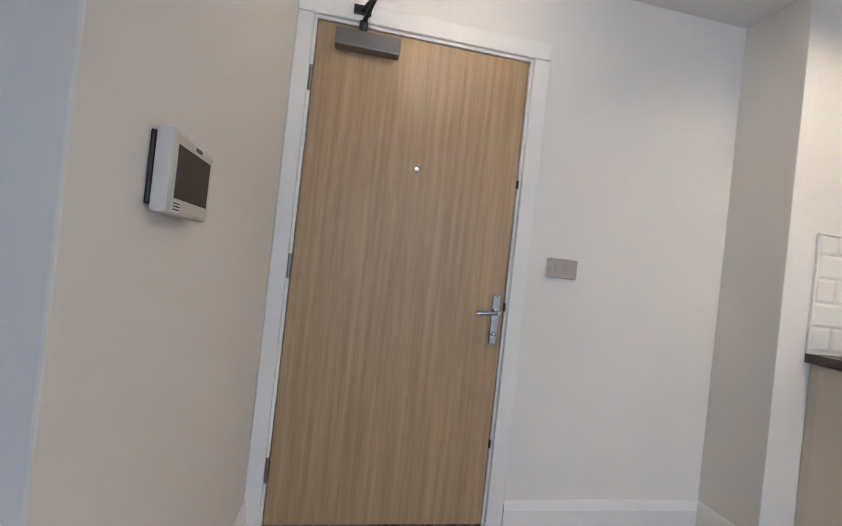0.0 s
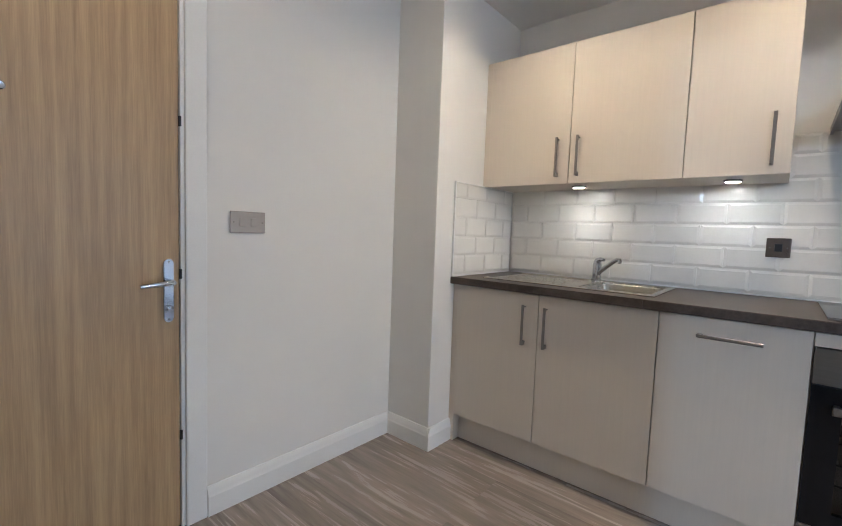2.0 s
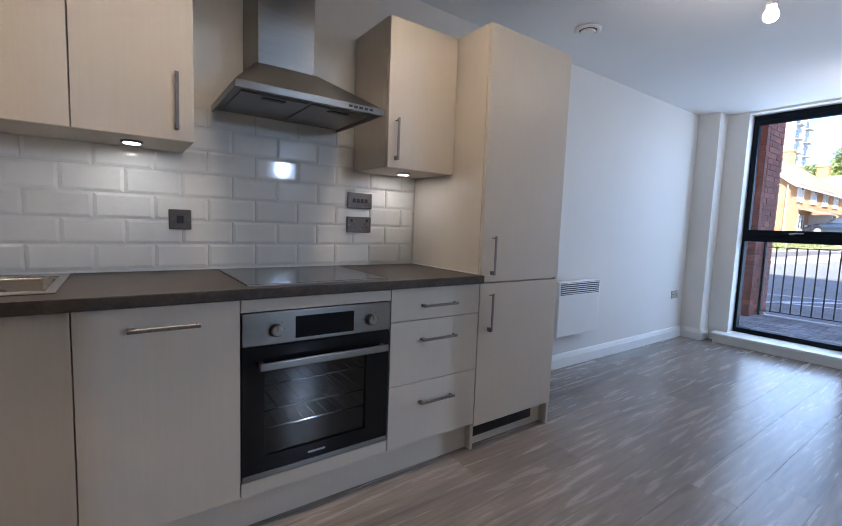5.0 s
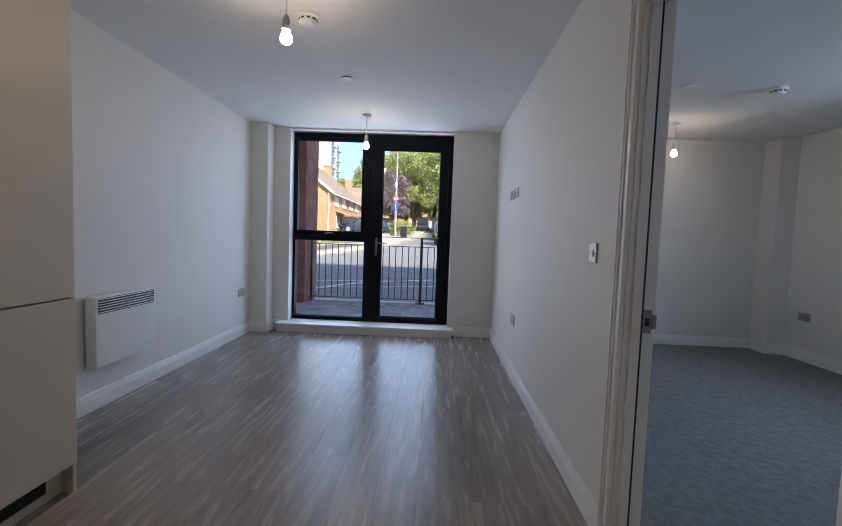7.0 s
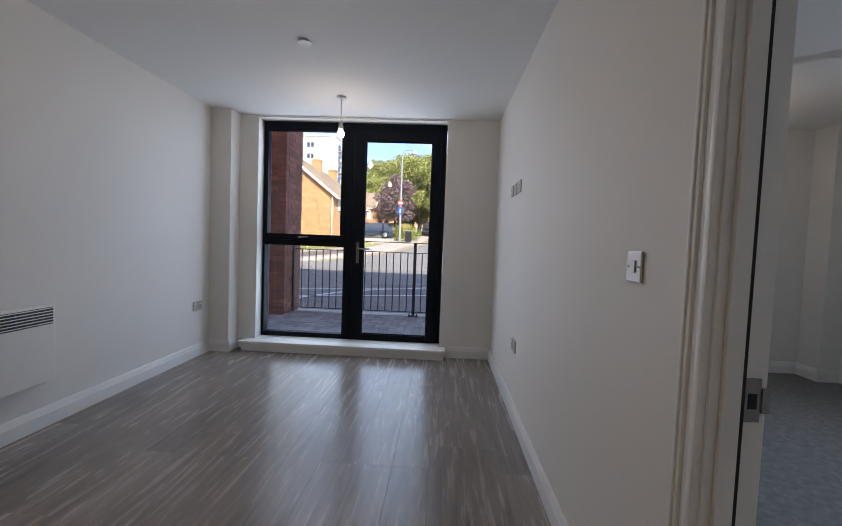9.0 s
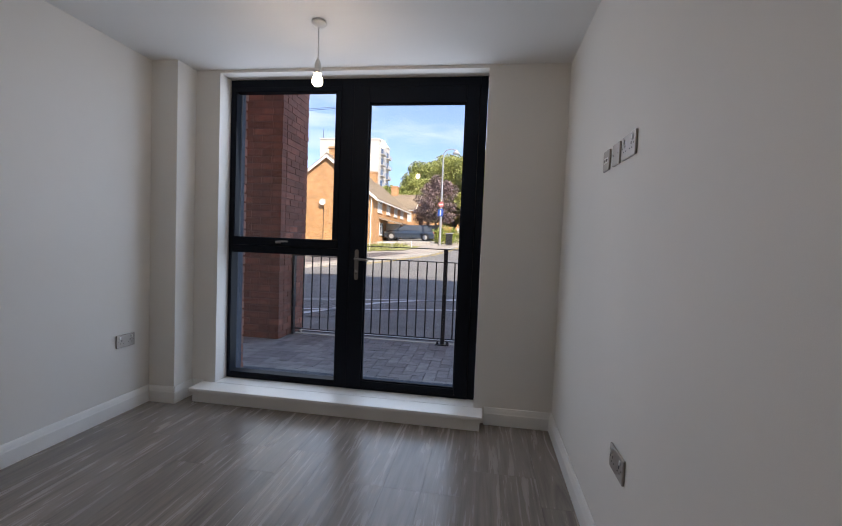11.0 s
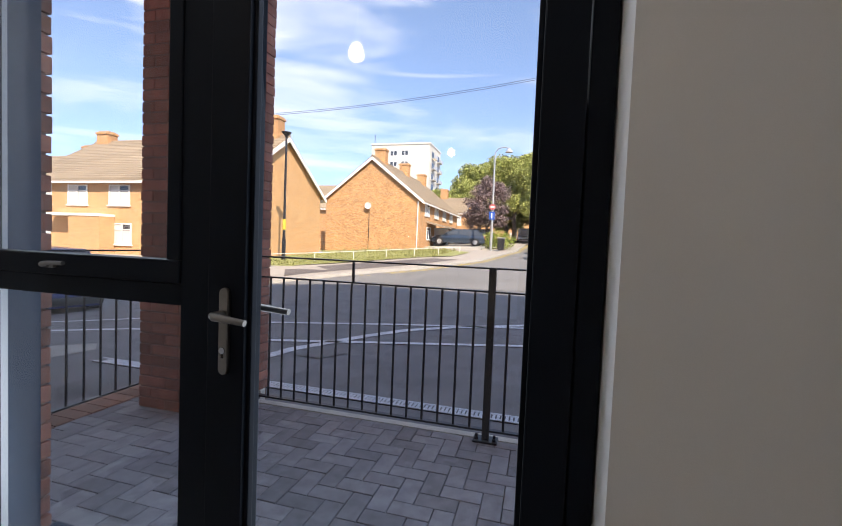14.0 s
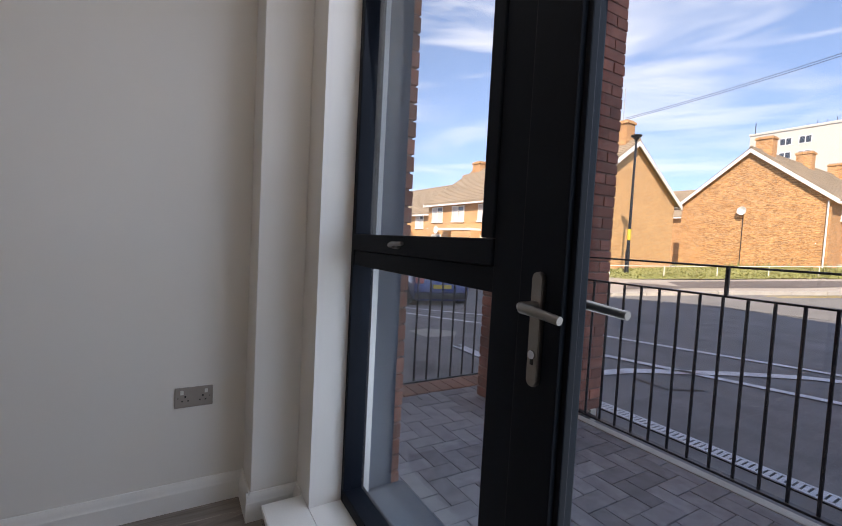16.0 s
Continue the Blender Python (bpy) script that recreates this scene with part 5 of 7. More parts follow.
draped("grass_verge", [(-11.6, 20.4), (-8.6, 19.9), (-6.4, 24.5), (-4.6, 29.6), (-2.9, 31.5), (-2.6, 36.6), (-7.0, 38.9), (-16.5, 38.9), (-11.9, 33), (-11.9, 23)], 0.15, GRASS, "dry mown grass verge before the brick gable", "grass")
draped("driveway", [(-7.2, 40.6), (-2.4, 40.6), (-1.8, 60), (-7.2, 60)], 0.32, CONCRETE, "pale concrete drive raised beside the houses", "driveway", 0.4)
for off in (0.25, 0.45):
    pts = [(x + off * 1.0, y - off * 0.5) for x, y in KERB[4:9]]
    draped("road_line", pts + [(x + 0.09, y - 0.04) for x, y in pts[::-1]], 0.012, YELLOWPAINT, "worn double yellow line beside the kerb", "road marking")


def stripe(points, width, lift=0.006, material=ROADPAINT, label="worn white line painted on the asphalt"):
    m = bmesh.new()
    left, right = [], []
    fine = []
    for a, c in zip(points, points[1:]):
        n = max(1, int(math.dist(a, c) / 0.6))
        fine += [(a[0] + (c[0] - a[0]) * k / n, a[1] + (c[1] - a[1]) * k / n) for k in range(n)]
    points = fine + [points[-1]]
    for i, p in enumerate(points):
        a, c = Vector(points[max(0, i - 1)]), Vector(points[min(len(points) - 1, i + 1)])
        d = (c - a).normalized()
        n = Vector((-d.y, d.x)) * width / 2
        left.append(m.verts.new((p[0] + n.x, p[1] + n.y, rise(*p) + lift)))
        right.append(m.verts.new((p[0] - n.x, p[1] - n.y, rise(*p) + lift)))
    for k in range(len(points) - 1):
        m.faces.new((right[k], right[k + 1], left[k + 1], left[k]))
    return solid("road_line", m, material, label, "road marking", kind="structure")


draped("asphalt_repair", [(-2.86, 8.98), (-2.46, 9.02), (-2.40, 9.42), (-2.62, 9.60), (-2.92, 9.34)], 0.004, CONCRETE, "pale repair patch in the asphalt", "road")
stripe([(-12, 10.9), (-1.76, 11.53), (0.19, 12.33), (2.19, 12.99), (9, 15.4)], 0.10)
stripe([(-12, 9.6), (-1.07, 10.54), (0.46, 11.08), (2.21, 11.70), (8, 13.8)], 0.10)
stripe([(-0.62, 9.5), (-0.60, 9.87), (-0.52, 10.29), (-0.27, 10.80), (0.0, 11.34), (0.36, 11.92), (0.95, 12.46), (2.19, 13.30), (4, 14.4)], 0.14)
draped("manhole_cover", [(-0.40, 10.08), (-0.03, 10.06), (0.14, 10.40), (-0.20, 10.42)], 0.005, ASPHALT_OLD, "worn pale manhole surround in the asphalt", "manhole cover")

# ---- terrace: edging, drain, railings, brick column ----
TZ = 0.078
bed = setting("terrace", join(box((-0.83, 7.12, -0.2), (0.14, 8.80, TZ - 0.016)), box((0.1405, 7.12, -0.2), (4.2, 8.586, TZ - 0.016))), SAND, "charcoal block-paved terrace outside the glazed door", "pavement")
setting("terrace_kerb", join(box((-0.85, 8.802, -0.2), (0.14, 8.862, TZ + 0.004), 0.006), box((0.1405, 8.588, -0.2), (4.2, 8.655, TZ + 0.004), 0.006)), EDGING, "pale concrete edging along the terrace", "kerb")
drain = thing("drain_channel", (1.4, 9.15, 0), "galvanised slotted drain channel along the terrace", "drain", kind="structure")
part("channel", box((-2.0, 9.08, -0.05), (5.0, 9.22, 0.002)), BLACK_PLASTIC, drain)
m = bmesh.new()
for k in range(206):
    x = -1.9 + k * 0.033
    box((x, 9.105, 0.003), (x + 0.021, 9.195, 0.008), 0, m)
box((-2.0, 9.085, 0.003), (5.0, 9.108, 0.0085), 0, m)
box((-2.0, 9.192, 0.003), (5.0, 9.215, 0.0085), 0, m)
grate = part("grating", m, GALV, drain)

RY = 8.57
def rail_bar(lo, hi):
    return box(lo, hi, 0.002)


fence = thing("railing", (1.5, RY, TZ), "black painted steel railing along the terrace front", "railing", "terrace railings")
part("top_rail", rail_bar((0.135, RY - 0.022, 1.150), (4.2, RY + 0.022, 1.160)), RAIL, fence)
part("upper_rail", rail_bar((0.135, RY - 0.018, 1.005), (4.2, RY + 0.018, 1.015)), RAIL, fence)
part("lower_rail", rail_bar((0.135, RY - 0.018, 0.140), (4.2, RY + 0.018, 0.152)), RAIL, fence)
for x in (1.94, 3.82):
    p = part("post", rail_bar((x - 0.022, RY - 0.022, TZ + 0.010), (x + 0.022, RY + 0.022, 1.152)), RAIL, fence)
    part("foot_plate", box((x - 0.075, RY - 0.05, TZ), (x + 0.075, RY + 0.05, TZ + 0.011), 0.002), RAIL, p)
    for s in (-1, 1):
        part("bolt", lathe([(0.013, 0.0), (0.013, 0.014), (0.009, 0.016), (0.009, 0.030), (0.006, 0.034)], (x + s * 0.055, RY - 0.015, TZ + 0.011), 8), RAIL, p)
part("post", rail_bar((0.135, RY - 0.03, TZ), (0.160, RY + 0.03, 1.152)), RAIL, fence)
for x in (1.01, 2.88):
    part("strut", rail_bar((x - 0.008, RY - 0.008, 1.014), (x + 0.008, RY + 0.008, 1.152)), RAIL, fence)
x = 0.268
while x < 4.15:
    if abs(x - 1.94) > 0.04 and abs(x - 3.82) > 0.04:
        part("baluster", rod((x, RY, 0.150), (x, RY, 1.006), 0.0078, 8), RAIL, fence)
    x += 0.1045
fence2 = thing("railing", (-0.72, 7.7, TZ), "black painted steel railing on the side of the terrace", "railing", "terrace railings")
SX = -0.72
part("upper_rail", rail_bar((SX - 0.018, 7.16, 1.005), (SX + 0.018, 8.72, 1.015)), RAIL, fence2)
part("top_rail", rail_bar((SX - 0.022, 7.16, 1.150), (SX + 0.022, 8.72, 1.160)), RAIL, fence2)
part("lower_rail", rail_bar((SX - 0.018, 7.16, 0.125), (SX + 0.018, 8.72, 0.137)), RAIL, fence2)
part("post", rail_bar((SX - 0.022, 8.70, TZ), (SX + 0.022, 8.744, 1.152)), RAIL, fence2)
part("post", rail_bar((SX - 0.022, 7.165, TZ), (SX + 0.022, 7.209, 1.152)), RAIL, fence2)
y = 7.29
while y < 8.68:
    part("baluster", rod((SX, y, 0.136), (SX, y, 1.006), 0.0078, 8), RAIL, fence2)
    y += 0.112

# ---- the rest of our own building, which shades the yard ----
up = thing("apartment_building", (0, 2, 3.2), "brick upper storeys of the flats over the glazed door", "building", kind="structure")
part("wall", box((-26, -6, 3.2), (26, 7.16, 10.6)), BRICK_STUFF, up)
part("roof", box((-26.2, -6.2, 10.6), (26.2, 7.36, 10.9), 0.02), CONCRETE, up)
setting("wall_block_left", box((-26, -6, -0.25), (-0.2, 6.99, 3.2)), BRICK_STUFF, "brick ground storey beside the flat")
setting("wall_block_back", box((-0.2, -6, -0.25), (9.0, -0.21, 3.2)), BRICK_STUFF, "brick ground storey behind the flat")

# ---- houses ----
def far_window(parent, at, size, axis, curtain=True):
    """A white casement with two lights, in a wall facing -y (axis Y) or +x (axis X)."""
    x, y, z = at
    w, h = size
    def bx(u0, u1, v0, v1, d0, d1):
        if axis == "Y":
            return box((x + u0, y - d1, z + v0), (x + u1, y - d0, z + v1))
        return box((x + d0, y + u0, z + v0), (x + d1, y + u1, z + v1))
    fr = bx(-w / 2, w / 2, 0, 0.07, -0.02, 0.05)
    for u0, u1, v0, v1 in ((-w / 2, w / 2, h - 0.07, h), (-w / 2, -w / 2 + 0.07, 0.07, h - 0.07), (w / 2 - 0.07, w / 2, 0.07, h - 0.07), (-0.04, 0.04, 0.07, h - 0.07), (-w / 2 + 0.07, w / 2 - 0.07, h * 0.68, h * 0.68 + 0.05)):
        join(fr, bx(u0, u1, v0, v1, -0.02, 0.05))
    wnd = part("window", fr, PVC, parent, "white plastic window")
    part("pane", bx(-w / 2 + 0.05, w / 2 - 0.05, 0.05, h - 0.05, 0.0, 0.012), FAR_GLASS, wnd)
    if curtain:
        part("curtain", bx(-w / 2 + 0.09, -0.06, 0.08, h - 0.08, 0.013, 0.016), CURTAIN, wnd)
        part("curtain", bx(0.06, w / 2 - 0.09, 0.08, h * 0.66, 0.013, 0.016), CURTAIN, wnd)
    part("sill", bx(-w / 2 - 0.08, w / 2 + 0.08, -0.06, 0.0, -0.02, 0.10), PVC, wnd)


def chimney(parent, x, y, z0, z1, w=0.95, d=0.7):
    c = part("chimney", box((x - w / 2, y - d / 2, z0), (x + w / 2, y + d / 2, z1), 0.01), HOUSE_BRICK, parent)
    part("cap", box((x - w / 2 - 0.06, y - d / 2 - 0.06, z1 - 0.18), (x + w / 2 + 0.06, y + d / 2 + 0.06, z1 - 0.05), 0.01), HOUSE_BRICK, c)
    part("flaunching", box((x - w / 2 + 0.05, y - d / 2 + 0.05, z1), (x + w / 2 - 0.05, y + d / 2 - 0.05, z1 + 0.07), 0.03), CONCRETE, c)


def pitched(parent, x0, x1, y0, y1, ze, zr, along, over=0.35, t=0.14):
    """Two roof slopes, with rows of tiles as shallow steps, white barge boards and a ridge."""
    if along == "Y":
        xm, half = (x0 + x1) / 2, (x1 - x0) / 2
        for s in (-1, 1):
            m = bmesh.new()
            rows = 22
            for k in range(rows):
                a, c = k / rows, (k + 1) / rows
                xa, xc = xm + s * (half + over) * (1 - a), xm + s * (half + over) * (1 - c)
                drop = (zr - ze) * over / half
                za, zc = ze - drop + (zr - ze + drop) * a, ze - drop + (zr - ze + drop) * c
                prism([(xa, za + 0.03), (xc, zc + 0.0), (xc, zc + t), (xa, za + t + 0.035)], "Y", y0 - 0.25, y1 + 0.25, 0, m)
            part("roof", m, ROOF, parent)
            for ye in (y0 - 0.28, y1 + 0.25):
                part("barge_board", prism([(xm + s * (half + over + 0.03), ze - (zr - ze) * over / half - 0.16), (xm, zr - 0.2), (xm, zr + 0.06), (xm + s * (half + over + 0.03), ze - (zr - ze) * over / half + 0.10)], "Y", ye, ye + 0.035), PVC, parent, "white barge board")
            xg = xm + s * (half + over + 0.02)
            part("gutter", box((xg - 0.06, y0 - 0.2, ze - (zr - ze) * over / half - 0.12), (xg + 0.06, y1 + 0.2, ze - (zr - ze) * over / half), 0.02), PVC, parent)
        part("ridge", rod((xm, y0 - 0.25, zr + 0.10), (xm, y1 + 0.25, zr + 0.10), 0.12, 8), ROOF, parent)
    else:
        ym, half = (y0 + y1) / 2, (y1 - y0) / 2
        for s in (-1, 1):
            m = bmesh.new()
            rows = 22
            for k in range(rows):
                a, c = k / rows, (k + 1) / rows
                drop = (zr - ze) * over / half
                ya, yc = ym + s * (half + over) * (1 - a), ym + s * (half + over) * (1 - c)
                za, zc = ze - drop + (zr - ze + drop) * a, ze - drop + (zr - ze + drop) * c
                prism([(ya, za + 0.03), (yc, zc), (yc, zc + t), (ya, za + t + 0.035)], "X", x0 - 0.25, x1 + 0.25, 0, m)
            part("roof", m, ROOF, parent)
            for xe in (x0 - 0.28, x1 + 0.25):
                part("barge_board", prism([(ym + s * (half + over + 0.03), ze - (zr - ze) * over / half - 0.16), (ym, zr - 0.2), (ym, zr + 0.06), (ym + s * (half + over + 0.03), ze - (zr - ze) * over / half + 0.10)], "X", xe, xe + 0.035), PVC, parent, "white barge board")
            yg = ym + s * (half + over + 0.02)
            part("gutter", box((x0 - 0.2, yg - 0.06, ze - (zr - ze) * over / half - 0.12), (x1 + 0.2, yg + 0.06, ze - (zr - ze) * over / half), 0.02), PVC, parent)
        part("ridge", rod((x0 - 0.25, ym, zr + 0.10), (x1 + 0.25, ym, zr + 0.10), 0.12, 8), ROOF, parent)


def dish(parent, at, r, facing):
    d = part("satellite_dish", lathe([(0.03, 0.0), (r * 0.7, 0.05), (r, 0.12), (r * 0.98, 0.13), (r * 0.6, 0.06), (0.02, 0.02)], at, 20, facing), WHITE_PLASTIC, parent, "satellite dish on the wall")
    part("arm", rod(at, (at[0], at[1] + (0.35 if facing == "Y" else -0.35), at[2] - 0.15), 0.015, 6), GREY_PLASTIC, d)


# row with its gable towards the building
h1 = thing("terraced_house", (-11.4, 50, 0), "orange brick terrace with a blank gable and white barge boards", "house", "houses across the street")
HX0, HX1, HYA, HYB, HE, HR = -15.6, -7.22, 39.0, 55.0, 5.0, 8.35
part("wall", prism([(HX0, -0.5), (HX1, -0.5), (HX1, HE), ((HX0 + HX1) / 2, HR), (HX0, HE)], "Y", HYA, HYB), HOUSE_BRICK, h1)
pitched(h1, HX0, HX1, HYA, HYB, HE, HR, "Y")
for y in (40.6, 47.2, 53.6):
    chimney(h1, -11.3, y, 7.4, 9.4)
for k in range(4):
    far_window(h1, (HX1, 41.3 + k * 3.4, 3.75 + 0.02 * k), (1.5, 1.15), "X")
    far_window(h1, (HX1, 42.0 + k * 3.4, 1.75), (1.3, 1.1), "X", False)
for k in range(2):
    y = 41.2 + 7.5 * k
    part("porch_roof", prism([(HX1, 3.35), (HX1 + 1.5, 2.95), (HX1 + 1.5, 2.83), (HX1, 3.2)], "Y", y, y + 3.4), ROOF, h1, "sloping porch roof")
    part("porch_wall", box((HX1, y + 2.9, 0.5), (HX1 + 1.3, y + 3.1, 2.9)), PVC, h1)
part("downpipe", rod((HX1 - 0.15, HYA - 0.06, 0.2), (HX1 - 0.15, HYA - 0.06, 4.8), 0.045, 8), PVC, h1)
part("cable", rod((-11.6, HYA - 0.03, 0.4), (-11.6, HYA - 0.03, 4.35), 0.025, 6), BLACK_PLASTIC, h1)
dish(h1, (-11.6, HYA - 0.22, 4.35), 0.28, "-Y")

# row facing the building, with its end gable to the street
h2 = thing("terraced_house", (-20, 27.5, 0), "orange brick terrace with white windows facing the yard", "house", "houses across the street")
TX0, TX1, TYA, TYB, TE, TR = -26.6, -12.3, 23.6, 32.0, 4.25, 7.15
part("wall", prism([(TYA, -0.5), (TYB, -0.5), (TYB, TE), ((TYA + TYB) / 2, TR), (TYA, TE)], "X", TX0, TX1), HOUSE_BRICK_PALE, h2)
pitched(h2, TX0, TX1, TYA, TYB, TE, TR, "X")
chimney(h2, -13.1, 27.8, 6.4, 8.4)
chimney(h2, -25.9, 27.8, 6.4, 7.9)
for x in (-25.3, -22.6, -19.6, -16.6):
    far_window(h2, (x, TYA, 2.75), (1.45, 1.1), "Y")
for x in (-25.3, -19.4, -16.4):
    far_window(h2, (x, TYA, 0.65), (1.3, 1.15), "Y")
part("front_door", box((-23.2, TYA - 0.06, 0.0), (-22.3, TYA + 0.02, 2.0), 0.01), PVC, h2, "white front door")
part("porch_roof", box((-24.2, TYA - 0.9, 2.1), (-19.9, TYA, 2.24), 0.02), PVC, h2, "flat white porch roof")
part("porch_wall", box((-22.1, TYA - 0.85, 0.0), (-19.9, TYA - 0.05, 2.1)), HOUSE_BRICK_PALE, h2)
part("sign", box((TX1 + 0.001, 25.2, 2.2), (TX1 + 0.02, 25.6, 2.7)), PVC, h2)
dish(h2, (-24.85, TYA - 0.25, 2.15), 0.30, "-Y")
part("aerial", rod((-13.0, 27.6, 8.4), (-13.0, 27.6, 10.2), 0.02, 6), GREY_PLASTIC, h2)
h3 = thing("terraced_house", (-33, 27.8, 0), "lower orange brick terrace stepping down the street", "house", "houses across the street")
part("wall", prism([(24.9, -0.5), (33, -0.5), (33, 3.75), (28.9, 6.5), (24.9, 3.75)], "X", -46, -26.65), HOUSE_BRICK_PALE, h3)
pitched(h3, -46, -26.9, 24.9, 33, 3.75, 6.5, "X")
for x in (-44, -40.5, -36.8, -33.2, -30.2, -28.0):
    far_window(h3, (x, 24.9, 2.35), (1.35, 1.1), "Y")
    far_window(h3, (x, 24.9, 0.3), (1.35, 1.15), "Y")
dish(h3, (-31.4, 24.6, 2.1), 0.42, "-Y")
chimney(h3, -28.7, 28.9, 5.9, 7.3)
# brick house set back between the gables, and one at the end of the row
h4 = thing("house", (-20, 52, 0), "brick house set back between the two gables", "house", "houses across the street")
part("wall", prism([(50, -0.5), (58, -0.5), (58, 5.2), (54, 8.0), (50, 5.2)], "X", -30, -17.5), HOUSE_BRICK, h4)
pitched(h4, -30, -17.5, 50, 58, 5.2, 8.0, "X")
far_window(h4, (-20.4, 50, 3.6), (1.6, 1.2), "Y")
far_window(h4, (-23.6, 50, 3.6), (1.6, 1.2), "Y")
chimney(h4, -19.0, 54, 7.2, 9.3)
part("garden_wall", box((-17.4, 41.5, -0.3), (-15.7, 41.8, 2.2)), HOUSE_BRICK, h4)
h5 = thing("house", (-9.5, 62, 0), "brick house with a brown roof at the end of the row", "house", "houses across the street")
part("wall", prism([(58, 0), (66, 0), (66, 5.5), (62, 7.5), (58, 5.5)], "X", -13.5, -6.9), HOUSE_BRICK, h5)
pitched(h5, -13.5, -6.9, 58, 66, 5.5, 7.5, "X")
chimney(h5, -10.4, 62, 6.8, 8.8)
far_window(h5, (-8.0, 58, 3.9), (1.5, 1.15), "Y")
far_window(h5, (-10.6, 58, 3.9), (1.5, 1.15), "Y")
far_window(h5, (-8.0, 58, 1.4), (1.5, 1.15), "Y")

h6 = thing("house", (6, 108, rise(6, 108)), "long brick house across the end of the street", "house", "houses across the street")
part("wall", prism([(104, 0), (112, 0), (112, 8.0), (108, 10.6), (104, 8.0)], "X", -16, 30), HOUSE_BRICK, h6)
pitched(h6, -16, 30, 104, 112, 8.0, 10.6, "X")
for k in range(9):
    far_window(h6, (-13.5 + 5 * k, 104, 6.2), (1.6, 1.2), "Y")
    far_window(h6, (-13.5 + 5 * k, 104, 3.6), (1.6, 1.2), "Y")

# tower block
tower = thing("apartment_block", (-40, 137, 0), "white rendered tower block beyond the houses", "building")
BX0, BXE, BYA, BYE, BT = -49.5, -30.8, 130.0, 144.0, 31.6
part("wall", box((BX0, BYA, 0), (BXE, BYE, BT), 0.05), TOWER, tower)
part("parapet", box((BX0 - 0.2, BYA - 0.2, BT), (BXE + 0.2, BYE + 0.2, BT + 0.5), 0.05), TOWER, tower)
part("plant_room", box((-41, 134, BT + 0.5), (-34, 141, BT + 1.6), 0.05), GREY_PLASTIC, tower)
for k in range(4):
    part("aerial", rod((-40 + k * 1.7, 135, BT + 1.5), (-40 + k * 1.7, 135, BT + 2.4 + 0.3 * (k % 2)), 0.06, 6), BLACK_PLASTIC, tower)
part("mast", rod((BX0 + 0.6, 131, BT), (BX0 + 0.6, 131, BT + 3.4), 0.09, 6), BLACK_PLASTIC, tower)
for fl in range(9):
    z = 1.8 + fl * 3.3
    for x in (-42.2, -38.6):
        wnd = part("window", box((x - 1.2, BYA - 0.06, z), (x + 1.2, BYA + 0.02, z + 1.7)), PVC, tower)
        part("pane", box((x - 1.05, BYA - 0.075, z + 0.12), (x - 0.1, BYA - 0.058, z + 1.58)), FAR_GLASS, wnd)
        part("pane", box((x + 0.1, BYA - 0.075, z + 0.12), (x + 1.05, BYA - 0.058, z + 1.58)), FAR_GLASS, wnd)
    for y in (132.5, 139.5):
        bal = part("balcony", box((BXE, y, z - 0.4), (BXE + 1.1, y + 3.6, z - 0.25)), TOWER, tower)
        part("balcony_front", box((BXE + 1.0, y, z - 0.25), (BXE + 1.1, y + 3.6, z + 0.65)), GREY_PLASTIC, bal)
        part("pane", box((BXE + 0.001, y + 0.3, z - 0.2), (BXE + 0.03, y + 3.2, z + 1.8)), FAR_GLASS, bal)

# ---- trees ----
def leaf_cloud(clumps, count, size, seed):
    """Many small leaf cards scattered through and on a set of clumps."""
    rng = random.Random(seed)
    verts, faces = [], []
    total = sum(r * r for *_c, r in clumps)
    for cx, cy, cz, r in clumps:
        for _ in range(int(count * r * r / total)):
            u, a = rng.uniform(-1, 1), rng.uniform(0, 2 * math.pi)
            q = math.sqrt(1 - u * u)
            rad = r * (0.45 + 0.78 * rng.random() ** 0.8)
            p = Vector((cx + rad * q * math.cos(a), cy + rad * q * math.sin(a), cz + rad * u * 0.85))
            s = size * rng.uniform(0.6, 1.3)
            e = Euler((rng.uniform(-1.2, 1.2), rng.uniform(-1.2, 1.2), rng.uniform(0, 6.3))).to_matrix()
            n = len(verts)
            for du, dv, dw in ((-0.5, 0, 0.05), (0, -0.32, 0), (0.5, 0, 0.05), (0, 0.32, 0)):
                verts.append(p + e @ Vector((du * s, dv * s, dw * s)))
            faces.append((n, n + 1, n + 2, n + 3))
    me = bpy.data.meshes.new("crown")
    me.from_pydata(verts, [], faces)
    return me


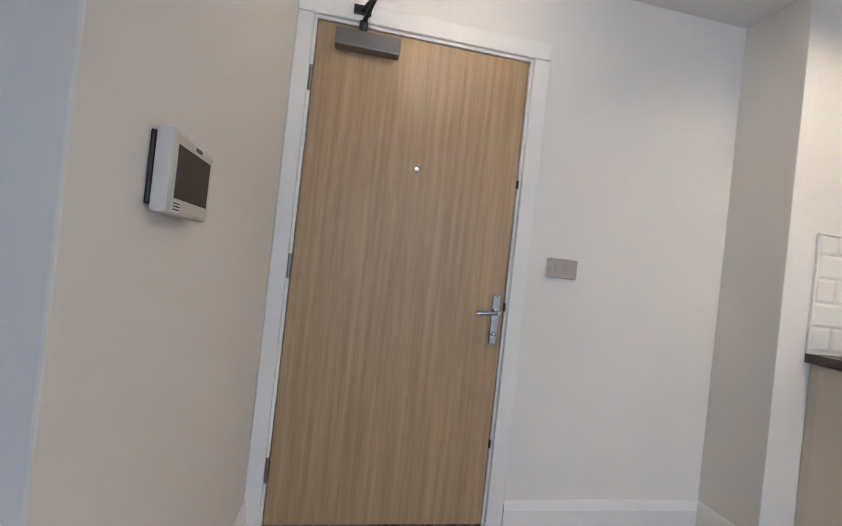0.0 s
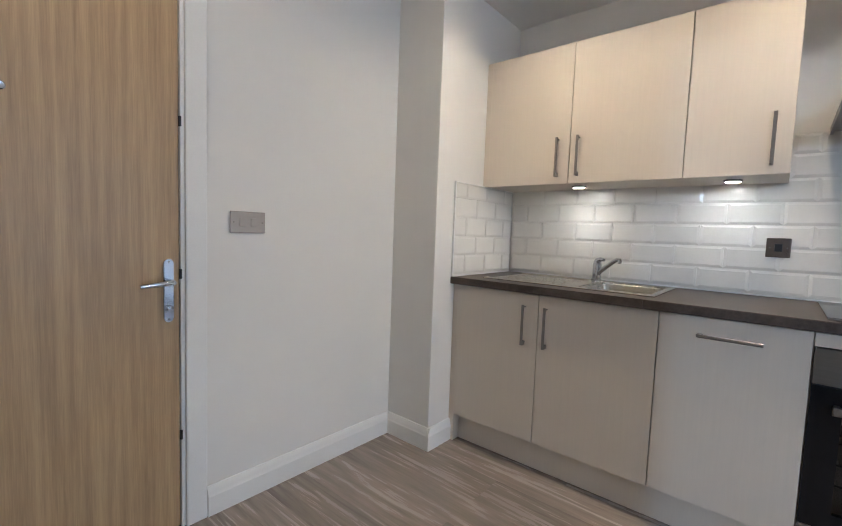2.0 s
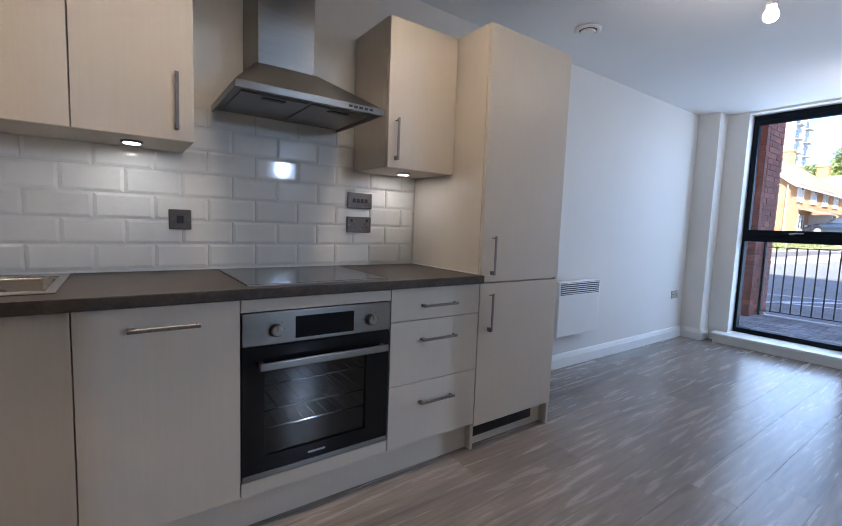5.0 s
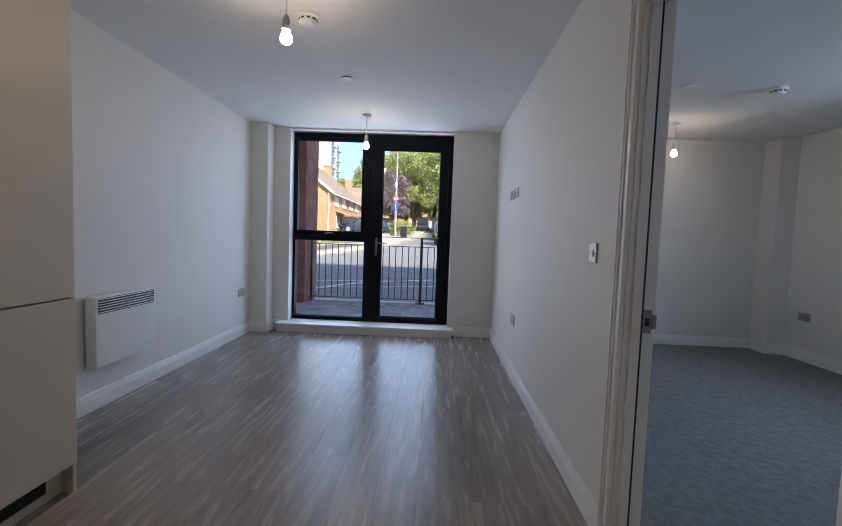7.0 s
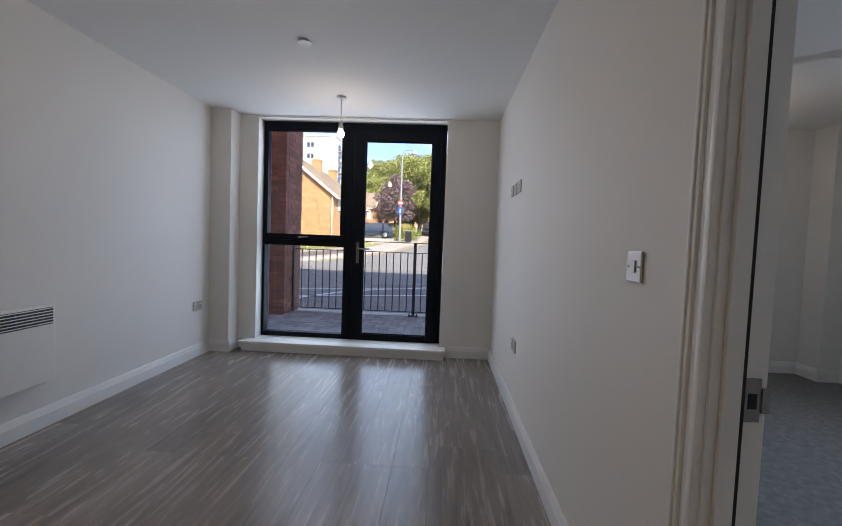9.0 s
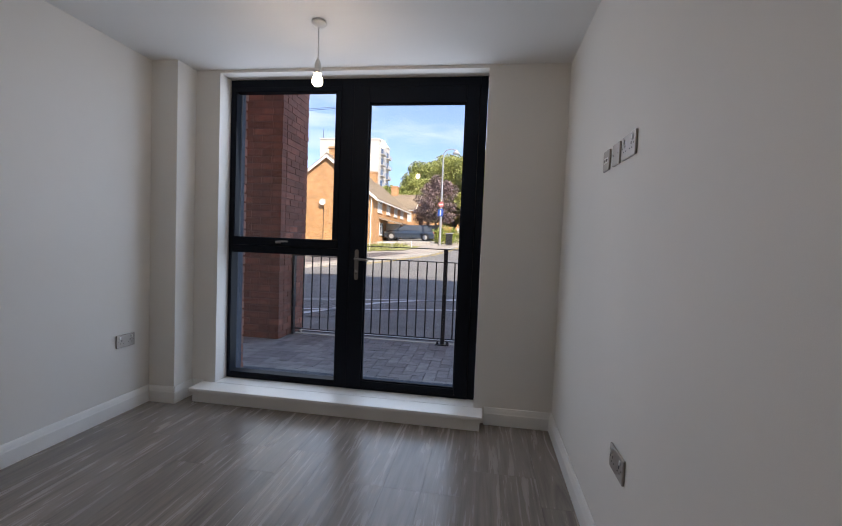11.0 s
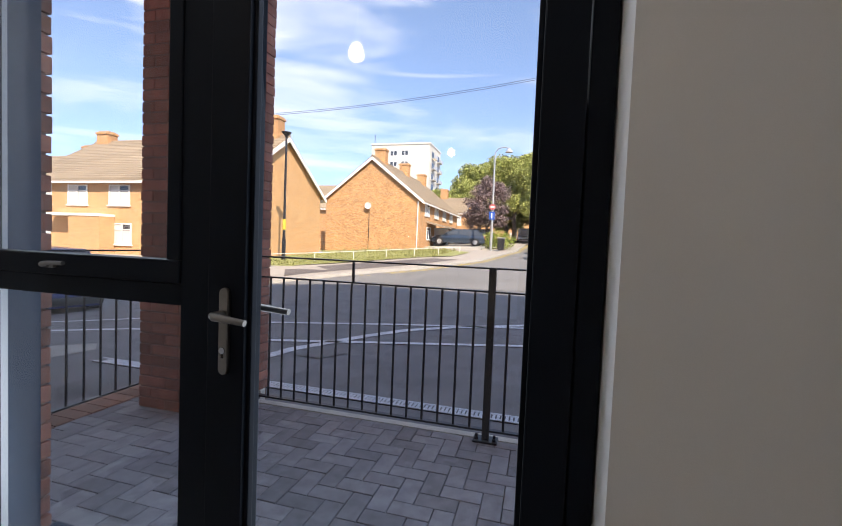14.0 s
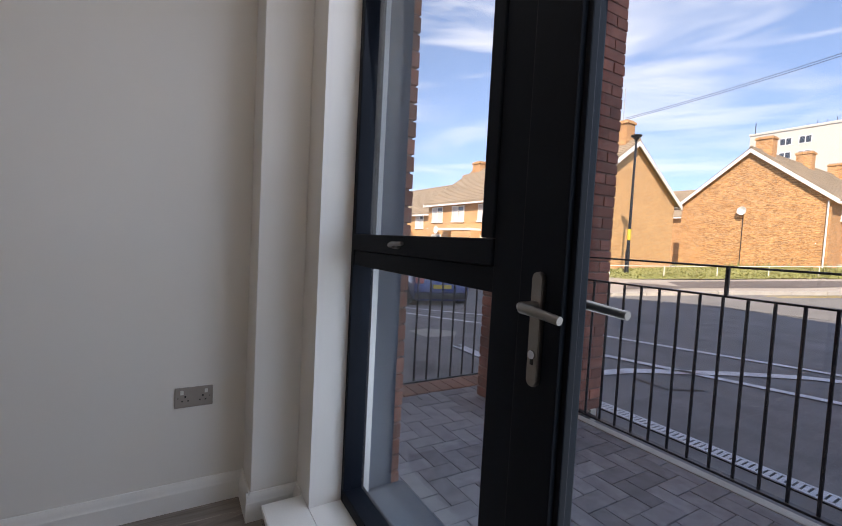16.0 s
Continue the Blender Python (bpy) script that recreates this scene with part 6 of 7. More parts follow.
def tree(at, height, spread, leaf, seed, label, count=7000, size=0.34, trunk=0.3):
    rng = random.Random(seed)
    t = thing("tree", at, label, "tree", "street trees")
    x, y, z = at
    bole = height * 0.28
    part("trunk", pipe([(x, y, z - 0.3), (x + 0.05, y, z + bole * 0.5), (x - 0.08, y + 0.05, z + bole), (x, y, z + height * 0.62)], [trunk * 1.25, trunk, trunk * 0.8, trunk * 0.35], 10), BARK, t)
    clumps = [(0, 0, height * 0.62, spread * 0.5)]
    for k in range(24):
        a = k * 2.4 + rng.uniform(-0.3, 0.3)
        h = rng.uniform(0.36, 0.88)
        d = spread * (0.72 if h < 0.7 else 0.42) * rng.uniform(0.7, 1.05)
        c = (d * math.cos(a), d * math.sin(a), height * h, spread * rng.uniform(0.15, 0.32))
        clumps.append(c)
        if k < 7:
            part("limb", pipe([(x, y, z + bole * rng.uniform(0.8, 1.3)), (x + c[0] * 0.45, y + c[1] * 0.45, z + c[2] * 0.75), (x + c[0] * 0.9, y + c[1] * 0.9, z + c[2])], [trunk * 0.45, trunk * 0.28, 0.04], 7), BARK, t)
    me = leaf_cloud(clumps, count, size, seed)
    me.materials.append(leaf)
    crown = new("crown", me)
    crown.parent = t
    return t


GREEN = "tall green street tree in full leaf"
t1 = tree((-1.0, 62, rise(-1, 62)), 12.0, 5.4, LEAF, 3, GREEN, 42000, 0.27)
t2 = tree((-8.5, 73, rise(-8.5, 73)), 10.0, 5.0, LEAF, 8, GREEN, 36000, 0.27)
for tx, ty, turn, sc in ((4.5, 58, 80, 0.97), (9.5, 63, 200, 1.05), (-5.0, 72, 140, 0.9), (15, 60, 20, 1.0), (-14.5, 76, 300, 0.85), (1.8, 76, 250, 1.1), (21, 66, 120, 1.0), (-12.5, 73, 40, 0.92), (-8.0, 80, 190, 1.15), (-2.5, 68, 330, 0.93), (6.8, 72, 10, 0.94), (12, 72, 160, 0.94), (-3.5, 84, 60, 0.60), (3.0, 92, 150, 0.7), (8.0, 88, 270, 0.66), (13.0, 84, 30, 0.7), (18.0, 80, 220, 0.7)):
    c = copy_thing(t1 if sc > 0.95 else t2, pose(tx, ty, rise(tx, ty), 0, 0, turn) @ Matrix.Scale(sc, 4))
tree((-2.6, 46.5, rise(-2.6, 46.5)), 7.0, 2.8, LEAF_PURPLE, 5, "copper-leaved round street tree", 9000, 0.20, 0.16)
hedge = thing("hedge", (-1.3, 43.5, rise(-1.3, 43.5)), "clipped yellow-green round hedge beside the drive", "hedge")
me = leaf_cloud([(0, 0, 0.9, 0.95), (-0.7, 0.1, 0.8, 0.8), (0.7, 0, 0.8, 0.75)], 2600, 0.14, 4)
me.materials.append(HEDGE)
hl = new("leaves", me)
hl.parent = hedge
part("stem", rod((-1.3, 43.5, rise(-1.3, 43.5)), (-1.3, 43.5, rise(-1.3, 43.5) + 0.8), 0.08, 8), BARK, hedge)

# grass blades along the verge
rng = random.Random(12)
verts, faces = [], []
while len(faces) < 5200:
    y = rng.uniform(20.2, 38.6)
    x = rng.uniform(-12, -2.8)
    edge = -8.6 + (y - 19.9) * 0.49 if y < 29.6 else -3.6
    if x > edge - 0.15 or (rng.random() < 0.5 and x < edge - 2.5):
        continue
    z = rise(x, y) + 0.15
    tall_one = rng.random() < 0.10 and y > 32
    h = rng.uniform(0.03, 0.08) * (5.0 if tall_one else 1)
    a = rng.uniform(0, 6.3)
    n = len(verts)
    wv = Vector((math.cos(a), math.sin(a), 0)) * 0.05
    verts += [Vector((x, y, z)) - wv, Vector((x, y, z)) + wv, Vector((x + rng.uniform(-0.06, 0.06), y + rng.uniform(-0.06, 0.06), z + h))]
    faces.append((n, n + 1, n + 2))
me = bpy.data.meshes.new("grass_tufts")
me.from_pydata(verts, [], faces)
me.materials.append(BLADES)
tagged(new("grass_tufts", me), "tufts of dry and green grass on the verge", "grass", kind="stuff")

# ---- street furniture ----
wf = thing("low_fence", (-6, 26, 0), "low pale metal knee rail on the grass", "fence")
prev = None
for k in range(7):
    x, y = -8.9 + 5.9 * k / 6, 21.6 + 13.0 * k / 6
    z = rise(x, y) + 0.15
    part("post", rod((x, y, z), (x, y, z + 0.44), 0.020, 8), PVC, wf)
    if prev:
        part("rail", rod(prev, (x, y, z + 0.42), 0.013, 8), PVC, wf)
    prev = (x, y, z + 0.42)
lamp = thing("street_lamp", (-9.75, 24, 0.1), "slim black street lamp with a yellow band", "street lamp", "street lamps")
part("column", rod((-9.75, 24, 0.1), (-9.75, 24, 6.2), 0.075, 12, 0.045), RAIL, lamp)
part("base", rod((-9.75, 24, 0.1), (-9.75, 24, 1.3), 0.095, 12), RAIL, lamp)
part("band", rod((-9.75, 24, 1.75), (-9.75, 24, 2.25), 0.082, 12), YELLOW, lamp)
part("lantern", lathe([(0.05, 0.0), (0.10, 0.12), (0.22, 0.22), (0.24, 0.27), (0.10, 0.32), (0.02, 0.34)], (-9.75, 24, 6.15), 16), RAIL, lamp)
lz = rise(-1.5, 40)
lamp2 = thing("street_lamp", (-1.5, 40, lz), "tall grey street lamp with a curved arm", "street lamp", "street lamps")
part("column", rod((-1.5, 40, lz), (-1.5, 40, 8.4), 0.11, 12, 0.06), LAMP_GREY, lamp2)
part("arm", pipe([(-1.5, 40, 8.3), (-1.48, 40, 8.8), (-1.25, 40, 9.1), (-0.8, 40, 9.2), (-0.45, 40, 9.1)], 0.045, 8), LAMP_GREY, lamp2)
part("lantern", lathe([(0.30, 0.0), (0.28, 0.10), (0.16, 0.20), (0.10, 0.32), (0.05, 0.36)], (-0.42, 40, 8.78), 16), GREY_PLASTIC, lamp2)
s = part("sign", box((-1.75, 39.86, 3.5), (-1.29, 39.89, 4.12), 0.01), SIGN_BLUE, lamp2, "blue rectangular road sign")
part("sign_mark", box((-1.56, 39.85, 3.6), (-1.48, 39.858, 4.0)), PVC, s)
s = part("sign", lathe([(0.25, 0.0), (0.25, 0.02), (0.02, 0.025)], (-1.5, 39.89, 4.5), 24, "-Y"), SIGN_RED, lamp2, "round red and white road sign")
part("sign_mark", box((-1.67, 39.855, 4.45), (-1.33, 39.868, 4.55)), PVC, s)
for sx, sy, hh in ((3.4, 74, 6.0), (4.2, 84, 6.0), (5.4, 96, 6.5)):
    q = thing("street_lamp", (sx, sy, rise(sx, sy)), "distant pale street lamp with a globe lantern", "street lamp", "street lamps")
    part("column", rod((sx, sy, rise(sx, sy)), (sx, sy, rise(sx, sy) + hh), 0.09, 8), LAMP_GREY, q)
    part("lantern", lathe([(0.1, 0), (0.34, 0.2), (0.34, 0.4), (0.1, 0.55)], (sx, sy, rise(sx, sy) + hh), 12), WHITE_PLASTIC, q)
wires = thing("overhead_cable", (5, 26, 8), "pair of thin overhead cables on a wooden pole", "cable")
for dz in (0.0, 0.09):
    pts = []
    for k in range(17):
        a = k / 16
        c = min(a, 0.45)
        pts.append((-12.6 + 38 * a, 27.2 - 0.5 * a, 8.33 + dz + 0.52 * c + 5.57 * c * c + 5.5 * (a - c)))
    part("wire", pipe(pts, 0.012, 5), BLACK_PLASTIC, wires)
part("pole", rod((25.4, 26.7, 0.2), (25.4, 26.7, 13.2), 0.14, 10, 0.1), BARK, wires)
def wheelie_bin(x, y, bz, label):
    """A tapered refuse bin with lid, handle bar and two wheels."""
    t = thing("wheelie_bin", (x, y, bz), label, "bin", "refuse bins")
    part("body", prism([(x - 0.23, bz + 0.05), (x + 0.23, bz + 0.05), (x + 0.29, bz + 1.0), (x - 0.29, bz + 1.0)], "Y", y - 0.3, y + 0.3, 0.02), BLACK_PLASTIC, t)
    part("lid", box((x - 0.32, y - 0.36, bz + 1.0), (x + 0.32, y + 0.34, bz + 1.07), 0.02), GREY_PLASTIC, t)
    part("handle", rod((x - 0.25, y + 0.37, bz + 0.98), (x + 0.25, y + 0.37, bz + 0.98), 0.016, 8), BLACK_PLASTIC, t)
    for s in (-1, 1):
        part("wheel", rod((x + s * 0.22, y + 0.28, bz + 0.09), (x + s * 0.26, y + 0.28, bz + 0.09), 0.09, 12), RUBBER, t)


wheelie_bin(-0.75, 40.6, rise(-0.75, 40.6) + 0.12, "dark wheeled refuse bin on the footway")
wheelie_bin(-12.3, 16.5, rise(-12.3, 16.5), "dark wheeled refuse bin at the edge of the yard")
wheelie_bin(-11.5, 16.6, rise(-11.5, 16.6), "dark wheeled refuse bin at the edge of the yard")


# ---- cars ----
def car(at, turn, colour, label, length=4.3, high=1.45, van=False):
    """A parked car: lofted body, glass house, four wheels with rims, lights and plates."""
    t = thing("parked_van" if van else "parked_car", (0, 0, 0), label, "van" if van else "car", "parked vehicles")
    paint = surface("car_paint", colour, 0.25, 0.3, vary=0.03, coat=0.6)
    hw = 0.88
    L = length / 2
    lower = [(-L, 0.42, 0.80), (-L + 0.04, 0.85, 0.90), (-L + 0.5, 0.96, 0.97), (-0.3, 0.95, 1.0), (L * 0.42, 0.92, 1.0), (L * 0.75, 0.82, 0.97), (L - 0.08, 0.66, 0.86), (L, 0.42, 0.76)]
    m = bmesh.new()
    rings = []
    for x, zt, wf_ in lower:
        w = hw * wf_
        rings.append([m.verts.new(p) for p in ((x, -w * 0.93, 0.22), (x, -w, 0.45), (x, -w * 0.985, zt * 0.82), (x, -w * 0.90, zt), (x, w * 0.90, zt), (x, w * 0.985, zt * 0.82), (x, w, 0.45), (x, w * 0.93, 0.22))])
    for a, c in zip(rings, rings[1:]):
        for k in range(8):
            m.faces.new((a[k], a[(k + 1) % 8], c[(k + 1) % 8], c[k]))
    m.faces.new(rings[0])
    m.faces.new(rings[-1][::-1])
    bmesh.ops.recalc_face_normals(m, faces=m.faces)
    part("body", m, paint, t)
    roof = [(-L + 0.10, 0.90, 0.80, 0.0), (-L + 0.62, high - 0.05, 0.68, 1), (-L * 0.1, high, 0.70, 1), (L * 0.18, high - 0.06, 0.67, 1), (L * 0.50, 0.92, 0.80, 0.0)]
    if van:
        roof = [(-L + 0.02, 0.9, 0.86, 0), (-L + 0.06, 1.95, 0.80, 1), (L * 0.30, 1.95, 0.80, 1), (L * 0.42, 1.85, 0.78, 1), (L * 0.72, 0.92, 0.84, 0)]
    m = bmesh.new()
    a = [m.verts.new((x, -w, z)) for x, z, w, _k in roof]
    c = [m.verts.new((x, w, z)) for x, z, w, _k in roof]
    base_a = [m.verts.new((x, -hw * 0.92, 0.88)) for x, *_r in roof[1:-1]]
    base_c = [m.verts.new((x, hw * 0.92, 0.88)) for x, *_r in roof[1:-1]]
    for k in range(len(roof) - 1):
        m.faces.new((a[k], a[k + 1], c[k + 1], c[k]))
    m.faces.new([a[0], *base_a, a[-1], *a[1:-1][::-1]][::1])
    m.faces.new([c[0], *base_c, c[-1], *c[1:-1][::-1]][::-1])
    bmesh.ops.recalc_face_normals(m, faces=m.faces)
    part("cabin", m, paint if van else FAR_GLASS, t, "" if van else "dark glass house")
    z_r = roof[2][1]
    if not van:
        part("roof", box((-L + 0.60, -0.66, z_r - 0.055), (L * 0.19, 0.66, z_r + 0.012), 0.03), paint, t)
        for s in (-1, 1):
            for x0, x1 in ((-L + 0.14, -L + 0.66), (-0.12, -0.05), (L * 0.18, L * 0.50)):
                za = 0.90 if x0 < -L + 0.2 else (z_r - 0.03)
                zb = z_r - 0.05 if x0 < -L + 0.2 else (0.90 if x1 > 0.2 else 0.9)
                part("pillar", rod((x0, s * (0.80 if za < 1 else 0.70), za), (x1, s * (0.80 if zb < 1 else 0.70), zb), 0.035, 6), paint, t)
    for sx in (-L + 0.82, L - 0.80):
        for s in (-1, 1):
            wh = part("wheel", rod((sx, s * 0.70, 0.31), (sx, s * 0.895, 0.31), 0.31, 24), RUBBER, t)
            part("rim", lathe([(0.215, 0.0), (0.21, 0.012), (0.16, 0.004), (0.05, 0.016), (0.02, 0.018)], (sx, s * 0.893, 0.31), 16, "Y" if s > 0 else "-Y"), LAMP_GREY, wh)
            part("arch", lathe([(0.37, 0.0), (0.37, 0.004), (0.30, 0.004)], (sx, s * 0.874, 0.31), 24, "Y" if s > 0 else "-Y"), BLACK_PLASTIC, t)
    for s in (-1, 1):
        part("headlight", box((L - 0.22, s * 0.62 - 0.16, 0.60), (L - 0.02, s * 0.62 + 0.16, 0.74), 0.04), CHROME, t)
        part("tail_light", box((-L - 0.005, s * 0.64 - 0.12, 0.68), (-L + 0.12, s * 0.64 + 0.12, 0.84), 0.03), SIGN_RED, t)
        part("mirror", box((L * 0.36, s * 0.98 - 0.09, 0.92), (L * 0.36 + 0.10, s * 0.98 + 0.09, 1.05), 0.03), paint, t)
    part("number_plate", box((-L - 0.025, -0.26, 0.55), (-L - 0.002, 0.26, 0.66), 0.004), YELLOW, t)
    part("number_plate", box((L - 0.002, -0.26, 0.42), (L + 0.018, 0.26, 0.53), 0.004), PVC, t)
    part("bumper", box((-L - 0.03, -0.76, 0.26), (-L + 0.16, 0.76, 0.44), 0.04), BLACK_PLASTIC, t)
    part("window_line", box((-L + 0.30, -0.825, 0.885), (L * 0.44, 0.825, 0.905), 0.004), BLACK_PLASTIC, t)
    t.matrix_basis = pose(at[0], at[1], at[2], 0, 0, turn)
    return t


car((-9.6, 13.2, rise(-9.6, 13.2)), 165, (0.035, 0.055, 0.19), "blue hatchback parked in the yard", 4.0, 1.48)
car((-4.72, 43.2, rise(-4.72, 43.2) + 0.325), 182, (0.035, 0.055, 0.085), "dark blue saloon car parked on the drive", 4.75, 1.40)
car((-4.1, 48.6, rise(-4.1, 48.6) + 0.325), 186, (0.03, 0.032, 0.036), "black hatchback parked on the drive", 4.2, 1.45)
car((3.0, 34, rise(3.0, 34)), 92, (0.20, 0.17, 0.14), "bronze car parked at the kerb", 4.4, 1.6)
for k, col in enumerate(((0.10, 0.10, 0.11), (0.32, 0.33, 0.35), (0.06, 0.07, 0.10), (0.40, 0.40, 0.42), (0.14, 0.05, 0.05))):
    yy = 40.5 + 5.4 * k
    car((2.8 + 0.02 * k, yy, rise(2.8, yy)), 90, col, ("dark grey", "silver", "navy", "pale grey", "dark red")[k] + " car parked in a row along the kerb", 4.3, 1.47)
car((0.2, 66, rise(0.2, 66) + 0.05), 270, (0.62, 0.62, 0.62), "white panel van parked up the street", 5.0, 1.95, True)
car((2.4, 72, rise(2.4, 72)), 90, (0.62, 0.62, 0.62), "white box van parked up the street", 5.2, 1.95, True)

# ---- pieces: floor planks, wall tiles, terrace blocks, column bricks ----
PW, PL = 0.192, 1.285
plank_me = {}
def plank(width, length):
    key = (round(width, 3), round(length, 3))
    if key not in plank_me:
        plank_me[key] = mesh_of("plank", box((-width / 2 + 0.0003, 0.0003, -0.006), (width / 2 - 0.0003, length - 0.0003, 0.0), 0.0006), PLANK)
    return plank_me[key]


rng = random.Random(31)
x = 0.0
while x < W + 0.05:
    w = min(PW, W + 0.05 - x)
    y = -0.12 - rng.choice((0.2, 0.45, 0.75, 1.0, 1.15))
    while y < WIN_Y:
        y0, y1 = max(y, -0.05), min(y + PL, WIN_Y + 0.01)
        if y1 - y0 > 0.03 and w > 0.02:
            piece("plank", plank(w, y1 - y0), FLOOR, (x + w / 2, y0, 0.0))
        y += PL
    x += PW

TW, THT = 0.2035, 0.1025
tile_me = {}
def tile_mesh(w, h, axis):
    """A bevelled metro tile: flat field, sloping rim; it stands 8 mm proud of the wall."""
    key = (round(w, 3), round(h, 3), axis)
    if key not in tile_me:
        m = bmesh.new()
        g = 0.0009
        e = min(0.012, w * 0.3, h * 0.3)
        ring = lambda i, d: [(-w / 2 + i, -h / 2 + i, d), (w / 2 - i, -h / 2 + i, d), (w / 2 - i, h / 2 - i, d), (-w / 2 + i, h / 2 - i, d)]
        rs = [[m.verts.new(p) for p in ring(i, d)] for i, d in ((g, 0.0), (g, 0.004), (g + e, 0.0072))]
        for a, c in zip(rs, rs[1:]):
            for k in range(4):
                m.faces.new((a[k], a[(k + 1) % 4], c[(k + 1) % 4], c[k]))
        m.faces.new(rs[-1])
        turn = Matrix(((0, 0, 1, 0), (1, 0, 0, 0), (0, 1, 0, 0), (0, 0, 0, 1))) if axis == "X" else Matrix(((-1, 0, 0, 0), (0, 0, 1, 0), (0, 1, 0, 0), (0, 0, 0, 1)))
        bmesh.ops.transform(m, matrix=turn, verts=m.verts)
        tile_me[key] = mesh_of("tile", m, TILE, 5)
    return tile_me[key]


splash = setting("trim_splashback", join(box((0.0005, PIER_Y + 0.001, 0.905), (0.0035, 2.856, 1.412)), box((0.0005, 1.646, 1.412), (0.0035, 2.451, 1.622))), GROUT,
                 "white bevelled metro tile splashback behind the worktop", "tiles")
splash2 = setting("trim_splashback_end", box((0.004, PIER_Y + 0.0005, 0.905), (0.628, PIER_Y + 0.0035, 1.416)), GROUT, "white bevelled metro tiles on the pier", "tiles")
setting("trim_tile_edge", box((0.6285, PIER_Y + 0.001, 0.91), (0.6345, PIER_Y + 0.013, 1.418), 0.002), SILICONE, "white tile edge trim on the pier", "trim")
setting("trim_tile_top", box((0.004, PIER_Y + 0.001, 1.4135), (0.628, PIER_Y + 0.012, 1.419), 0.002), SILICONE, "white tile edge trim on the pier", "trim")
for r in range(7):
    z0, z1 = 0.921 + r * THT, 0.921 + (r + 1) * THT
    lo, hi = (PIER_Y + 0.012, 2.854) if r < 5 else (1.648, 2.449)
    z1 = min(z1, 1.620)
    y = 0.112 - TW * (0.5 if r % 2 else 0.0)
    while y < hi:
        a, c = max(y, lo), min(y + TW, hi)
        if c - a > 0.012:
            piece("tile", tile_mesh(c - a, z1 - z0, "X"), splash, (0.0036, (a + c) / 2, (z0 + z1) / 2))
        y += TW
    if r < 5:
        x = 0.0125 - TW * (0.0 if r % 2 else 0.5)
        while x < 0.626:
            a, c = max(x, 0.0125), min(x + TW, 0.626)
            if c - a > 0.012:
                ze = min(z1, 1.413)
                piece("tile", tile_mesh(c - a, ze - z0, "Y"), splash2, ((a + c) / 2, PIER_Y + 0.0036, (z0 + ze) / 2))
            x += TW

# terrace blocks in herringbone, cut by the edges
block_me = {}
def block(w, d, mat, name="block", t=0.06):
    key = (round(w, 3), round(d, 3), mat.name, round(t, 3))
    if key not in block_me:
        block_me[key] = mesh_of(name, box((-w / 2 + 0.002, -d / 2 + 0.002, -t), (w / 2 - 0.002, d / 2 - 0.002, 0), 0.005), mat)
    return block_me[key]


BX_LO, BX_HI, BY_LO, BY_HI = -0.60, 3.1, 7.17, 8.586
rng = random.Random(7)
for i in range(-24, 44):
    for j in range(-24, 44):
        # herringbone cell: a lying and a standing block in each step of the weave
        for kind in (0, 1):
            ux, uy = 0.1 * (i * 1 + j * 2), 0.1 * (i * 1 - j * 2)
            if kind == 0:
                lo, hi = (ux, uy), (ux + 0.2, uy + 0.1)
            else:
                lo, hi = (ux, uy + 0.1), (ux + 0.1, uy + 0.3)
            lo = (lo[0] + 0.4, lo[1] + 7.3)
            hi = (hi[0] + 0.4, hi[1] + 7.3)
            a, c = (max(lo[0], BX_LO), max(lo[1], BY_LO)), (min(hi[0], BX_HI), min(hi[1], BY_HI))
            if c[0] - a[0] > 0.02 and c[1] - a[1] > 0.02:
                piece("block", block(c[0] - a[0], c[1] - a[1], PAVER), bed, ((a[0] + c[0]) / 2, (a[1] + c[1]) / 2, TZ + rng.uniform(-0.002, 0.0015)))
y = 7.17
while y < 8.78:
    piece("brick", block(0.215, 0.106, EDGE_BRICK), bed, (-0.712, y + 0.053, TZ + 0.002))
    y += 0.109
x = -0.60
while x < -0.1:
    piece("block", block(0.2, 0.208, PAVER), bed, (x + 0.1, 8.691, TZ - 0.001))
    x += 0.2

# brick column on the terrace, and the brick edge of the outer wall
column = thing("brick_column", (-0.15, 8.55, TZ), "square red-brown brick column on the terrace", "column", kind="structure")
QX0, QX1, QY0, QY1, QT = -0.435, 0.130, 8.24, 8.905, 4.4
part("core", box((QX0 + 0.008, QY0 + 0.008, -0.1), (QX1 - 0.008, QY1 - 0.008, QT)), MORTAR, column)
brick_me = {}
def brick(sx, sy):
    key = (round(sx, 3), round(sy, 3))
    if key not in brick_me:
        brick_me[key] = mesh_of("brick", box((-sx / 2, -sy / 2, 0.0), (sx / 2, sy / 2, 0.065), 0.004), BRICK)
    return brick_me[key]


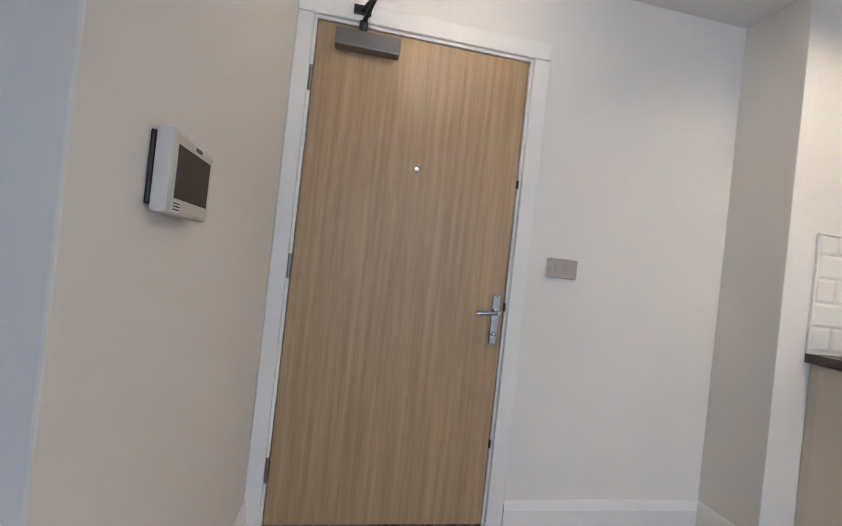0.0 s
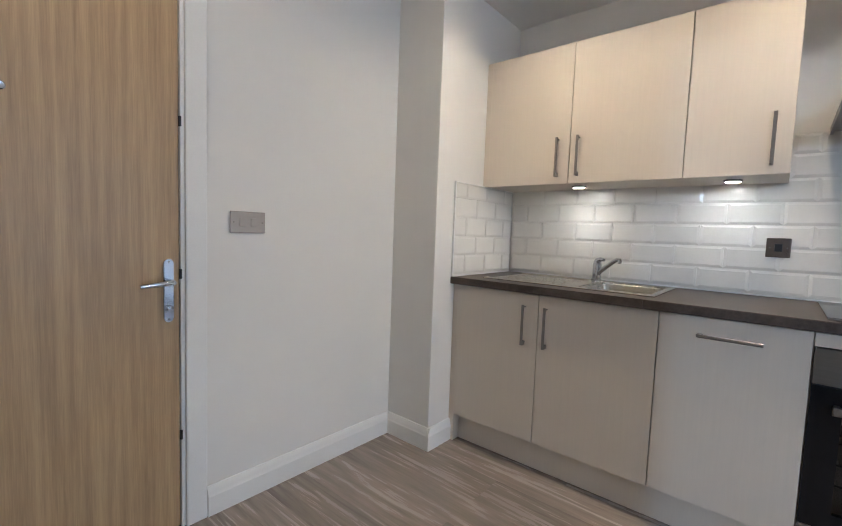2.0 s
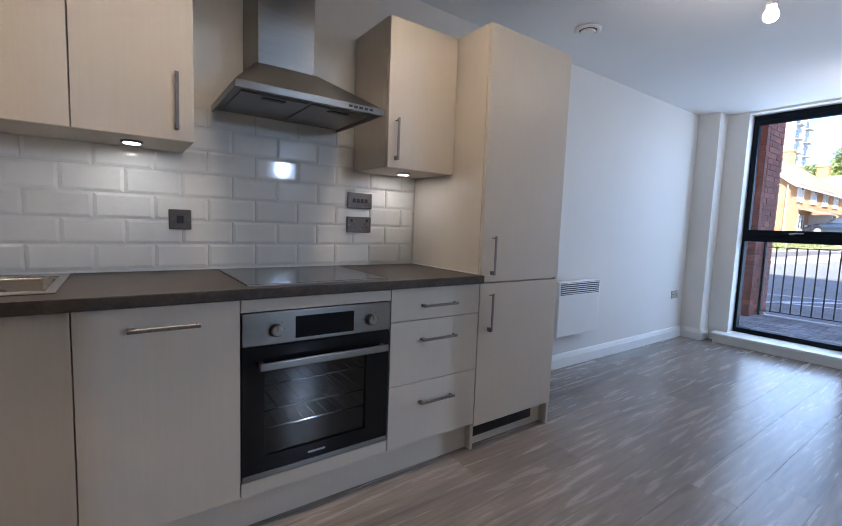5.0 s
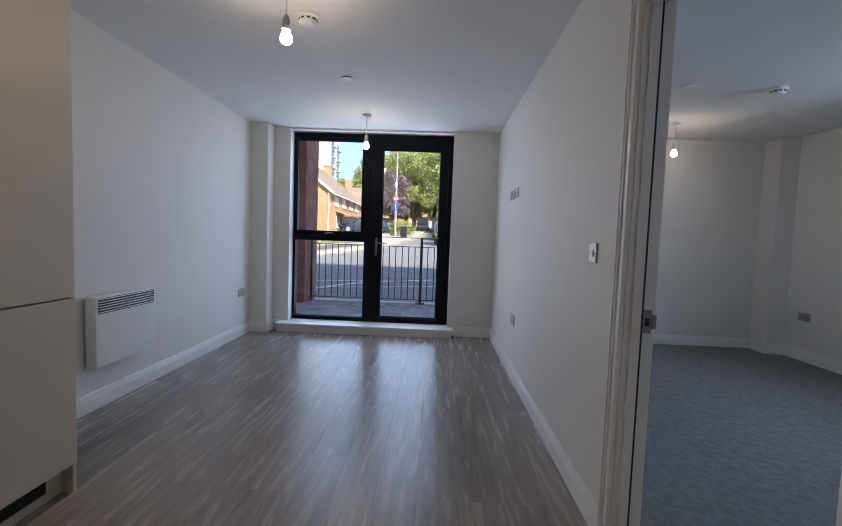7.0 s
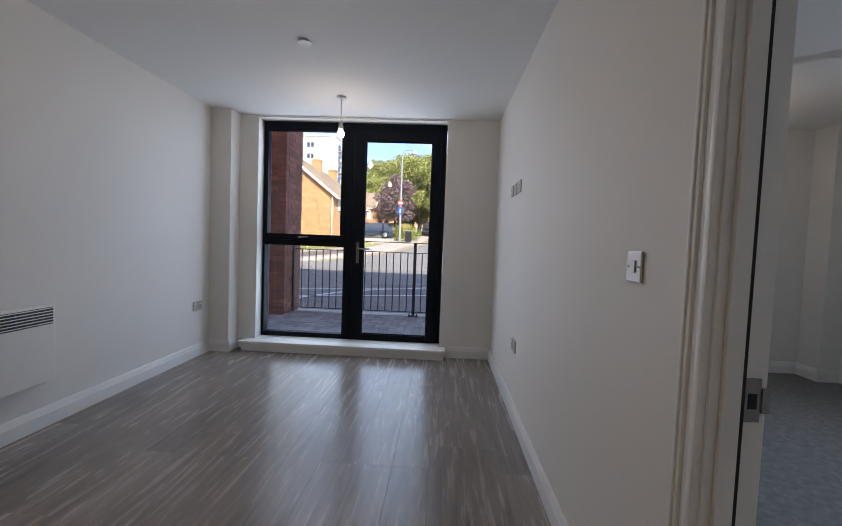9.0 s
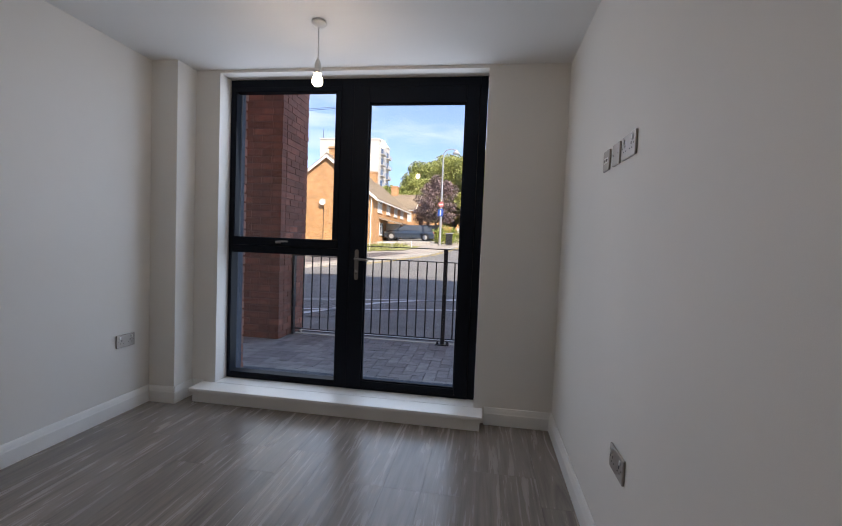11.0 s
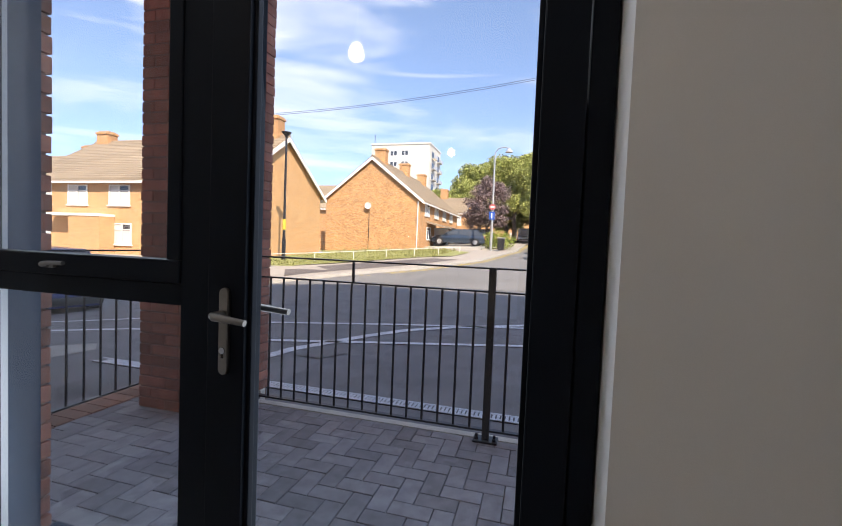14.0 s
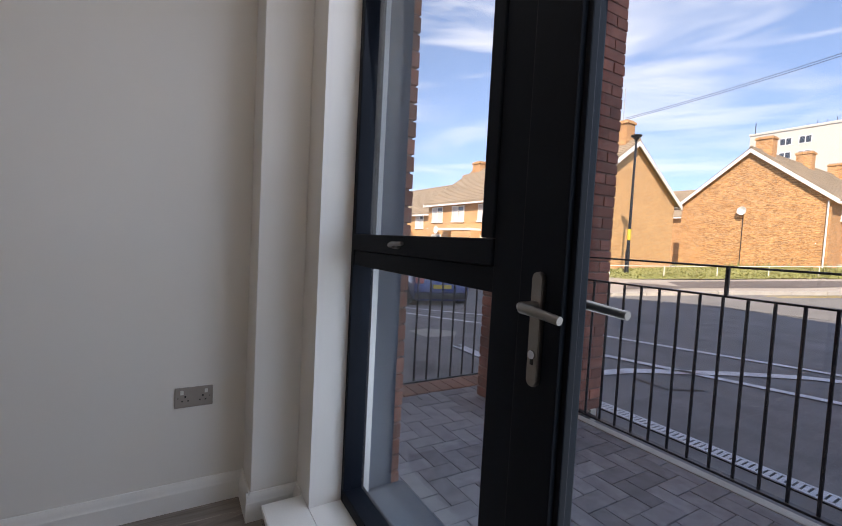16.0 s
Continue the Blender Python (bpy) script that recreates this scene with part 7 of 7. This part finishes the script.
rng = random.Random(17)
rest = bmesh.new()
for r in range(57):
    z = TZ + 0.004 + r * 0.075
    odd = r % 2
    spans = []
    x0 = QX0
    cuts = [QX0, QX0 + 0.1025, QX0 + 0.3275, QX1 - 0.1025 - 0.01, QX1] if odd else [QX0, QX0 + 0.215 + 0.005, QX0 + 0.44, QX1]
    for a, c in zip(cuts, cuts[1:]):
        spans.append(((a + 0.005 if a > QX0 else a), (c - 0.005 if c < QX1 else c), QY0, QY0 + 0.1025))
    cuts = [QY0 + 0.1125, QY0 + 0.3275, QY0 + 0.5525, QY1] if odd else [QY0 + 0.1125, QY0 + 0.215, QY0 + 0.44, QY1]
    for a, c in zip(cuts, cuts[1:]):
        spans.append((QX1 - 0.1025, QX1, a, c - 0.01 if c < QY1 else c))
    for x0, x1, y0, y1 in spans:
        o = rng.uniform(-0.0025, 0.0025)
        if r < 38:
            piece("brick", brick(x1 - x0, y1 - y0), column, ((x0 + x1) / 2 + (o if x1 == QX1 else 0), (y0 + y1) / 2 + o, z))
        else:
            box((x0, y0, z), (x1, y1, z + 0.065), 0, rest)
    box((QX0, QY0 + 0.1125, z), (QX0 + 0.1025, QY1, z + 0.065), 0, rest)
    box((QX0 + 0.1125, QY1 - 0.1025, z), (QX1 - 0.1125, QY1, z + 0.065), 0, rest)
tagged(part("brick_rest", rest, BRICK_STUFF, column), kind="stuff")
leafwall = setting("wall_brick_leaf", box((-6.0, 7.0555, -0.25), (0.350, 7.150, 3.2)), MORTAR, "red-brown brick outer leaf beside the window")
rest = bmesh.new()
for r in range(42):
    z = 0.004 + r * 0.075
    off = 0.1125 if r % 2 else 0.0
    w0 = 0.1025 if r % 2 else 0.215
    o = rng.uniform(-0.004, 0.004)
    piece("brick", brick(w0, 0.1025), leafwall, (0.366 - w0 / 2 + o, 7.1095, z))
    x1 = 0.366 - w0 - 0.01
    while x1 > -2.6:
        box((x1 - 0.215, 7.07, z), (x1, 7.16, z + 0.065), 0, rest)
        x1 -= 0.225
tagged(part("brick_rest", rest, BRICK_STUFF, leafwall), kind="stuff")
